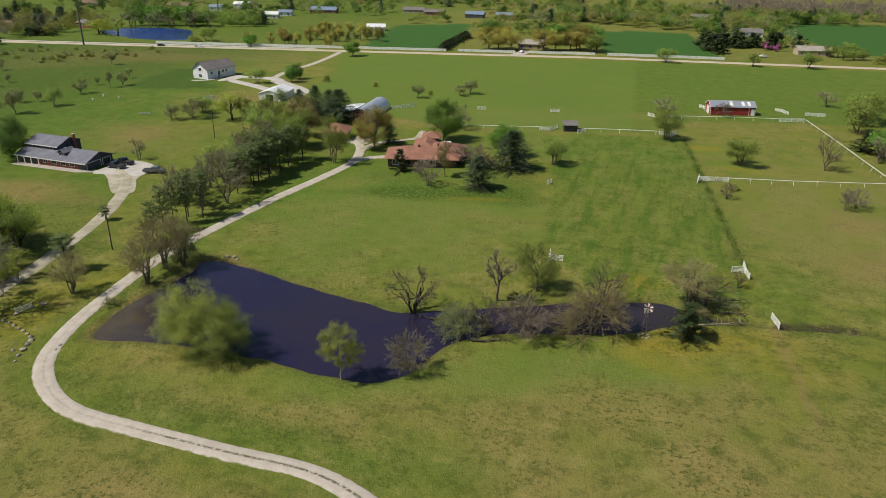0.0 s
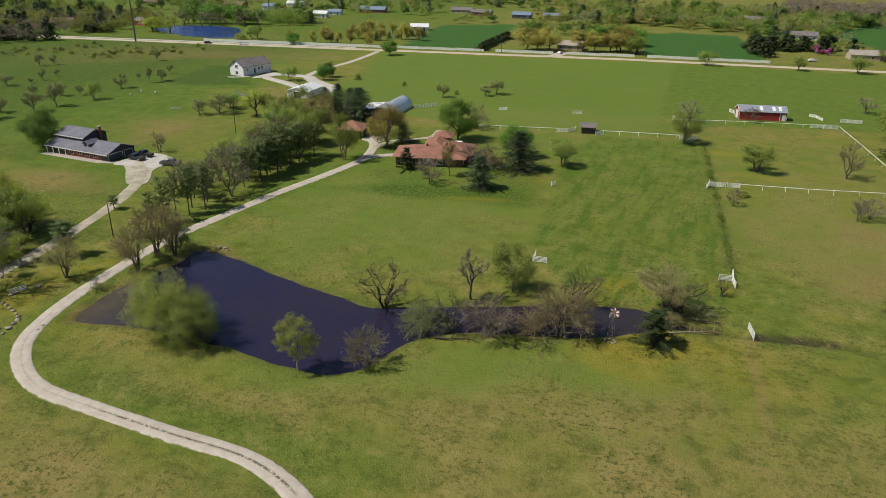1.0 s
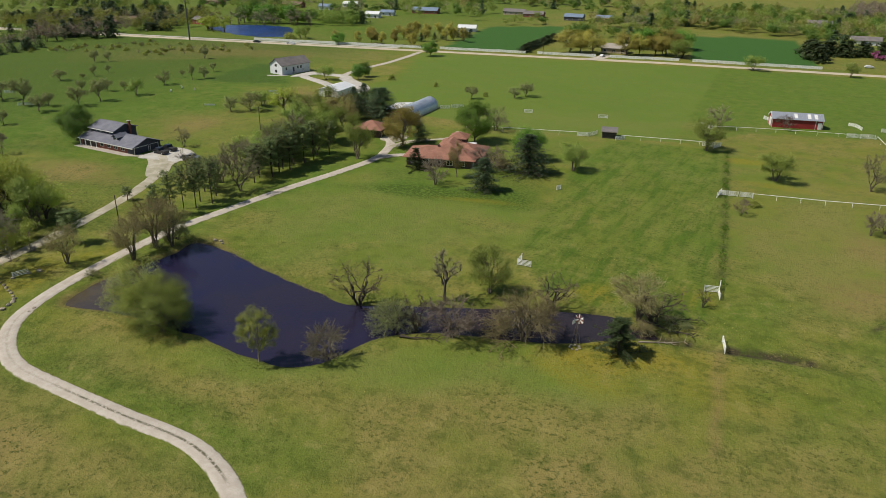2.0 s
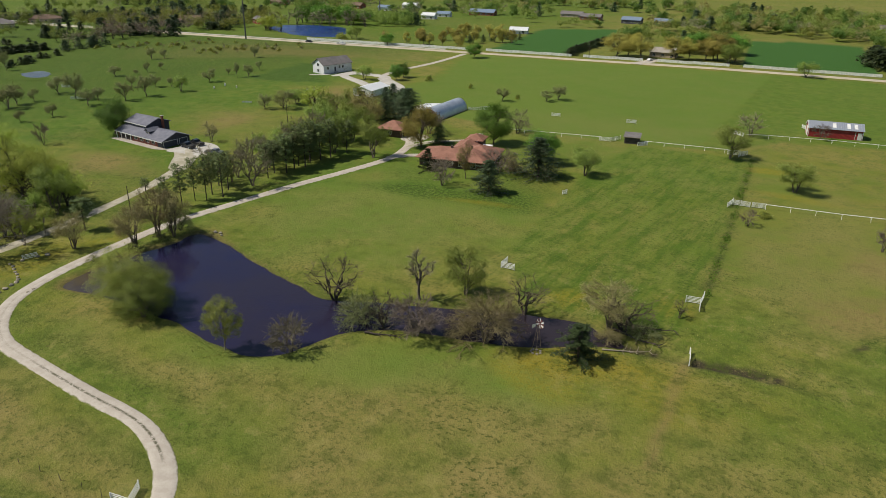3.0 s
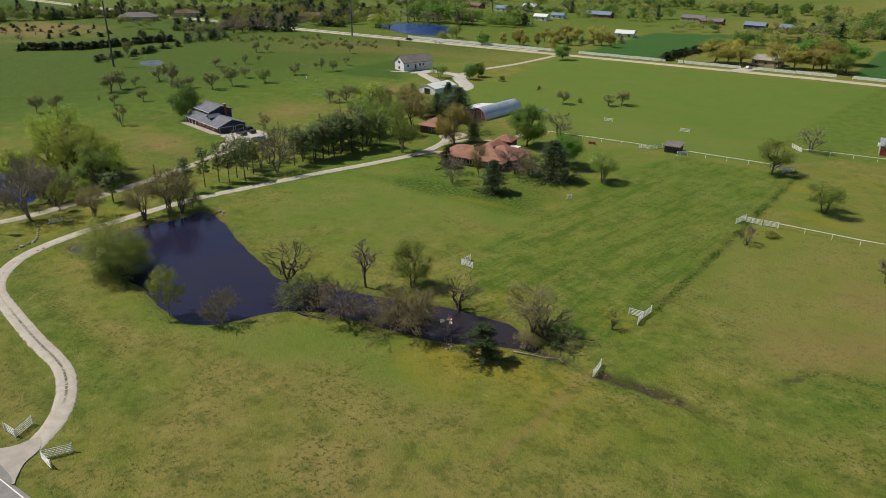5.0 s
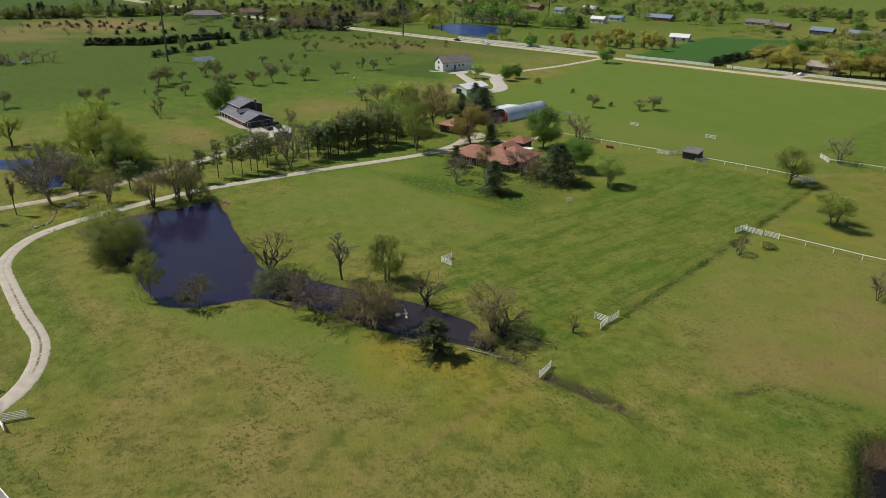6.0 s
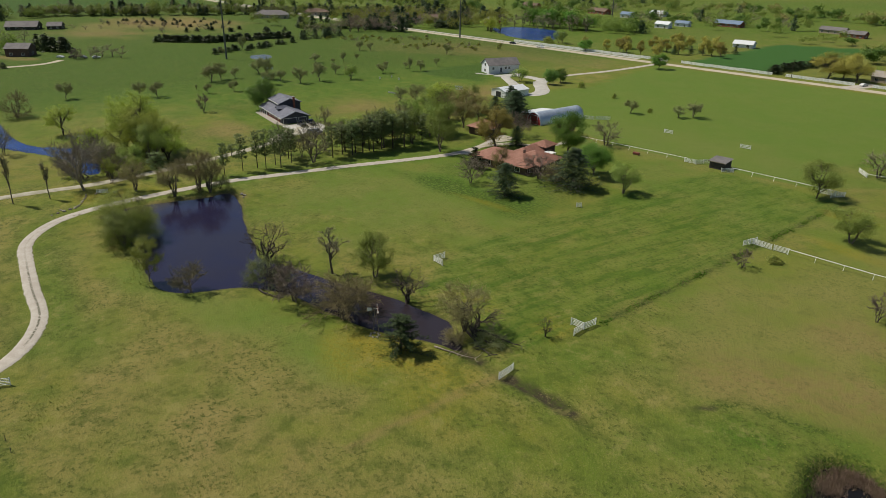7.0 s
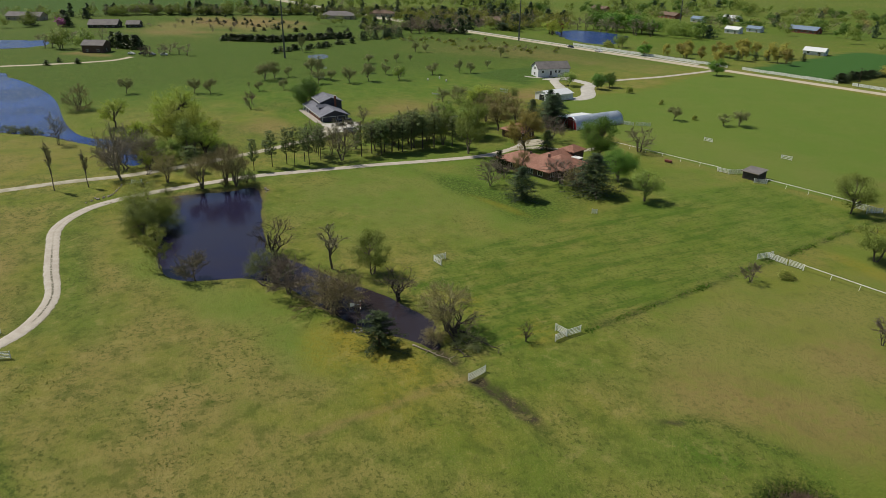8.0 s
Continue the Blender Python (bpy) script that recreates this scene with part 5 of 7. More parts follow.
def quonset():
    """Half-round galvanised barn with red end walls and a white lean-to."""
    h = thing("quonset_barn", -104.1, 228.4, 3.6, "half-round galvanised barn with red end wall and white lean-to", "barn")
    R, L, n = 3.6, 22.6, 20
    bm = bmesh.new()
    rings = []
    for y in np.linspace(0, L, 15):
        rings.append([[bm.verts.new((-r * math.cos(math.pi * i / n), y, 0.35 + 1.08 * r * math.sin(math.pi * i / n))) for i in range(n + 1)] for r in (R, R - 0.08)])
    for a, b in zip(rings[:-1], rings[1:]):
        for k, f in ((0, 1), (1, -1)):
            for i in range(n):
                q = (a[k][i], a[k][i + 1], b[k][i + 1], b[k][i])
                face = bm.faces.new(q if f > 0 else q[::-1])
                face.smooth = True
    for e in (rings[0], rings[-1]):
        for i in range(n):
            bm.faces.new((e[0][i], e[0][i + 1], e[1][i + 1], e[1][i]))
    bmesh.ops.recalc_face_normals(bm, faces=bm.faces)
    part("roof", bm, GALV, h)
    for y, turn in ((0.25, 0), (L - 0.35, 0)):
        bm = bmesh.new()
        pts = [(-(R - 0.1) * math.cos(math.pi * i / n), 0.3 + 1.08 * (R - 0.1) * math.sin(math.pi * i / n)) for i in range(n + 1)]
        fr = [bm.verts.new((px, y, pz)) for px, pz in pts] + [bm.verts.new((R - 0.1, y, -0.4)), bm.verts.new((-R + 0.1, y, -0.4))]
        bk = [bm.verts.new((v.co.x, y + 0.1, v.co.z)) for v in fr]
        bm.faces.new(fr)
        bm.faces.new(bk[::-1])
        bmesh.ops.recalc_face_normals(bm, faces=bm.faces)
        wall = part("end_wall", bm, RED_WALL, h, "red sheet end wall")
        if y < 1:
            d = part("sliding_door", box(-1.7, 1.7, y - 0.12, y - 0.02, 0, 3.2), RED_WALL, wall)
            bm = bmesh.new()
            for a in ((-1.8, -1.66, 0, 3.3), (1.66, 1.8, 0, 3.3), (-1.66, 1.66, 3.2, 3.34)):
                add_box(bm, a[0], a[1], y - 0.16, y - 0.1, a[2], a[3])
            part("frame", bm, TRIM, d, "white door trim")
    for x in (-R, R):
        part("base_wall", box(x - 0.12, x + 0.12, 0, L, -0.4, 0.42), CONCRETE, h)
    walls(h, -9.0, -3.4, 0.9, 12.6, 2.5, RED_WALL, name="lean_to_wall", label="red lean-to wall")
    part("lean_to_roof", slab([(-9.5, 0.5, 2.52), (-9.5, 13.2, 2.52), (-2.75, 13.2, 3.35), (-2.75, 0.5, 3.35)], 0.1), WHITE_METAL, h, "white metal lean-to roof")
    return h


def metal_shed():
    h = thing("metal_shed", -156.6, 247.8, 5.0, "white metal shed with a low gabled roof", "shed")
    walls(h, 0, 9.2, 0, 13.5, 2.8, WHITE_METAL, 1.3, "y")
    gable(h, 0, 9.2, 0, 13.5, 2.82, 1.3, 0.35, WHITE_METAL, "y", 0.08)
    garage_door(h, 9.22, 9.5, 0.05, 3.6, 2.4, 90)
    garage_door(h, 4.6, -0.02, 0.05, 3.2, 2.4, 0, GLASS)
    return h


def white_house():
    h = thing("white_house", -211.6, 281.8, -12.0, "two-storey white sided house with dark grey shingle roof", "house")
    walls(h, 0, 9.2, 0, 17.0, 4.4, WHITE_WALL, 2.7, "y")
    gable(h, 0, 9.2, 0, 17.0, 4.42, 2.7, 0.5, GREY_ROOF, "y")
    walls(h, -2.8, 0.3, 3.5, 13.0, 4.0, WHITE_WALL, 2.0, "y", name="side_wall")
    gable(h, -3.2, 1.8, 3.5, 13.0, 4.02, 2.3, 0.4, GREY_ROOF, "y", name="side_roof")
    for x, z in ((4.6, 3.6), (4.6, 0.8)):
        window_on(h, x, -0.02 if x > 0 else 1.48, z, 1.6, 1.3, 0)
    for y in (2.5, 9.5, 11.5):
        window_on(h, 9.22, y, 2.2, 1.0, 1.2, 90)
    d = part("door", box(9.18, 9.26, 6.4, 7.4, 1.0, 3.1), NAVY_WALL, h)
    part("step", box(9.2, 10.4, 6.1, 7.7, -0.2, 0.9), CONCRETE, h)
    part("deck", box(-4.4, -2.8, 3.6, 8.0, 1.2, 1.4), TRIM, h, "white raised deck")
    for y in (3.7, 5.8, 7.9):
        part("deck_post", box(-4.4, -4.25, y - 0.07, y + 0.07, -0.2, 2.3), TRIM, h)
    part("deck_rail", box(-4.4, -4.3, 3.6, 8.0, 2.2, 2.3), TRIM, h)
    garage_door(h, 9.22, 14.2, 0.05, 4.4, 2.2, 90)
    return h


def red_barn():
    h = thing("red_barn", 14.2, 284.4, 15.3, "long red barn with weathered galvanised roof and white door", "barn")
    walls(h, 0, 16.6, 0, 6.4, 3.1, RED_WALL, 1.7, "x")
    gable(h, 0, 16.6, 0, 6.4, 3.12, 1.7, 0.3, GALV_BARN, "x", 0.08)
    part("sliding_door", box(-0.10, -0.02, 1.6, 4.6, 0.05, 2.9), TRIM, h, "white sliding door")
    part("door", box(15.0, 16.3, -0.10, -0.02, 0.05, 2.4), TRIM, h, "white side door")
    for x in (14.3, 16.6):
        part("corner_trim", box(x - 0.12, x + 0.04, -0.06, 0.02, 0, 3.0), TRIM, h)
    for y in (0.0, 6.4):
        part("corner_trim", box(-0.06, 0.1, y - 0.06, y + 0.1, 0, 3.0), TRIM, h)
    bm = bmesh.new()
    for y0, z0, y1, z1 in ((-0.3, 2.95, 3.2, 4.85), (6.7, 2.95, 3.2, 4.85)):
        add_slab(bm, [(-0.36, y0, z0 - 0.12), (-0.36, y1, z1 - 0.12), (-0.30, y1, z1 - 0.12), (-0.30, y0, z0 - 0.12)], 0.28)
    part("gable_trim", bm, TRIM, h)
    for x in (7.2, 11.6, 13.8):
        k = 1.7 / 3.2
        part("skylight", slab([(x, 0.5, 3.23 + 0.5 * k), (x + 1.1, 0.5, 3.23 + 0.5 * k), (x + 1.1, 2.6, 3.23 + 2.6 * k), (x, 2.6, 3.23 + 2.6 * k)], 0.03), TRIM, h, "pale translucent roof panel")
    return h


def run_in_shed():
    h = thing("run_in_shed", -33.4, 237.6, 14.0, "small dark wooden run-in shed with flat weathered roof", "shed")
    walls(h, 0, 4.6, 0, 4.8, 2.2, DARK_WOOD)
    part("roof", slab([(-0.4, -0.4, 2.25), (5.0, -0.4, 2.25), (5.0, 5.2, 2.6), (-0.4, 5.2, 2.6)], 0.12), GREY_ROOF, h)
    part("fascia", box(-0.42, 5.02, -0.46, -0.4, 2.15, 2.36), PALE_BARK, h)
    return h


brick_house(), farmhouse(), small_garage(), quonset(), metal_shed(), white_house(), red_barn(), run_in_shed()


# ---- white rails and panels ----


def panel(x0, y0, x1, y1, h=1.35, rails=5, label="white wooden rail fence panel standing in the grass", group="white fence panels", name="rail_fence", board=0.115):
    """A stretch of white rail fence between two places."""
    length, turn = math.hypot(x1 - x0, y1 - y0), math.degrees(math.atan2(y1 - y0, x1 - x0))
    ob = thing(name, x0, y0, turn, label, "fence", group)
    posts = max(2, int(round(length / 2.4)) + 1)
    for i in range(posts):
        x = length * i / (posts - 1)
        part("post", box(x - 0.06, x + 0.06, -0.05, 0.07, -0.25, h + 0.05), WHITE_PAINT, ob)
    for k in range(rails):
        z = h * (k + 0.75) / rails
        part("rail", box(-0.05, length + 0.05, -0.085, -0.045, z - board / 2, z + board / 2), WHITE_PAINT, ob)
    return ob


def rail_line(points, h=1.15, gap=6.0, label="long white single-rail paddock fence on slanting posts"):
    """A white track rail on short posts."""
    line = np.array(points, float)
    ob = thing("rail_fence", *line[0], 0, label, "fence", "paddock rails")
    base = ob.matrix_world.inverted()
    for a, b in zip(line[:-1], line[1:]):
        d = b - a
        n = max(1, int(round(np.linalg.norm(d) / gap)))
        za, zb = gz(*a), gz(*b)
        pa, pb = base @ Vector((*a, za + h)), base @ Vector((*b, zb + h))
        bm = rod(pa, pb, 0.07, 0.07, 6)
        part("rail", bm, WHITE_PAINT, ob)
        s = np.array([d[1], -d[0]]) / np.linalg.norm(d) * 0.45
        for i in range(n + 1):
            p = a + d * i / n
            z = gz(*p)
            part("post", rod(base @ Vector((p[0] + s[0], p[1] + s[1], z - 0.2)), base @ Vector((*p, z + h - 0.05)), 0.045, 0.045, 5), WHITE_PAINT, ob)
    return ob


rail_line([(-78, 227.6), (-60, 232), (-41, 237)])
rail_line([(-27.5, 240.2), (-9.5, 244.4), (2, 246.6)])
rail_line([(-4.1, 268.8), (4, 272), (22.4, 278), (42, 282.4)])
rail_line([(47, 283.5), (51.8, 257), (58.5, 219), (60.5, 209)])
rail_line([(17.5, 199.6), (34, 203), (58, 209.6), (80, 215)])
# chevrons and loose panels
panel(18.3, 139.2, 15.8, 138.6), panel(18.3, 139.2, 18.9, 136.4), panel(18.3, 139.2, 18.1, 142.2)
panel(22.5, 117.8, 21.6, 121.2), panel(-19.4, 132.2, -16.6, 132.5), panel(-19.4, 132.2, -19.6, 135.0)
panel(-22.5, 50.1, -24.9, 49.5), panel(-22.5, 50.1, -24.1, 52.6), panel(-15.6, 51.2, -12.9, 51.4), panel(-15.6, 51.2, -14.4, 54.5)
panel(9.4, 195.2, 9.8, 199.4), panel(9.8, 198.0, 14.0, 198.6), panel(14.4, 198.9, 17.4, 199.6), panel(-28.3, 180.2, -27.6, 181.2, 1.2)
panel(-69.8, 259.5, -66.8, 260.3, 1.3, 3, board=0.2), panel(-42.8, 265.0, -39.6, 265.9, 1.3, 3, board=0.2), panel(-100.8, 250.6, -97.6, 252.4, 1.3), panel(-97.4, 253.2, -94.0, 257.2, 1.4)
panel(-41.4, 236.2, -38.0, 237.2), panel(-37.8, 237.4, -36.2, 241.6), panel(-28.6, 237.0, -26.4, 239.6), panel(1.0, 243.4, 2.6, 247.2), panel(-2.6, 244.4, 1.0, 245.6)
panel(-7.8, 272.8, -3.6, 269.4), panel(38, 281.4, 46.4, 283.8, 1.5), panel(38.4, 301.4, 40.6, 300.5, 1.2), panel(40.6, 300.5, 42.6, 296.0, 1.2), panel(48.5, 296.4, 55.5, 297.2), panel(10.5, 296.5, 13.4, 292.4)
panel(-101.8, 79.8, -101.0, 82.4, 1.1, 4), panel(-276, 189, -272.5, 191, 1.2), panel(-248, 176.5, -244, 180.5, 1.1)


def bench(x, y):
    ob = thing("feed_trough", x, y, 17, "weathered red-brown feed trough beside the rail", "trough")
    part("tub", box(-1.1, 1.1, -0.45, 0.45, 0.25, 0.85, 0.04), RUST_RED, ob)
    for sx in (-0.8, 0.8):
        part("leg", box(sx - 0.12, sx + 0.12, -0.4, 0.4, -0.05, 0.26), DARK_WOOD, ob)


bench(-54.4, 229.2)


def roadside_fence(xa, xb):
    """White plank fence along the country road."""
    n = int((xb - xa) / 16)
    for i in range(n):
        x0, x1 = xa + (xb - xa) * i / n, xa + (xb - xa) * (i + 1) / n
        panel(x0, highway_y(x0) + 11.5, x1, highway_y(x1) + 11.5, 1.5, 4, "long white plank fence along the country road", "white roadside fence", "roadside_fence", 0.32)


roadside_fence(-183, -131)
roadside_fence(-124, -91)
roadside_fence(-83, -46)
roadside_fence(-39, 25)
roadside_fence(-310, -192)


def windmill():
    ob = thing("windmill", 0.9, 107.9, 161, "small farm windmill with red-tipped vane wheel on a lattice tower", "windmill")
    hub = Vector((0, -0.35, 5.0))
    for sx in (-1, 1):
        for sy in (-1, 1):
            part("leg", rod((sx * 0.55, sy * 0.55, -0.1), (sx * 0.08, sy * 0.08, 4.8), 0.035, 0.03, 5), BARK, ob)
    for z in (1.2, 2.4, 3.6):
        r = 0.55 - 0.47 * z / 4.8
        c = [(-r, -r, z), (r, -r, z), (r, r, z), (-r, r, z)]
        for i in range(4):
            part("brace", rod(c[i], c[(i + 1) % 4], 0.02, 0.02, 4), BARK, ob)
    wheel = part("wheel", rod(hub + Vector((0, -0.1, 0)), hub + Vector((0, 0.1, 0)), 0.12, 0.12, 10), RUST_RED, ob)
    for i in range(12):
        a = 6.2832 * i / 12
        d, s = Vector((math.cos(a), 0, math.sin(a))), Vector((-math.sin(a), 0.5, math.cos(a))) * 0.13
        p, q = hub + d * 0.25, hub + d * 0.85
        bm = slab([p - s * 0.5, p + s * 0.5, q + s * 1.15, q - s * 1.15], 0.02, False)
        part("blade", bm, TRIM if i % 2 else RUST_RED, wheel)
    boom = part("tail_boom", rod(hub, hub + Vector((0, 1.5, 0.05)), 0.025, 0.025, 5), TRIM, ob)
    part("tail_vane", slab([hub + Vector((0, 1.0, -0.22)), hub + Vector((0, 1.75, -0.3)), hub + Vector((0, 1.75, 0.4)), hub + Vector((0, 1.0, 0.3))], 0.02, False), TRIM, boom)
    for i in range(7):
        a = i * 0.9
        rock(0.9 + math.cos(a) * 0.8, 107.6 + math.sin(a) * 0.7, 0.28)


def rock(x, y, r, group="edging stones"):
    rng = np.random.default_rng(int(abs(x * 131 + y * 977)) % 100000)
    bm = bmesh.new()
    bmesh.ops.create_icosphere(bm, subdivisions=1, radius=r)
    for v in bm.verts:
        v.co *= rng.uniform(0.7, 1.25)
        v.co.z *= 0.7
    ob = part("stone", bm, STONE)
    ob.location = (x, y, gz(x, y) + r * 0.25)
    return tagged(ob, "pale limestone block half sunk in grass", "stone", group)


windmill()


def pole(x, y, h, r, label, name="utility_pole", arms=0, material=None):
    ob = thing(name, x, y, 12, label, "pole")
    part("shaft", rod((0, 0, -0.4), (0, 0, h), r, r * 0.6, 10), material or DARK_BARK, ob)
    for k in range(arms):
        z = h - 0.5 - 1.6 * k
        arm = part("crossarm", box(-1.2, 1.2, -0.07, 0.07, z - 0.07, z + 0.07), material or DARK_BARK, ob)
        for x2 in (-1.05, 1.05):
            part("insulator", rod((x2, 0, z + 0.07), (x2, 0, z + 0.28), 0.05, 0.03, 6), CONCRETE, arm)
    return ob


pole(-105.9, 107.6, 7.6, 0.14, "weathered wooden pole standing in the grass")
pole(-320, 181.2, 33, 0.55, "tall dark steel transmission pole", "transmission_pole", 3, STEEL_POLE)
pole(-345.5, 358.4, 33, 0.55, "tall dark steel transmission pole", "transmission_pole", 3, STEEL_POLE)
pole(-366, 530, 34, 0.55, "tall dark steel transmission pole", "transmission_pole", 3, STEEL_POLE)
pole(-120, 412, 9.5, 0.16, "wooden utility pole by the road", arms=1)
pole(-46.5, 437, 8, 0.12, "slim lamp post by the road fence", "lamp_post")
pole(-139, 192, 8.0, 0.14, "wooden utility pole behind the pines", arms=1)


def vehicle(x, y, turn, paint, label, truck=False, scale=1.0):
    ob = thing("pickup_truck" if truck else "car", x, y, turn, label, "truck" if truck else "car", z=gz(x, y) + 0.1)
    L, W = (5.6, 2.0) if truck else (4.6, 1.85)
    bm = bmesh.new()
    prof = [(-L / 2, 0.4), (-L / 2, 1.0), (-L * 0.12, 1.05), (-L * 0.05, 1.75), (L * 0.2, 1.75), (L * 0.29, 1.1), (L / 2 - 0.1, 0.95), (L / 2, 0.4)] if truck else \
           [(-L / 2, 0.4), (-L / 2, 0.95), (-L * 0.4, 1.0), (-L * 0.27, 1.45), (L * 0.12, 1.45), (L * 0.26, 0.98), (L / 2 - 0.1, 0.85), (L / 2, 0.4)]
    sides = [[bm.verts.new((px, sy * (W / 2 - (0.18 if pz > 1.2 else 0)), pz)) for px, pz in prof] for sy in (-1, 1)]
    n = len(prof)
    for i in range(n):
        bm.faces.new((sides[0][i], sides[0][(i + 1) % n], sides[1][(i + 1) % n], sides[1][i]))
    bm.faces.new(sides[0])
    bm.faces.new(sides[1][::-1])
    bmesh.ops.recalc_face_normals(bm, faces=bm.faces)
    body = part("body", bm, paint, ob)
    z0, z1 = (1.12, 1.68) if truck else (1.02, 1.39)
    part("window_band", box(-L * 0.06 if truck else -L * 0.27, L * 0.22 if truck else L * 0.16, -W / 2 + 0.08, W / 2 - 0.08, z0, z1 - 0.06), GLASS, body)
    if truck:
        part("bed", box(-L / 2 + 0.12, -L * 0.14, -W / 2 + 0.12, W / 2 - 0.12, 0.9, 1.062), TYRE, body)
    for sx in (-L * 0.31, L * 0.31):
        for sy in (-1, 1):
            wheel = part("wheel", rod((sx, sy * (W / 2 - 0.22), 0.34), (sx, sy * (W / 2 + 0.02), 0.34), 0.34, 0.34, 12), TYRE, ob)
            part("rim", rod((sx, sy * (W / 2), 0.34), (sx, sy * (W / 2 + 0.035), 0.34), 0.2, 0.2, 10), GALV, wheel)
    return ob


vehicle(-145.6, 154.8, 178, CAR_BLACK, "black pickup truck parked before the garage", True)
vehicle(-146.0, 158.6, 175, CAR_BLACK, "black pickup truck parked before the garage", True)
vehicle(-132.6, 154.4, 20, CAR_GREY, "dark grey pickup truck parked on the yard", True)
vehicle(-298, highway_y(-298) - 1.2, 10, CAR_BLACK, "dark car stopped on the country road")
vehicle(-274, highway_y(-274) - 1.2, 10, CAR_WHITE, "white pickup truck stopped on the country road", True)
vehicle(-87.5, 421, 85, CAR_WHITE, "white car in the gateway drive")
vehicle(47, 462, 20, CAR_WHITE, "white car on the lawn drive")

# ---- trees and shrubs of the farms ----
plant("willow", -66.0, 80.4, 11.6, 12.6)
plant("green_willow", -60.6, 79.0, 8.6, 9.6)
plant("sapling", -40.7, 79.9, 9.4, 6.4)
plant("silver", -31.8, 85.6, 5.8, 6.2)
plant("gnarled", -38.0, 103.1, 7.8, 9.1)
plant("gnarled", -24.4, 100.0, 6.7, 6.0)
plant("scrub", -28.3, 99.2, 5.2, 9.0)
plant("tallbare", -25.0, 111.7, 9.8, 5.6)
plant("twiggy", -17.8, 100.8, 6.6, 7.3)
plant("openleaf", -19.0, 118.2, 9.6, 8.0)
plant("thicket", -7.4, 105.9, 9.6, 10.9)
plant("gnarled", -6.8, 118.4, 6.7, 7.6)
plant("cedar", 7.6, 109.0, 6.7, 6.8)
plant("forked", 7.6, 121.6, 8.8, 8.6)
plant("gnarled", 9.8, 122.0, 6.8, 9.5)
plant("scrub", 13.2, 122.6, 1.8, 6.0)
plant("thicket", 9.1, 118.2, 3.0, 4.2)
plant("gnarled", 16.6, 132.0, 3.3, 2.7)
plant("twiggy", 16.5, 185.1, 4.2, 4.0)
plant("shrub", 18.4, 193.3, 1.4, 3.9)
plant("twiggy", 43.9, 185.9, 5.7, 4.3)
plant("twiggy", 46.7, 188.4, 5.1, 5.8)
plant("openleaf", 21.2, 217.4, 8.6, 11.4)
plant("bare", 44.5, 221.0, 10.3, 7.3)
plant("openleaf", -0.8, 239.8, 10.6, 11.5)
plant("twiggy", 18.5, 281.6, 5.6, 6.2)
plant("bare", -1.8, 272.0, 8.1, 8.5)
plant("bare", 58.5, 318.0, 6.8, 8.5)
plant("openleaf", 61.7, 273.2, 11.9, 12.1)
plant("cedar", 59.4, 246.8, 6.8, 7.1)
plant("bare", 60.9, 234.5, 8.6, 6.7)
plant("twiggy", -58.0, 168.2, 7.9, 6.9)
plant("rust", -56.0, 176.9, 10.4, 5.5)
plant("spruce", -44.6, 169.9, 8.8, 8.8)
plant("twiggy", -50.9, 186.6, 7.1, 9.9)
plant("spruce", -40.3, 189.7, 11.0, 12.6)
plant("leafy", -45.6, 202.5, 9.4, 10.0, lod=0)
plant("openleaf", -30.0, 198.3, 8.8, 9.3)
plant("leafy", -67.6, 212.4, 12.4, 11.2, lod=0)
plant("bare", -68.0, 229.5, 8.0, 10.0)
plant("gold", -85.0, 196.8, 13.6, 11.6, lod=0)
plant("twiggy", -92.5, 212.0, 8.6, 9.6)
plant("spruce", -83.1, 203.9, 6.4, 5.9)
plant("spruce", -118.5, 221.3, 8.6, 7.2)
plant("spruce", -110.2, 224.6, 11.4, 13.5)
plant("spruce", -116.0, 228.6, 10.2, 9.5)
plant("spruce", -123.5, 232.5, 10.5, 9.0)
plant("rust", -120.7, 215.5, 9.2, 10.9)
plant("openleaf", -107.9, 190.2, 13.0, 11.5)
plant("openleaf", -121.7, 196.7, 13.0, 12.0)
plant("openleaf", -116.0, 184.0, 13.0, 10.0)
plant("bare", -112.5, 177.0, 12.5, 9.5)
plant("thicket", -127.0, 206.0, 11.5, 9.5)
plant("bare", -110.0, 167.0, 12.0, 9.0)
plant("openleaf", -103.0, 176.2, 12.1, 9.0)
plant("pine", -99.8, 112.9, 9.3, 3.3)
plant("pine", -101.6, 118.7, 10.8, 4.4)
plant("pine", -102.7, 123.4, 10.9, 4.1)
plant("pine", -100.5, 125.2, 11.5, 4.1)
plant("pine", -99.2, 129.3, 11.4, 4.4)
plant("pine", -102.5, 133.9, 10.2, 4.5)
plant("pine", -101.3, 146.8, 9.9, 5.3)
plant("pine", -103.1, 150.9, 9.5, 5.4)
plant("pine", -100.5, 153.1, 10.5, 5.4)
plant("pine", -101.6, 157.2, 10.2, 6.1)
plant("pine", -100.2, 160.2, 10.6, 5.4)
plant("pine", -102.1, 164.2, 9.8, 5.5)
plant("pine", -101.2, 167.8, 11.0, 6.3)
plant("pine", -100.9, 171.8, 11.6, 6.3)
plant("pine", -99.6, 177.8, 10.3, 5.6)
plant("openleaf", -90.0, 178.5, 13.6, 9.9)
plant("rust", -112.5, 203.0, 14.5, 11.7)
plant("bare", -106.9, 138.9, 8.0, 4.8)
plant("bare", -99.5, 139.8, 13.5, 10.0)
plant("pine", -107.3, 134.8, 9.2, 4.8)
plant("pine", -103.0, 129.0, 10.6, 4.3)
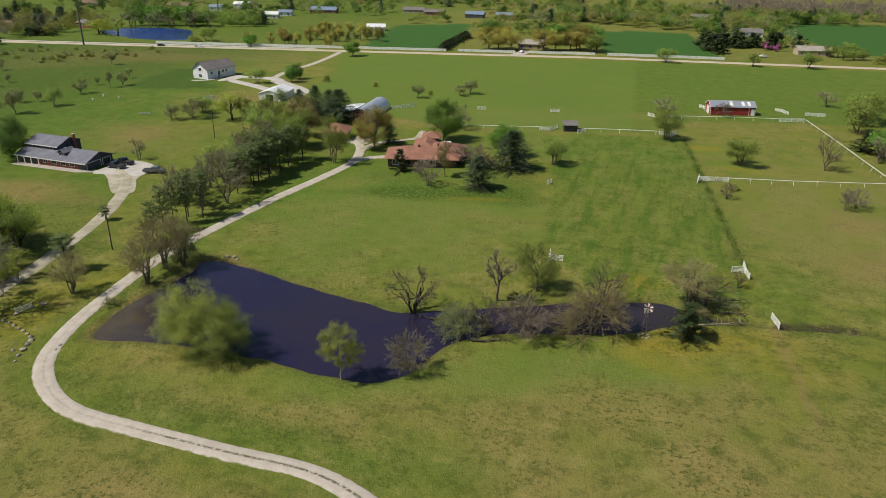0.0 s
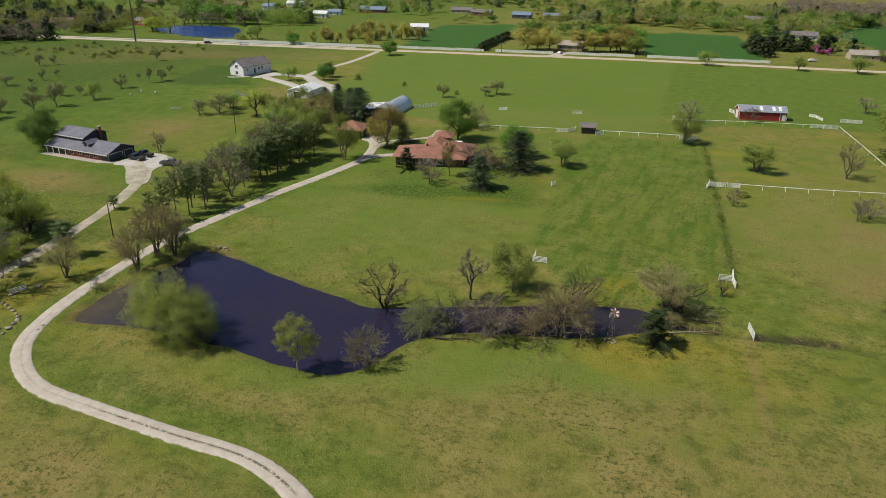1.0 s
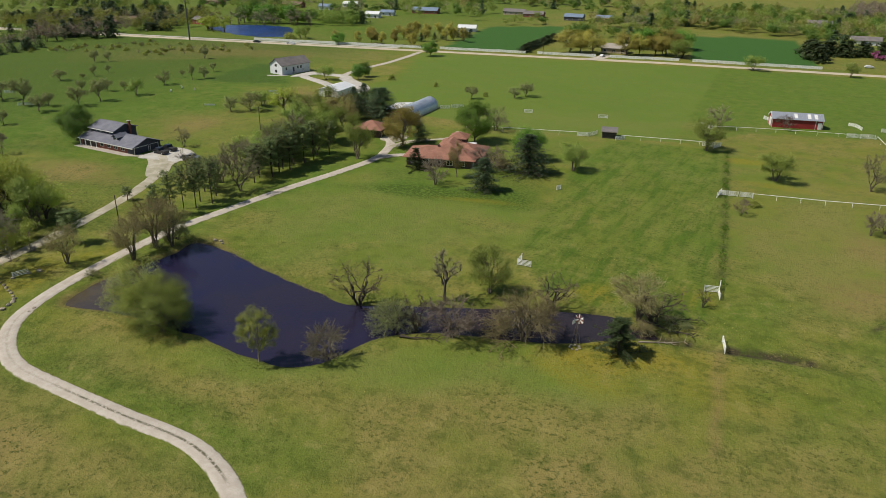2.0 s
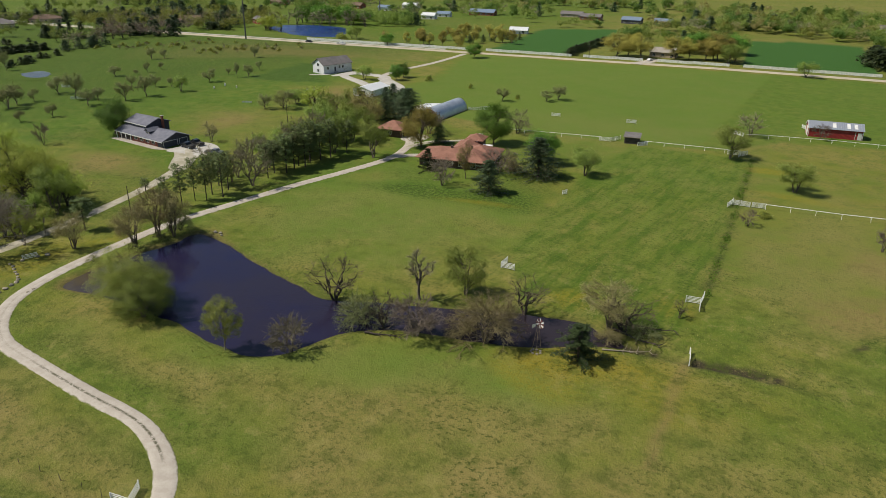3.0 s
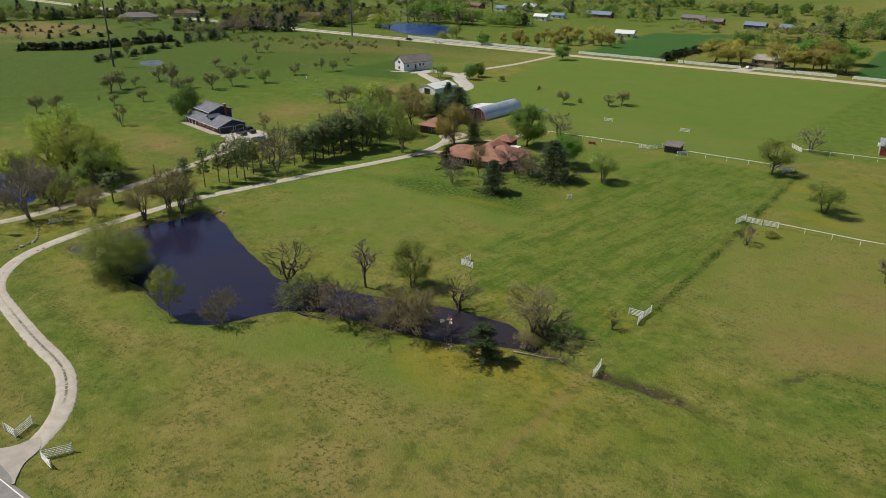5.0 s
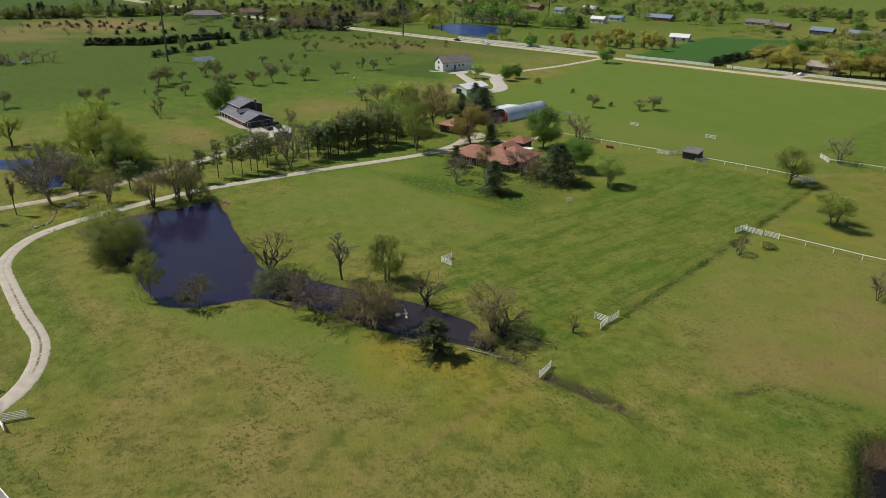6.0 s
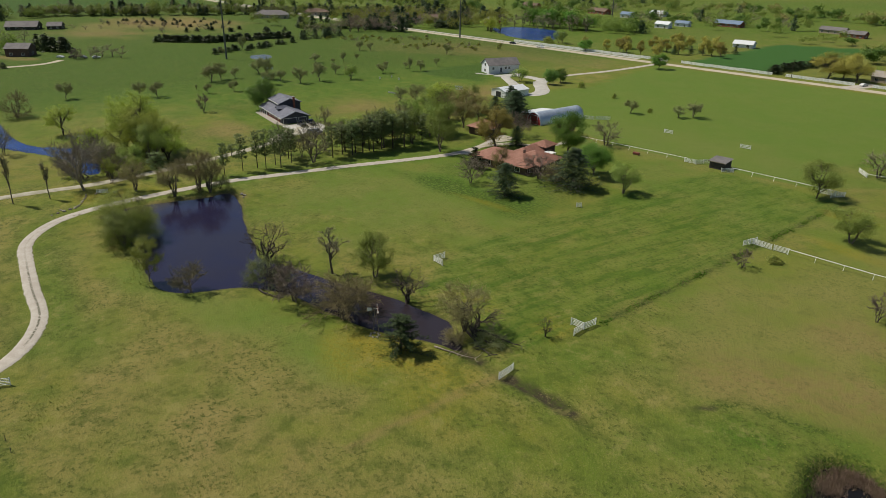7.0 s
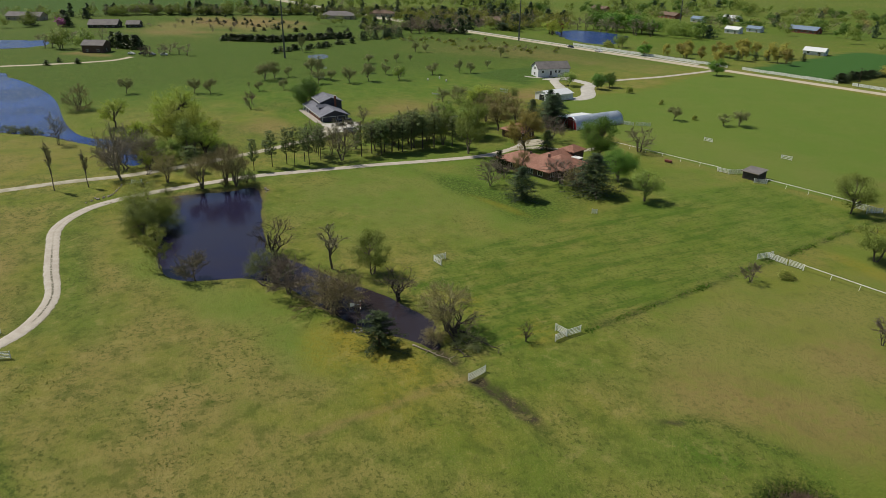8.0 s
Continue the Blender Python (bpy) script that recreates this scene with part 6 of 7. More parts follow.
plant("pine", -119.3, 120.9, 3.6, 3.2)
plant("pine", -102.6, 160.0, 11.4, 5.8)
plant("pine", -103.6, 165.8, 12.0, 7.0)
plant("pine", -102.6, 155.1, 10.6, 5.7)
plant("lime", -146.5, 98.5, 17.6, 17.0, lod=0)
plant("lime", -133.5, 98.8, 16.0, 15.0, lod=0)
plant("lime", -126.0, 103.5, 9.5, 10.5, lod=0)
plant("openleaf", -122.9, 99.1, 12.5, 10.4)
plant("bare", -136.4, 85.4, 9.4, 9.6)
plant("sapling", -109.9, 84.5, 7.3, 4.0)
plant("forked", -87.9, 96.3, 9.4, 7.4, lod=0)
plant("forked", -89.2, 103.0, 10.8, 8.6, lod=0)
plant("forked", -86.6, 105.0, 9.8, 7.4, lod=0)
plant("forked", -98.2, 88.8, 7.8, 6.4, lod=0)
plant("scrub", -88.2, 108.1, 4.0, 5.4)
plant("shade", -180.8, 152.6, 11.8, 11.6, lod=1, label="dense round deep green tree beside the brick house")
plant("orchard", -250.5, 152.7, 8.7, 7.6)
plant("orchard", -255.6, 158.6, 8.5, 6.0)
plant("orchard", -233.8, 141.2, 2.8, 1.2)
plant("orchard", -224.3, 143.6, 4.5, 3.3)
plant("orchard", -255.7, 165.7, 5.5, 3.8)
plant("orchard", -222.5, 154.5, 5.1, 3.9)
plant("orchard", -263.3, 180.1, 7.9, 6.8)
plant("orchard", -245.7, 177.7, 11.3, 6.6)
plant("orchard", -230.2, 173.5, 6.9, 5.9)
plant("orchard", -236.4, 181.7, 5.6, 4.6)
plant("orchard", -226.7, 187.5, 8.0, 5.6)
plant("orchard", -281.7, 219.0, 5.3, 5.5)
plant("orchard", -227.3, 197.6, 9.1, 6.2)
plant("orchard", -250.3, 206.6, 5.5, 3.5)
plant("orchard", -278.1, 227.9, 2.4, 2.2)
plant("orchard", -278.1, 234.3, 5.4, 2.8)
plant("orchard", -242.1, 212.8, 6.0, 4.0)
plant("orchard", -280.2, 243.8, 4.0, 2.3)
plant("orchard", -236.5, 217.0, 4.4, 3.0)
plant("orchard", -232.1, 234.8, 6.2, 5.2)
plant("orchard", -239.9, 252.5, 3.6, 2.2)
plant("orchard", -230.4, 249.6, 7.6, 2.7)
plant("orchard", -228.5, 255.0, 5.9, 4.3)
plant("orchard", -238.3, 270.9, 4.6, 2.8)
plant("orchard", -314.0, 262.4, 6.7, 4.3)
plant("orchard", -310.3, 267.9, 5.4, 3.7)
plant("orchard", -274.2, 300.7, 6.8, 4.0)
plant("orchard", -167.7, 208.3, 6.0, 5.5)
plant("orchard", -161.8, 212.7, 7.5, 7.6)
plant("orchard", -342.6, 185.7, 3.6, 2.8)
plant("orchard", -341.3, 197.8, 10.5, 4.0)
plant("openleaf", -224.3, 212.7, 7.4, 6.3)
plant("bare", -145.2, 163.8, 6.4, 4.7)
plant("twiggy", -187.1, 131.4, 7.5, 5.3)
for sx, sy, sh, sw in ((-346.5, 56.9, 3.0, 3.6), (-356, 63, 2.8, 3.0), (-345.8, 72.2, 3.2, 3.6)):
    plant("cedar", sx, sy, sh, sw, label="dark round evergreen shrub beside the dusty lane")
plant("slim", -104.4, 60.8, 15.0, 2.2)
plant("slim", -103.7, 69.1, 11.0, 2.1)
plant("spreading", -107.5, 77.6, 15.5, 11.0, lod=0, label="big half-dead tree with bare grey limbs by the creek")
plant("lime", -176.5, 80.5, 11.0, 10.0)
plant("orchard", -241.5, 89.4, 7.4, 5.5)
plant("bare", -160.0, 62.0, 10.5, 6.0)
plant("orchard", -229.7, 116.4, 6.9, 5.0)
plant("orchard", -226.8, 122.7, 6.9, 5.0)
plant("thicket", -213.5, 69.5, 11.0, 11.0, lod=1, label="broad leafless grey-brown tree on the west pond's shore")
plant("openleaf", -164.1, 221.9, 6.3, 9.7)
plant("shade", -164.1, 287.7, 7.2, 6.4)
plant("shade", -165.7, 295.7, 7.0, 6.4)
plant("shrub", -150.5, 294.8, 3.0, 2.8)
plant("orchard", -98.4, 273.0, 5.4, 4.8)
plant("orchard", -83.7, 283.3, 4.5, 4.6)
plant("orchard", -80.7, 288.2, 6.1, 5.9)
plant("leafy", -173.4, 373.1, 8.2, 9.0)
plant("leafy", -248.9, 389.9, 6.9, 9.2)
plant("openleaf", -176.9, 279.9, 7.2, 8.1)
plant("spruce", -137.4, 245.8, 5.8, 7.0)
plant("openleaf", 38.5, 421.9, 7.7, 7.3)
plant("openleaf", -6.3, 415.9, 8.1, 11.1)
plant("openleaf", 66.2, 426.6, 9.3, 10.8)
plant("shrub", -95.7, 280.6, 2.0, 1.9)
plant("shrub", -124.4, 290.1, 2.2, 1.9)
plant("pine", -106.6, 96.4, 7.6, 4.8, lod=0, label="dark green round-headed conifer beside the lane")
plant("lime", -147.5, 214.7, 10.5, 11.0)
plant("openleaf", -131.4, 218.5, 11.5, 10.5)
plant("openleaf", -142.5, 216.0, 8.4, 8.0)

# ---- the far side of the country road ----


def far_house(x, y, turn, l, w, h, wall, roof, label, hipped=False, name="house", category="house"):
    ob = thing(name, x, y, turn, label, category, "distant houses")
    rise = w * 0.24
    walls(ob, -l / 2, l / 2, -w / 2, w / 2, h, wall, 0 if hipped else rise, "x")
    (hip if hipped else gable)(ob, -l / 2, l / 2, -w / 2, w / 2, h + 0.02, rise, 0.5, roof)
    n = max(2, int(l / 4.5))
    for i in range(n):
        for side, t in ((-1, 0), (1, 180)):
            window_on(ob, -l / 2 + l * (i + 0.5) / n, side * (w / 2 + 0.02), 0.9, 1.5, 1.2, t)
    part("door", box(l / 2 - 3.2, l / 2 - 2.2, -w / 2 - 0.06, -w / 2 + 0.02, 0, 2.05), DARK_WOOD, ob)
    window_on(ob, l / 2 + 0.02, 0, 0.9, 1.5, 1.2, 90)
    return ob


far_house(-87, 444, 10, 15, 9, 3.0, TAN_WALL, PALE_ROOF, "tan house with wide pale roof behind the gateway")
far_house(-214, 503, 20, 13, 8, 2.6, WHITE_WALL, WHITE_METAL, "white house with pale metal roof at the field's edge")
far_house(-333, 558, 15, 12, 8, 3.4, WHITE_WALL, WHITE_METAL, "white metal farm building beyond the pond", name="farm_building", category="barn")
far_house(-420, 606, 15, 12, 8, 3.4, WHITE_WALL, BLUE_METAL, "white farm building with pale blue roof", name="farm_building", category="barn")
far_house(-417, 440, -10, 14, 9, 3.4, RED_WALL, GREY_ROOF, "small red barn with white doors among trees", name="barn", category="barn")
far_house(-465, 612, 5, 22, 10, 3.2, BRICK, BROWN_ROOF, "long red brick house among trees")
far_house(-316, 622, 12, 24, 10, 3.0, BRICK, BLUE_METAL, "brick house with blue-grey roof")
far_house(-174, 630, 5, 16, 9, 3.2, NAVY_WALL, BLUE_METAL, "low shed with bright blue metal roof", name="shed", category="shed")
far_house(-148, 632, 5, 14, 8, 3.2, NAVY_WALL, BLUE_METAL, "low shed with bright blue metal roof", name="shed", category="shed")
far_house(-215, 640, 8, 18, 9, 3.0, BRICK, GREY_ROOF, "brick house with grey roof among trees")
far_house(-240, 655, 8, 20, 9, 3.0, TAN_WALL, GREY_ROOF, "tan house with grey roof among trees")
far_house(76, 488, 12, 19, 9, 3.0, TAN_WALL, PALE_ROOF, "long tan house with pale shingle roof by the road")
far_house(46, 580, 8, 18, 9, 3.0, WHITE_WALL, GREY_ROOF, "pale house with grey roof among cedars")
far_house(14, 690, 8, 18, 9, 3.0, WHITE_WALL, GREY_ROOF, "pale house with grey roof among trees")
far_house(-394, 84, 62, 13, 10, 4.6, DARK_BRICK, GREY_ROOF, "brown brick house with grey roof beside parked cars")
far_house(-548, 97, 70, 22, 14, 2.6, DARK_WOOD, GREY_ROOF, "long low dark ranch house with a wide grey roof")
far_house(-540, 118, 70, 10, 10, 2.6, DARK_WOOD, GREY_ROOF, "dark garage beside the ranch house")
far_house(-548, 292, 62, 30, 14, 3.2, TAN_WALL, GREY_ROOF, "large house with grey hip roofs", True)
far_house(-560, 340, 62, 24, 12, 3.0, TAN_WALL, BROWN_ROOF, "tan house with brown hip roof", True)
far_house(-545, 395, 55, 22, 11, 3.0, TAN_WALL, GREY_ROOF, "tan house with grey hip roof", True)
far_house(-452, 330, 50, 16, 8, 3.0, BRICK, RED_ROOF, "small house with rust-red roof behind the hedge")
far_house(-470, 408, 40, 22, 11, 3.0, TAN_WALL, BROWN_ROOF, "brown-roofed house near the road")
far_house(-628, 40, 60, 30, 12, 3.6, TAN_WALL, GREY_ROOF, "grey-roofed farm building on the horizon", name="farm_building", category="barn")
far_house(-420, 650, 10, 16, 9, 3.0, WHITE_WALL, WHITE_METAL, "white farm building among trees", name="farm_building", category="barn")
far_house(-560, 600, 10, 20, 9, 3.0, BRICK, BROWN_ROOF, "red brick house among trees")
far_house(-335, 585, 15, 12, 7, 3.0, WHITE_WALL, BLUE_METAL, "white shed with blue roof", name="shed", category="shed")
far_house(75, 252, 10, 14, 8, 2.6, NAVY_WALL, BLUE_METAL, "low shed with blue-grey metal roof", name="shed", category="shed")
for vx, vy, vt, vc, vl in ((-372, 102, 40, CAR_WHITE, "white car parked in the yard"), (-368, 108, 70, CAR_BLACK, "dark car parked in the yard"), (-364, 113, 30, CAR_GREY, "grey car parked in the yard"), (-360, 119, 80, CAR_WHITE, "white car parked in the yard")):
    vehicle(vx, vy, vt, vc, vl)

# trees in rows along the road and round the far houses
far_rng = np.random.default_rng(5)


def row(kind, x0, y0, x1, y1, n, h, w, group="", jitter=2.0, lod=None):
    if lod is None:
        lod = 3 if y0 > 470 or x0 < -320 else 2
    for i in range(n):
        f = (i + 0.5) / n
        plant(kind, x0 + (x1 - x0) * f + far_rng.normal() * jitter, y0 + (y1 - y0) * f + far_rng.normal() * jitter, h * far_rng.uniform(0.85, 1.15), w * far_rng.uniform(0.85, 1.15), lod, group)


row("gold", -256, 399, -196, 406, 8, 8.5, 6.2, "golden roadside trees", 3)
row("gold", -250, 425, -190, 445, 9, 9.5, 7, "golden roadside trees", 5)
row("gold", -240, 458, -205, 470, 6, 9.5, 7, "golden roadside trees", 5)
row("spruce", -212, 428, -196, 470, 5, 5, 5)
row("gold", -112, 428, -97, 432, 3, 14, 15, "golden gateway trees", 2, 1)
row("gold", -76, 436, -54, 446, 5, 14.5, 14, "brown gateway trees", 3, 1)
row("leafy", -80, 470, -50, 480, 4, 12, 14)
row("openleaf", -52, 436, -42, 440, 3, 10, 10)
row("cedar", -134, 413, -141, 490, 15, 4.5, 6.5, "dark hedge between the fields", 1)
row("cedar", 14, 512, 24, 466, 12, 9, 9, "dark cedar shelter belt", 3)
row("cedar", 24, 500, 66, 522, 16, 9, 9, "dark cedar shelter belt", 4)
row("redbud", 44, 494, 62, 500, 2, 5, 5)
row("openleaf", 86, 480, 100, 492, 4, 8, 9, lod=2)
row("openleaf", 88, 470, 104, 478, 3, 6.5, 7, lod=2)
row("shrub", 108, 462, 116, 470, 4, 5, 7)
row("cedar", -421, 166, -398, 197, 30, 4.4, 5.6, "dark hedgerow of cedars", 1.4)
row("cedar", -398, 197, -402, 250, 34, 4.4, 5.6, "dark hedgerow of cedars", 1.4)
row("cedar", -343, 180, -368, 240, 14, 3.6, 4.6, "spaced cedar bushes", 2.5)
row("spruce", -384, 252, -392, 285, 7, 6.5, 6.5)
row("bare", -400, 262, -420, 330, 9, 10, 11)
row("openleaf", -430, 270, -440, 340, 6, 9, 10)
row("redbud", -560, 62, -556, 66, 1, 7, 9)
row("cedar", -410, 96, -396, 108, 5, 8, 8)
row("twiggy", -368, 104, -356, 118, 4, 6, 7)
row("bare", -372, 118, -352, 134, 4, 7, 8)
row("cedar", -412, 92, -400, 106, 4, 9, 8)
row("openleaf", -420, 64, -404, 80, 4, 13, 11)
row("bare", -434, 54, -424, 62, 2, 9, 9)
row("lime", -386, 414, -362, 402, 5, 12, 11)
row("openleaf", -294, 404, -282, 400, 2, 8, 7, jitter=1)
row("shrub", -298, 400, -290, 398, 2, 3.5, 6, jitter=1)
row("bare", -405, 440, -330, 470, 9, 12, 12)
row("leafy", -400, 458, -340, 480, 8, 14, 15)
row("cedar", -400, 392, -420, 384, 5, 6, 8)
row("twiggy", -335, 296, -285, 335, 20, 2.2, 2.6, "scattered bushes in rough grass", 13, 3)
row("shrub", -335, 296, -285, 335, 26, 1.7, 2.6, "scattered bushes in rough grass", 13, 3)
row("twiggy", -375, 275, -345, 325, 16, 2.2, 2.6, "scattered bushes in rough grass", 13, 3)
row("shrub", -375, 275, -345, 325, 22, 1.7, 2.6, "scattered bushes in rough grass", 13, 3)
row("twiggy", -560, 145, -480, 215, 34, 3.0, 4.0, "scattered bushes on the rise", 20, 3)
row("cedar", -580, 170, -490, 235, 40, 2.2, 2.8, "scattered young cedars on the rise", 16, 3)
row("cedar", -480, 205, -440, 260, 10, 3.2, 4, "scattered young cedars on the rise", 9, 3)
row("bare", -455, 90, -440, 60, 5, 9, 8)
row("leafy", 62, 240, 75, 262, 3, 9, 10)
row("openleaf", 62, 284, 84, 304, 4, 11, 11)
row("scrub", -188, 46, -178, 56, 5, 3.0, 5, jitter=1.5)
row("lime", -152, 96, -130, 104, 2, 12, 11, jitter=3, lod=1)
row("lime", -160, 82, -138, 88, 2, 10, 9, jitter=3, lod=1)
row("openleaf", -134, 88, -120, 92, 2, 9, 9, jitter=2, lod=1)
row("bare", -140, 74, -118, 86, 3, 8, 8, jitter=3, lod=1)
row("scrub", -140, 84, -116, 98, 4, 3.0, 6, jitter=3, lod=1)
row("bare", -111, 128, -107, 176, 6, 9.5, 7, jitter=2, lod=1)
row("openleaf", -114, 150, -110, 196, 6, 10, 9, jitter=2, lod=1)
row("pine", -107, 146, -106, 182, 3, 10, 5.5, jitter=1.2, lod=1)
row("scrub", -88.5, 84, -88, 106, 3, 1.6, 3.5, jitter=0.6, lod=1)
row("bare", -128, 76, -116, 82, 3, 10, 9)
row("sapling", -122, 84, -112, 92, 3, 6, 5)


def woods(name, label, material, spots, kind, bark):
    """Far woodland as one mass of many separate small crowns."""
    vs, fs, n = [], [], 0
    bases = []
    for v in range(4):
        trunk, crown = proto(kind, v, 3)
        co = np.empty(len(crown.vertices) * 3)
        crown.vertices.foreach_get("co", co)
        bases.append((co.reshape(-1, 3), [tuple(p.vertices) for p in crown.polygons]))
    h0, w0 = (CONES[kind][0], CONES[kind][1]) if kind in CONES else (KINDS[kind][0], KINDS[kind][1])
    for x, y, h, w in spots:
        co, faces = bases[int(far_rng.integers(0, 4))]
        a = far_rng.uniform(0, 6.28)
        c, s = math.cos(a), math.sin(a)
        p = np.stack([(co[:, 0] * c - co[:, 1] * s) * w / w0 + x, (co[:, 0] * s + co[:, 1] * c) * w / w0 + y, co[:, 2] * h / h0 + float(fall(x, y))], 1)
        vs.append(p)
        fs.extend([tuple(i + n for i in f) for f in faces])
        n += len(p)
    mesh = soup(name, np.concatenate(vs), fs)
    return tagged(link(name, mesh, material), label, "woods", kind="stuff")


CLEAR = [np.array(q, float) for q in ([(-184, 404), (-216, 545), (-158, 590), (-132, 413)], [(-43, 430), (-66, 566), (6, 584), (26, 446)], [(95, 690), (66, 600), (96, 490), (330, 500), (330, 740)],
                                      [(-395, 396), (-395, 462), (-305, 462), (-305, 396)], [(-270, 405), (-300, 540), (-230, 560), (-214, 440)], [(-600, 170), (-600, 250), (-540, 260), (-440, 200), (-400, 140), (-470, 100)])]
HOMES = [(o.location.x, o.location.y) for o in bpy.data.objects if o.get("group") == "distant houses"]


def scatter(n, x0, x1, y0, y1, seed, thin=0.0):
    rng = np.random.default_rng(seed)
    x, y = rng.uniform(x0, x1, n), rng.uniform(y0, y1, n)
    keep = (y > highway_y(x) + 24) | (x < -440)
    keep &= np.abs(y - highway_y(x)) > 20
    clump = np.sin(x * 0.031 + 1.3 * np.sin(y * 0.017)) + np.sin(y * 0.043 + 1.1 * np.sin(x * 0.023))
    keep &= clump > thin
    # open lawns round the houses behind the pond and the western farms, closed woods behind the two green fields
    open_land = (x > -440) & (x < -135) & (y < 760)
    keep &= rng.uniform(0, 1, n) < np.where(open_land, 0.34, np.where(x < -440, 0.55, 0.9))
    for poly in CLEAR:
        keep &= outline_distance(x, y, poly) > 3
    for hx, hy in HOMES:
        away = np.hypot(x - hx, y - hy)
        toward = ((x - hx) * (40 - hx) + (y - hy) * (20 - hy)) / (math.hypot(40 - hx, 20 - hy) * (away + 1))
        keep &= (away > 11) & ~((away < 40) & (toward > 0.75))
    return [(a, b, h, w) for a, b, h, w in zip(x[keep], y[keep], rng.uniform(7, 13, n), rng.uniform(8, 14, n))]


woods("woodland", "distant grey-brown leafless woods", TWIG_GREY, scatter(240, -560, 190, 540, 800, 1, -0.6), "bare", BARK)
woods("woodland", "distant soft green spring woods", LEAF_PALE, scatter(560, -640, 190, 490, 800, 2, -0.7), "openleaf", BARK)
woods("woodland", "distant fresh green woods", LEAF_DEEP, scatter(260, -640, 190, 490, 800, 3, -0.4), "leafy", BARK)
woods("woodland", "distant yellow-green spring woods", LEAF_PALE, scatter(150, -640, 190, 490, 800, 9, -0.8), "lime", BARK)
woods("woodland", "distant rusty budding woods", LEAF_RUST, scatter(140, -520, 190, 500, 800, 4, -0.1), "rust", BARK)
woods("woodland", "distant dark evergreen woods", NEEDLE, scatter(150, -620, 190, 490, 800, 5, 0.0), "cedar", BARK)
for kind, skin, text, n, seed in (("openleaf", LEAF_PALE, "soft green spring woods behind the green fields", 250, 41), ("leafy", LEAF_DEEP, "deep green woods behind the green fields", 90, 42),
                                  ("bare", TWIG_BUD, "brown budding woods behind the green fields", 150, 43), ("lime", LEAF_OLIVE, "olive budding woods behind the green fields", 60, 44)):
    woods("woodland", text, skin, scatter(n * 7 // 10, -125, 190, 592, 740, seed, -3.0), kind, BARK)
woods("woodland", "grey-brown tree belt on the horizon", TWIG_RED, [(x, 735 + 0.14 * (x - 40) + r, h, 13) for x, r, h in zip(far_rng.uniform(36, 200, 230), far_rng.uniform(0, 120, 230), far_rng.uniform(11, 15, 230))], "bare", BARK)
for kind, skin, text, n in (("openleaf", LEAF_PALE, "soft green shelter belt on the western horizon", 150), ("bare", TWIG_GREY, "grey leafless shelter belt on the western horizon", 90),
                            ("cedar", NEEDLE, "dark evergreen shelter belt on the western horizon", 50)):
    woods("woodland", text, skin, [(-584 - r - 0.36 * (266 - y), y, h, 8) for y, r, h in zip(far_rng.uniform(105, 400, n), far_rng.uniform(0, 16, n), far_rng.uniform(7, 11, n))], kind, BARK)
    woods("woodland", text, skin, [(-630 - r, y, h, 8) for y, r, h in zip(far_rng.uniform(-60, 520, n // 2), far_rng.uniform(0, 40, n // 2), far_rng.uniform(8, 13, n // 2))], kind, BARK)
woods("woodland", "western houses' leafy trees", LEAF_PALE, scatter(240, -620, -430, 20, 520, 6, 0.5), "openleaf", BARK)
woods("woodland", "western houses' dark evergreens", NEEDLE, scatter(150, -620, -430, 20, 520, 7, 0.6), "cedar", BARK)


def grove(n, cx, cy, rx, ry, seed):
    rng = np.random.default_rng(seed)
    a, r = rng.uniform(0, 6.28, n), np.sqrt(rng.uniform(0, 1, n))
    return [(cx + rx * q * math.cos(p), cy + ry * q * math.sin(p), h, w) for p, q, h, w in zip(a, r, rng.uniform(8, 13, n), rng.uniform(8, 12, n)) if abs(cy + ry * q * math.sin(p) - highway_y(cx + rx * q * math.cos(p))) > 9]


woods("woodland", "dark evergreen grove at the road's bend", NEEDLE, grove(34, -478, 420, 60, 60, 21), "cedar", BARK)
woods("woodland", "brown leafless grove at the road's bend", TWIG_GREY, grove(70, -470, 400, 62, 55, 22), "bare", BARK)
woods("woodland", "olive budding grove at the road's bend", LEAF_OLIVE, grove(80, -470, 400, 76, 80, 23), "openleaf", BARK)
woods("woodland", "dark evergreen grove beside the road", NEEDLE, grove(14, -418, 342, 22, 24, 31), "cedar", BARK)
woods("woodland", "mauve-brown leafless grove beside the road", TWIG_RED, grove(34, -424, 335, 26, 34, 32), "bare", BARK)
woods("woodland", "dark evergreen grove behind the hedgerow", NEEDLE, grove(7, -436, 300, 22, 44, 24), "cedar", BARK)
woods("woodland", "leafy grove behind the blue pond", LEAF_PALE, grove(60, -360, 500, 60, 26, 25), "openleaf", BARK)
pool("water", WEST_POND, -0.4, BLUE_WATER, "large blue pond beyond the west lane")
pool("water", PUDDLE, -0.12, PALE_WATER, "small pale blue puddle in the pasture")
plant("cedar", -69.2, 177.6, 6.5, 4.6, lod=1)
plant("thicket", -47.0, 188.0, 4.4, 5.0, lod=1, label="dense brown leafless shrubbery beside the farmhouse")
plant("thicket", -49.0, 190.0, 5.0, 6.5, lod=1, label="dense brown leafless shrubbery beside the farmhouse")
plant("scrub", -52.0, 195.5, 3.2, 6.0, lod=1)
plant("twiggy", -62.5, 175.5, 4.5, 5.0, lod=1)


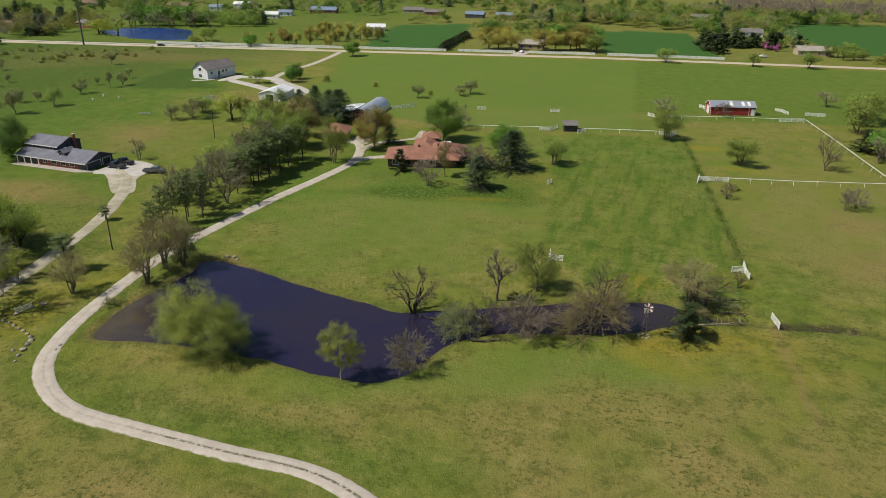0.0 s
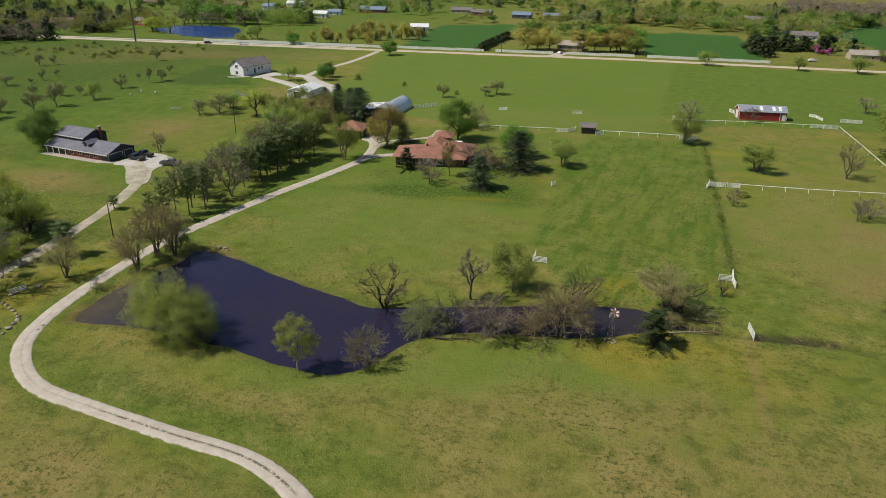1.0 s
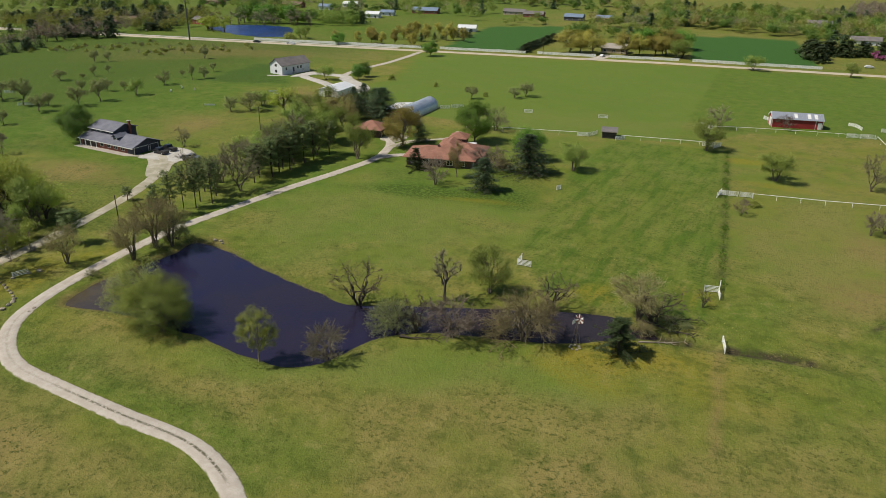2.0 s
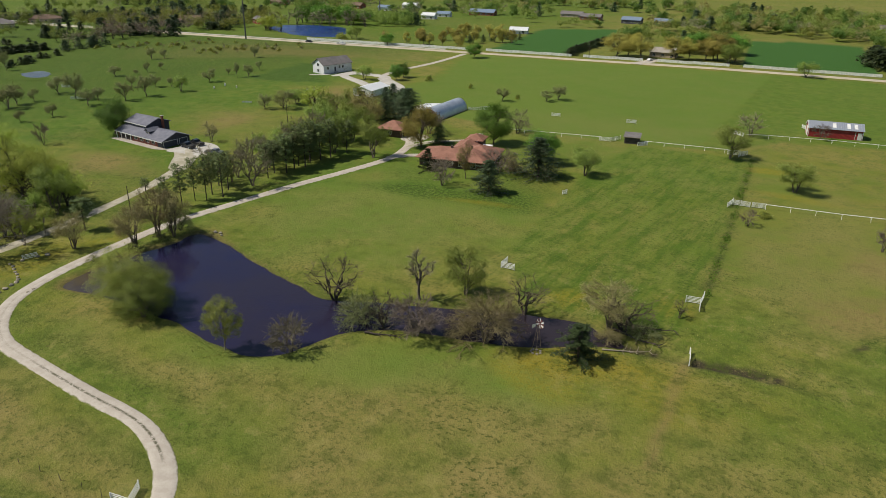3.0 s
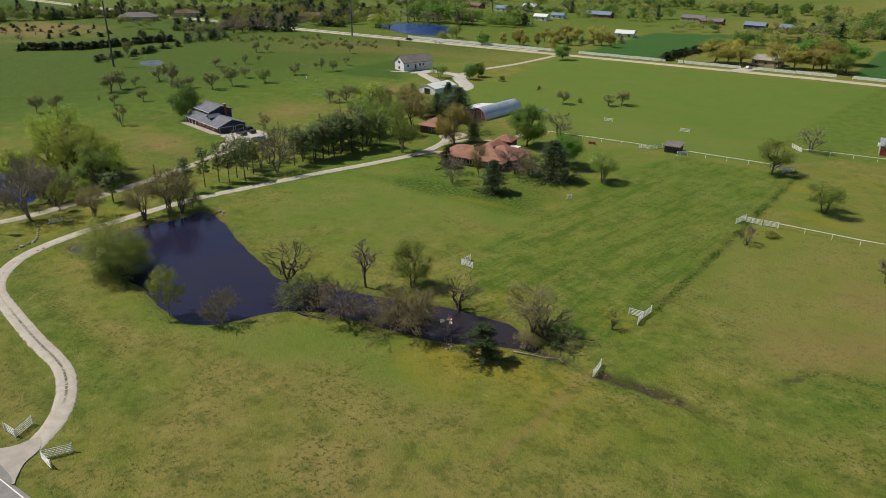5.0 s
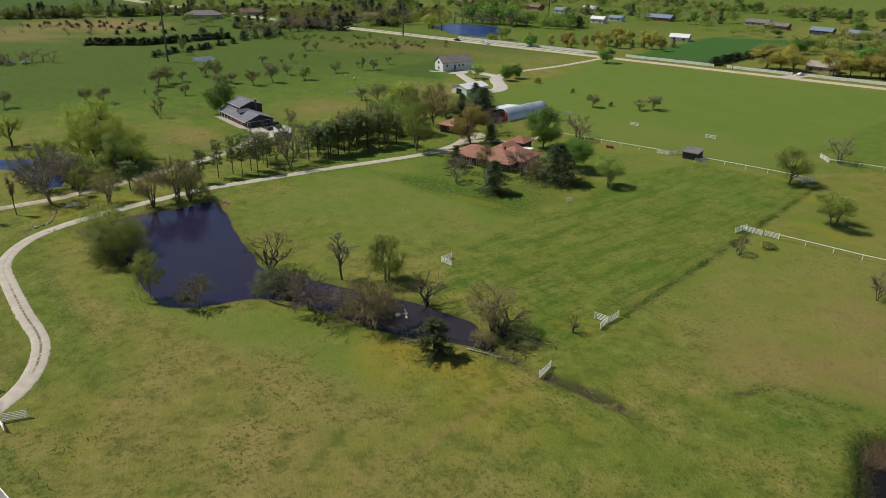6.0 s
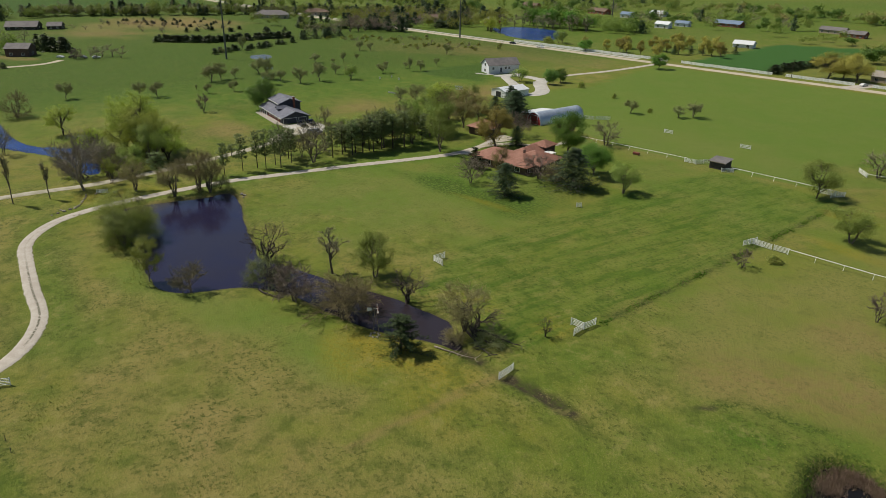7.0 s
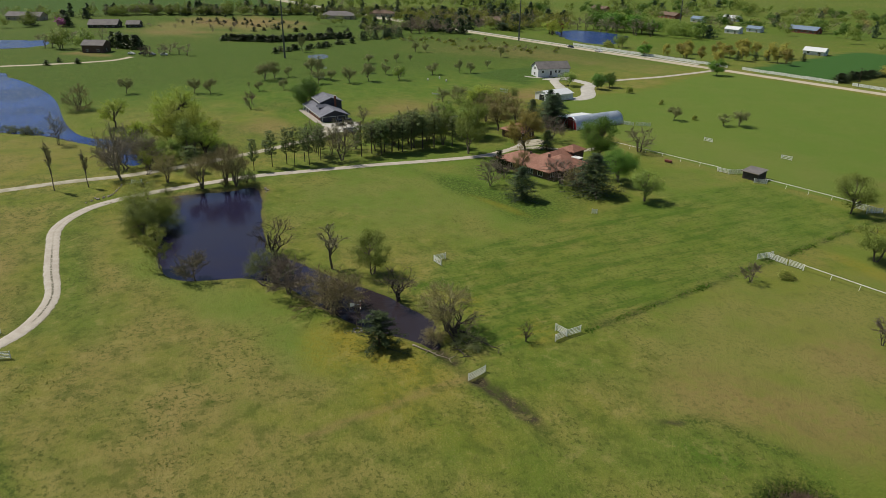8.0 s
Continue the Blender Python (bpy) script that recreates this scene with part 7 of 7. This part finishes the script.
def hive(x, y, h=0.9):
    ob = thing("hive_box", x, y, 20, "small white wooden box standing in the pasture", "box", "white boxes in the pasture")
    part("body", box(-0.22, 0.22, -0.22, 0.22, 0.12, h), WHITE_PAINT, ob)
    part("lid", box(-0.26, 0.26, -0.26, 0.26, h, h + 0.08), WHITE_PAINT, ob)
    for sx in (-0.17, 0.17):
        part("leg", box(sx - 0.05, sx + 0.05, -0.2, 0.2, -0.1, 0.13), DARK_WOOD, ob)


hive(-217.4, 225.0), hive(-218.7, 232.2, 1.1), hive(-210.7, 231.8)
panel(-184.4, 211.5, -181.0, 213.5, 0.6, 2, board=0.25), panel(-180.4, 244.5, -177.2, 246.5, 0.7, 2, board=0.25), panel(-175.6, 241.8, -172.8, 243.6, 0.7, 2, board=0.25)

# ---- small things ----


def stake(x, y, h):
    """Thin weathered fence stake, driven in a little crooked."""
    ob = thing("fence_stake", x, y, 37 * x, "thin grey weathered fence stake leaning in the grass", "stake", "old stakes along the road")
    bm = rod((0, 0, -0.25), (0.06, 0.03, h), 0.045, 0.035, 6)
    add_rod(bm, (0.06, 0.03, h - 0.02), (0.10, 0.05, h + 0.09), 0.030, 0.012, 6)
    part("post", bm, BARK, ob)
    wire = rod((-0.04, -0.05, h * 0.7), (0.13, 0.08, h * 0.72), 0.012, 0.012, 5)
    part("staple", wire, STEEL_POLE, ob)


for sx, sy in ((-40.4, 46.9), (-36.8, 47.55), (-33.3, 48.15), (-29.8, 48.8), (-26.6, 49.3), (-0.2, 53.0), (2.8, 53.4)):
    stake(sx, sy, 0.9)



def boat(x, y, turn):
    """A flat-bottomed boat pulled up on the bank."""
    ob = thing("rowing_boat", x, y, turn, "small white flat-bottomed boat drawn up on the pond's bank", "boat", z=gz(x, y) + 0.25)
    outer, floor_line = [], []
    for k in range(9):
        f = k / 8
        half = 0.72 * math.sin(math.pi * min(1.0, 0.42 + 0.58 * f)) ** 0.6 if f > 0.02 else 0.62
        half = max(half, 0.08)
        outer.append((-2.2 + 4.4 * f, half, 0.55 + 0.25 * f * f))
        floor_line.append((-2.1 + 4.1 * f, half * 0.78, 0.05 + 0.28 * f ** 3))
    bm = bmesh.new()
    rows = [[bm.verts.new((px, sy * py, pz)) for px, py, pz in line] for line, sy in ((outer, -1), (floor_line, -1), (floor_line, 1), (outer, 1))]
    for a, b in zip(rows[:-1], rows[1:]):
        for k in range(8):
            bm.faces.new((a[k], a[k + 1], b[k + 1], b[k]))
    for k in (0, 8):
        bm.faces.new([r[k] for r in rows])
    bmesh.ops.recalc_face_normals(bm, faces=bm.faces)
    bmesh.ops.solidify(bm, geom=bm.faces[:], thickness=0.05)
    part("hull", bm, WHITE_PAINT, ob)
    for px in (-1.5, -0.1, 1.0):
        part("thwart", box(px - 0.14, px + 0.14, -0.6, 0.6, 0.42, 0.46), PALE_BARK, ob)


boat(-168.6, 85.9, 35)



def reeds(name, poly, n, label, out=(0.0, 2.4), h=1.0, material=None, category="reeds"):
    """Dead reeds and brush in a ring round a hollow."""
    rng = np.random.default_rng(n)
    i = rng.integers(0, len(poly), n)
    c = poly.mean(0)
    d = poly[i] - c
    d /= np.linalg.norm(d, axis=1)[:, None]
    p = poly[i] + d * rng.uniform(*out, (n, 1)) + rng.normal(size=(n, 2)) * 0.5
    roots = np.stack([p[:, 0], p[:, 1], np.maximum(lie(p[:, 0], p[:, 1]), fall(p[:, 0], p[:, 1]) - 1.2) - 0.05], 1)
    ways = np.tile(np.array([[0, 0, 1.0]]), (n, 1)) + rng.normal(size=(n, 3)) * 0.35
    mesh = soup(name, *whips(roots, ways, h, 0.032, rng))
    return tagged(link(name, mesh, material or REED), label, category, kind="stuff")


reeds("reeds", HOLLOW[HOLLOW[:, 1] > 137], 11000, "straw-coloured dead reeds matted down the hollow's bank", (-3.2, -0.7), 0.9)
reeds("brush", HOLLOW[HOLLOW[:, 1] <= 140], 3000, "grey dead brush down the hollow's side", (-2.4, -0.6), 0.8, TWIG_DARK, "brush")
reeds("brush", HOLLOW, 5200, "dark green brush round the rim of the hollow", (-1.0, 0.5), 0.55, TUFT_GREEN, "brush")
reeds("reeds", POND[:26], 500, "thin straw reeds on the pond bank", (-0.3, 0.8), 0.5)
reeds("reeds", WEST_POND[60:], 1500, "pale reeds on the west pond's shore", (-0.5, 2.0), 1.2)

# limestone blocks where the drive crosses the old creek bed
for rx, ry, rs in ((-101.5, 79.6, 0.5), (-100.9, 82.4, 0.45), (-99.8, 83.8, 0.6), (-101.9, 77.2, 0.35), (-90.8, 70.8, 0.6), (-91.4, 72.2, 0.55), (-91.9, 73.4, 0.5), (-92.8, 74.2, 0.45), (-90.2, 69.4, 0.4),
                   (-94.2, 74.8, 0.4), (-95.6, 75.4, 0.4), (-97.0, 75.8, 0.35), (-98.6, 76.4, 0.4), (-100.2, 77.0, 0.35), (-86.4, 73.6, 0.35), (-86.0, 72.4, 0.3), (-89.4, 68.0, 0.3), (-92.2, 70.2, 0.35),
                   (-80.9, 111.6, 0.5), (-79.6, 111.9, 0.4), (-78.4, 111.2, 0.35)):
    rock(rx, ry, rs, "limestone rubble")


def bough(points, r0, r1, sides=6):
    """One bent, tapering branch."""
    bm = bmesh.new()
    rings = []
    for k, c in enumerate(points):
        d = Vector(points[min(k + 1, len(points) - 1)]) - Vector(points[max(k - 1, 0)])
        q = d.to_track_quat("Z", "Y")
        r = r0 + (r1 - r0) * k / (len(points) - 1)
        rings.append([bm.verts.new(Vector(c) + q @ Vector((r * math.cos(6.2832 * i / sides), r * math.sin(6.2832 * i / sides), 0))) for i in range(sides)])
    for a, b in zip(rings[:-1], rings[1:]):
        for i in range(sides):
            bm.faces.new((a[i], a[(i + 1) % sides], b[(i + 1) % sides], b[i])).smooth = True
    bm.faces.new(rings[0][::-1])
    bm.faces.new(rings[-1])
    return bm


def fallen_limb(x, y, turn, length, r, label="fallen bleached limb with broken side branches"):
    rng = np.random.default_rng(int(abs(x * 37 + y * 11)))
    ob = thing("fallen_limb", x, y, turn, label, "dead wood")
    skin = PALE_BARK if r < 0.2 else DARK_BARK
    spine = [np.array([0.0, 0, r])]
    for k in range(7):
        q = spine[-1] + np.array([length / 7, rng.normal() * 0.25, rng.normal() * 0.08])
        q[2] = max(q[2], r * 0.6)
        spine.append(q)
    part("limb", bough(spine, r, r * 0.2), skin, ob)
    for q in spine[3:]:
        for side in (-1, 1):
            if rng.uniform() < 0.75:
                e = q + np.array([rng.uniform(0.3, 1.4), side * rng.uniform(0.6, 1.8), rng.uniform(0.0, 0.9)])
                mid = (q + e) / 2 + rng.normal(size=3) * 0.14
                mid[2], e[2] = max(mid[2], 0.06), max(e[2], 0.05)
                part("branch", bough([q, mid, e], r * 0.4, r * 0.1, 5), skin, ob)
    return ob


fallen_limb(9.5, 114.2, 24, 7.5, 0.16)
fallen_limb(8.4, 121.5, -12, 8.5, 0.24, "fallen dark trunk with branches lying in the grass")
fallen_limb(9.0, 123.2, 18, 9.0, 0.22, "fallen dark trunk with branches lying in the grass")
fallen_limb(-25.5, 96.6, 20, 6.0, 0.2, "dark leaning limb over the water's edge")
fallen_limb(-36.5, 102.2, 4, 5.0, 0.24, "dark leaning limb over the water's edge")
fallen_limb(-112.5, 86.4, 70, 6.0, 0.15)
fallen_limb(-110.4, 84.4, 150, 5.0, 0.14)
fallen_limb(-113.8, 82.0, 30, 5.5, 0.15)


def tufts(name, p, size, material, label, seed):
    """Rank grass: each tuft a spray of six leaning blades."""
    rng = np.random.default_rng(seed)
    keep = (outline_distance(p[:, 0], p[:, 1], POND) > 0.6) & (outline_distance(p[:, 0], p[:, 1], HOLLOW) > 0.4) & (line_distance(p[:, 0], p[:, 1], DRIVE) > 1.9) & (p[:, 1] > 48 + 0.19 * (p[:, 0] + 20))
    p = p[keep]
    n, m = len(p), 6
    root = np.repeat(np.stack([p[:, 0], p[:, 1], lie(p[:, 0], p[:, 1]) - 0.03], 1), m, 0)
    a = rng.uniform(0, 6.28, n * m)
    out = np.stack([np.cos(a), np.sin(a), np.zeros(n * m)], 1)
    side = np.stack([-out[:, 1], out[:, 0], np.zeros(n * m)], 1)
    s = np.repeat(rng.uniform(0.55, 1.3, n) * size, m)[:, None]
    foot = root + out * s * rng.uniform(0.0, 0.5, (n * m, 1))
    tip = foot + out * s * rng.uniform(0.2, 0.9, (n * m, 1)) + np.array([0, 0, 1.0]) * s * rng.uniform(0.4, 0.9, (n * m, 1))
    verts = np.stack([foot - side * s * 0.28, foot + side * s * 0.28, tip], 1).reshape(-1, 3)
    mesh = soup(name, verts, np.arange(len(verts)).reshape(-1, 3).tolist())
    return tagged(link(name, mesh, material), label, "grass", kind="stuff")


grass_rng = np.random.default_rng(77)


def patchy(x, y, short, long, count=14):
    """An uneven field of random waves, about -1 to 1."""
    total = np.zeros(len(x))
    for k in range(count):
        a, w = grass_rng.uniform(0, 6.28), 6.28 / grass_rng.uniform(short, long)
        total += np.sin((x * math.cos(a) + y * math.sin(a)) * w + grass_rng.uniform(0, 6.28))
    return total / math.sqrt(count / 2)


g = np.stack([grass_rng.uniform(-86, 84, 60000), grass_rng.uniform(44, 150, 60000)], 1)
thick = patchy(g[:, 0], g[:, 1], 5, 40) + grass_rng.normal(0, 0.9, 60000) - np.clip((g[:, 1] - 105) / 20, 0, 2) * (g[:, 0] < -20)
tufts("grass", g[thick > 1.65], 0.18, TUFT, "rank olive grass tufts in the rough pasture", 1)
m = np.stack([grass_rng.uniform(-30, 24, 40000), grass_rng.uniform(126, 240, 40000)], 1)
across = m[:, 0] + 0.135 * (m[:, 1] - 190)
thick = 0.8 * np.sin(across * 1.9 + 0.7 * np.sin(across * 0.6)) + patchy(m[:, 0], m[:, 1], 2.5, 14) + grass_rng.normal(0, 0.8, 40000)
tufts("grass", m[(thick > 2.3) & (across > -29) & (across < 11)], 0.15, TUFT_GREEN, "dark green grass left standing between mown strips", 2)
e = grass_rng.uniform(143, 243, 2600)
e = e[np.sin(e * 0.37) + np.sin(e * 0.83 + 1.0) + grass_rng.normal(0, 0.8, 2600) > 0.4]
tufts("grass", np.stack([20.6 + (126 - e) * 0.131 + grass_rng.normal(0, 0.45, len(e)), e], 1), 0.26, TUFT_GREEN, "dark green grass strip along the old fence line", 3)
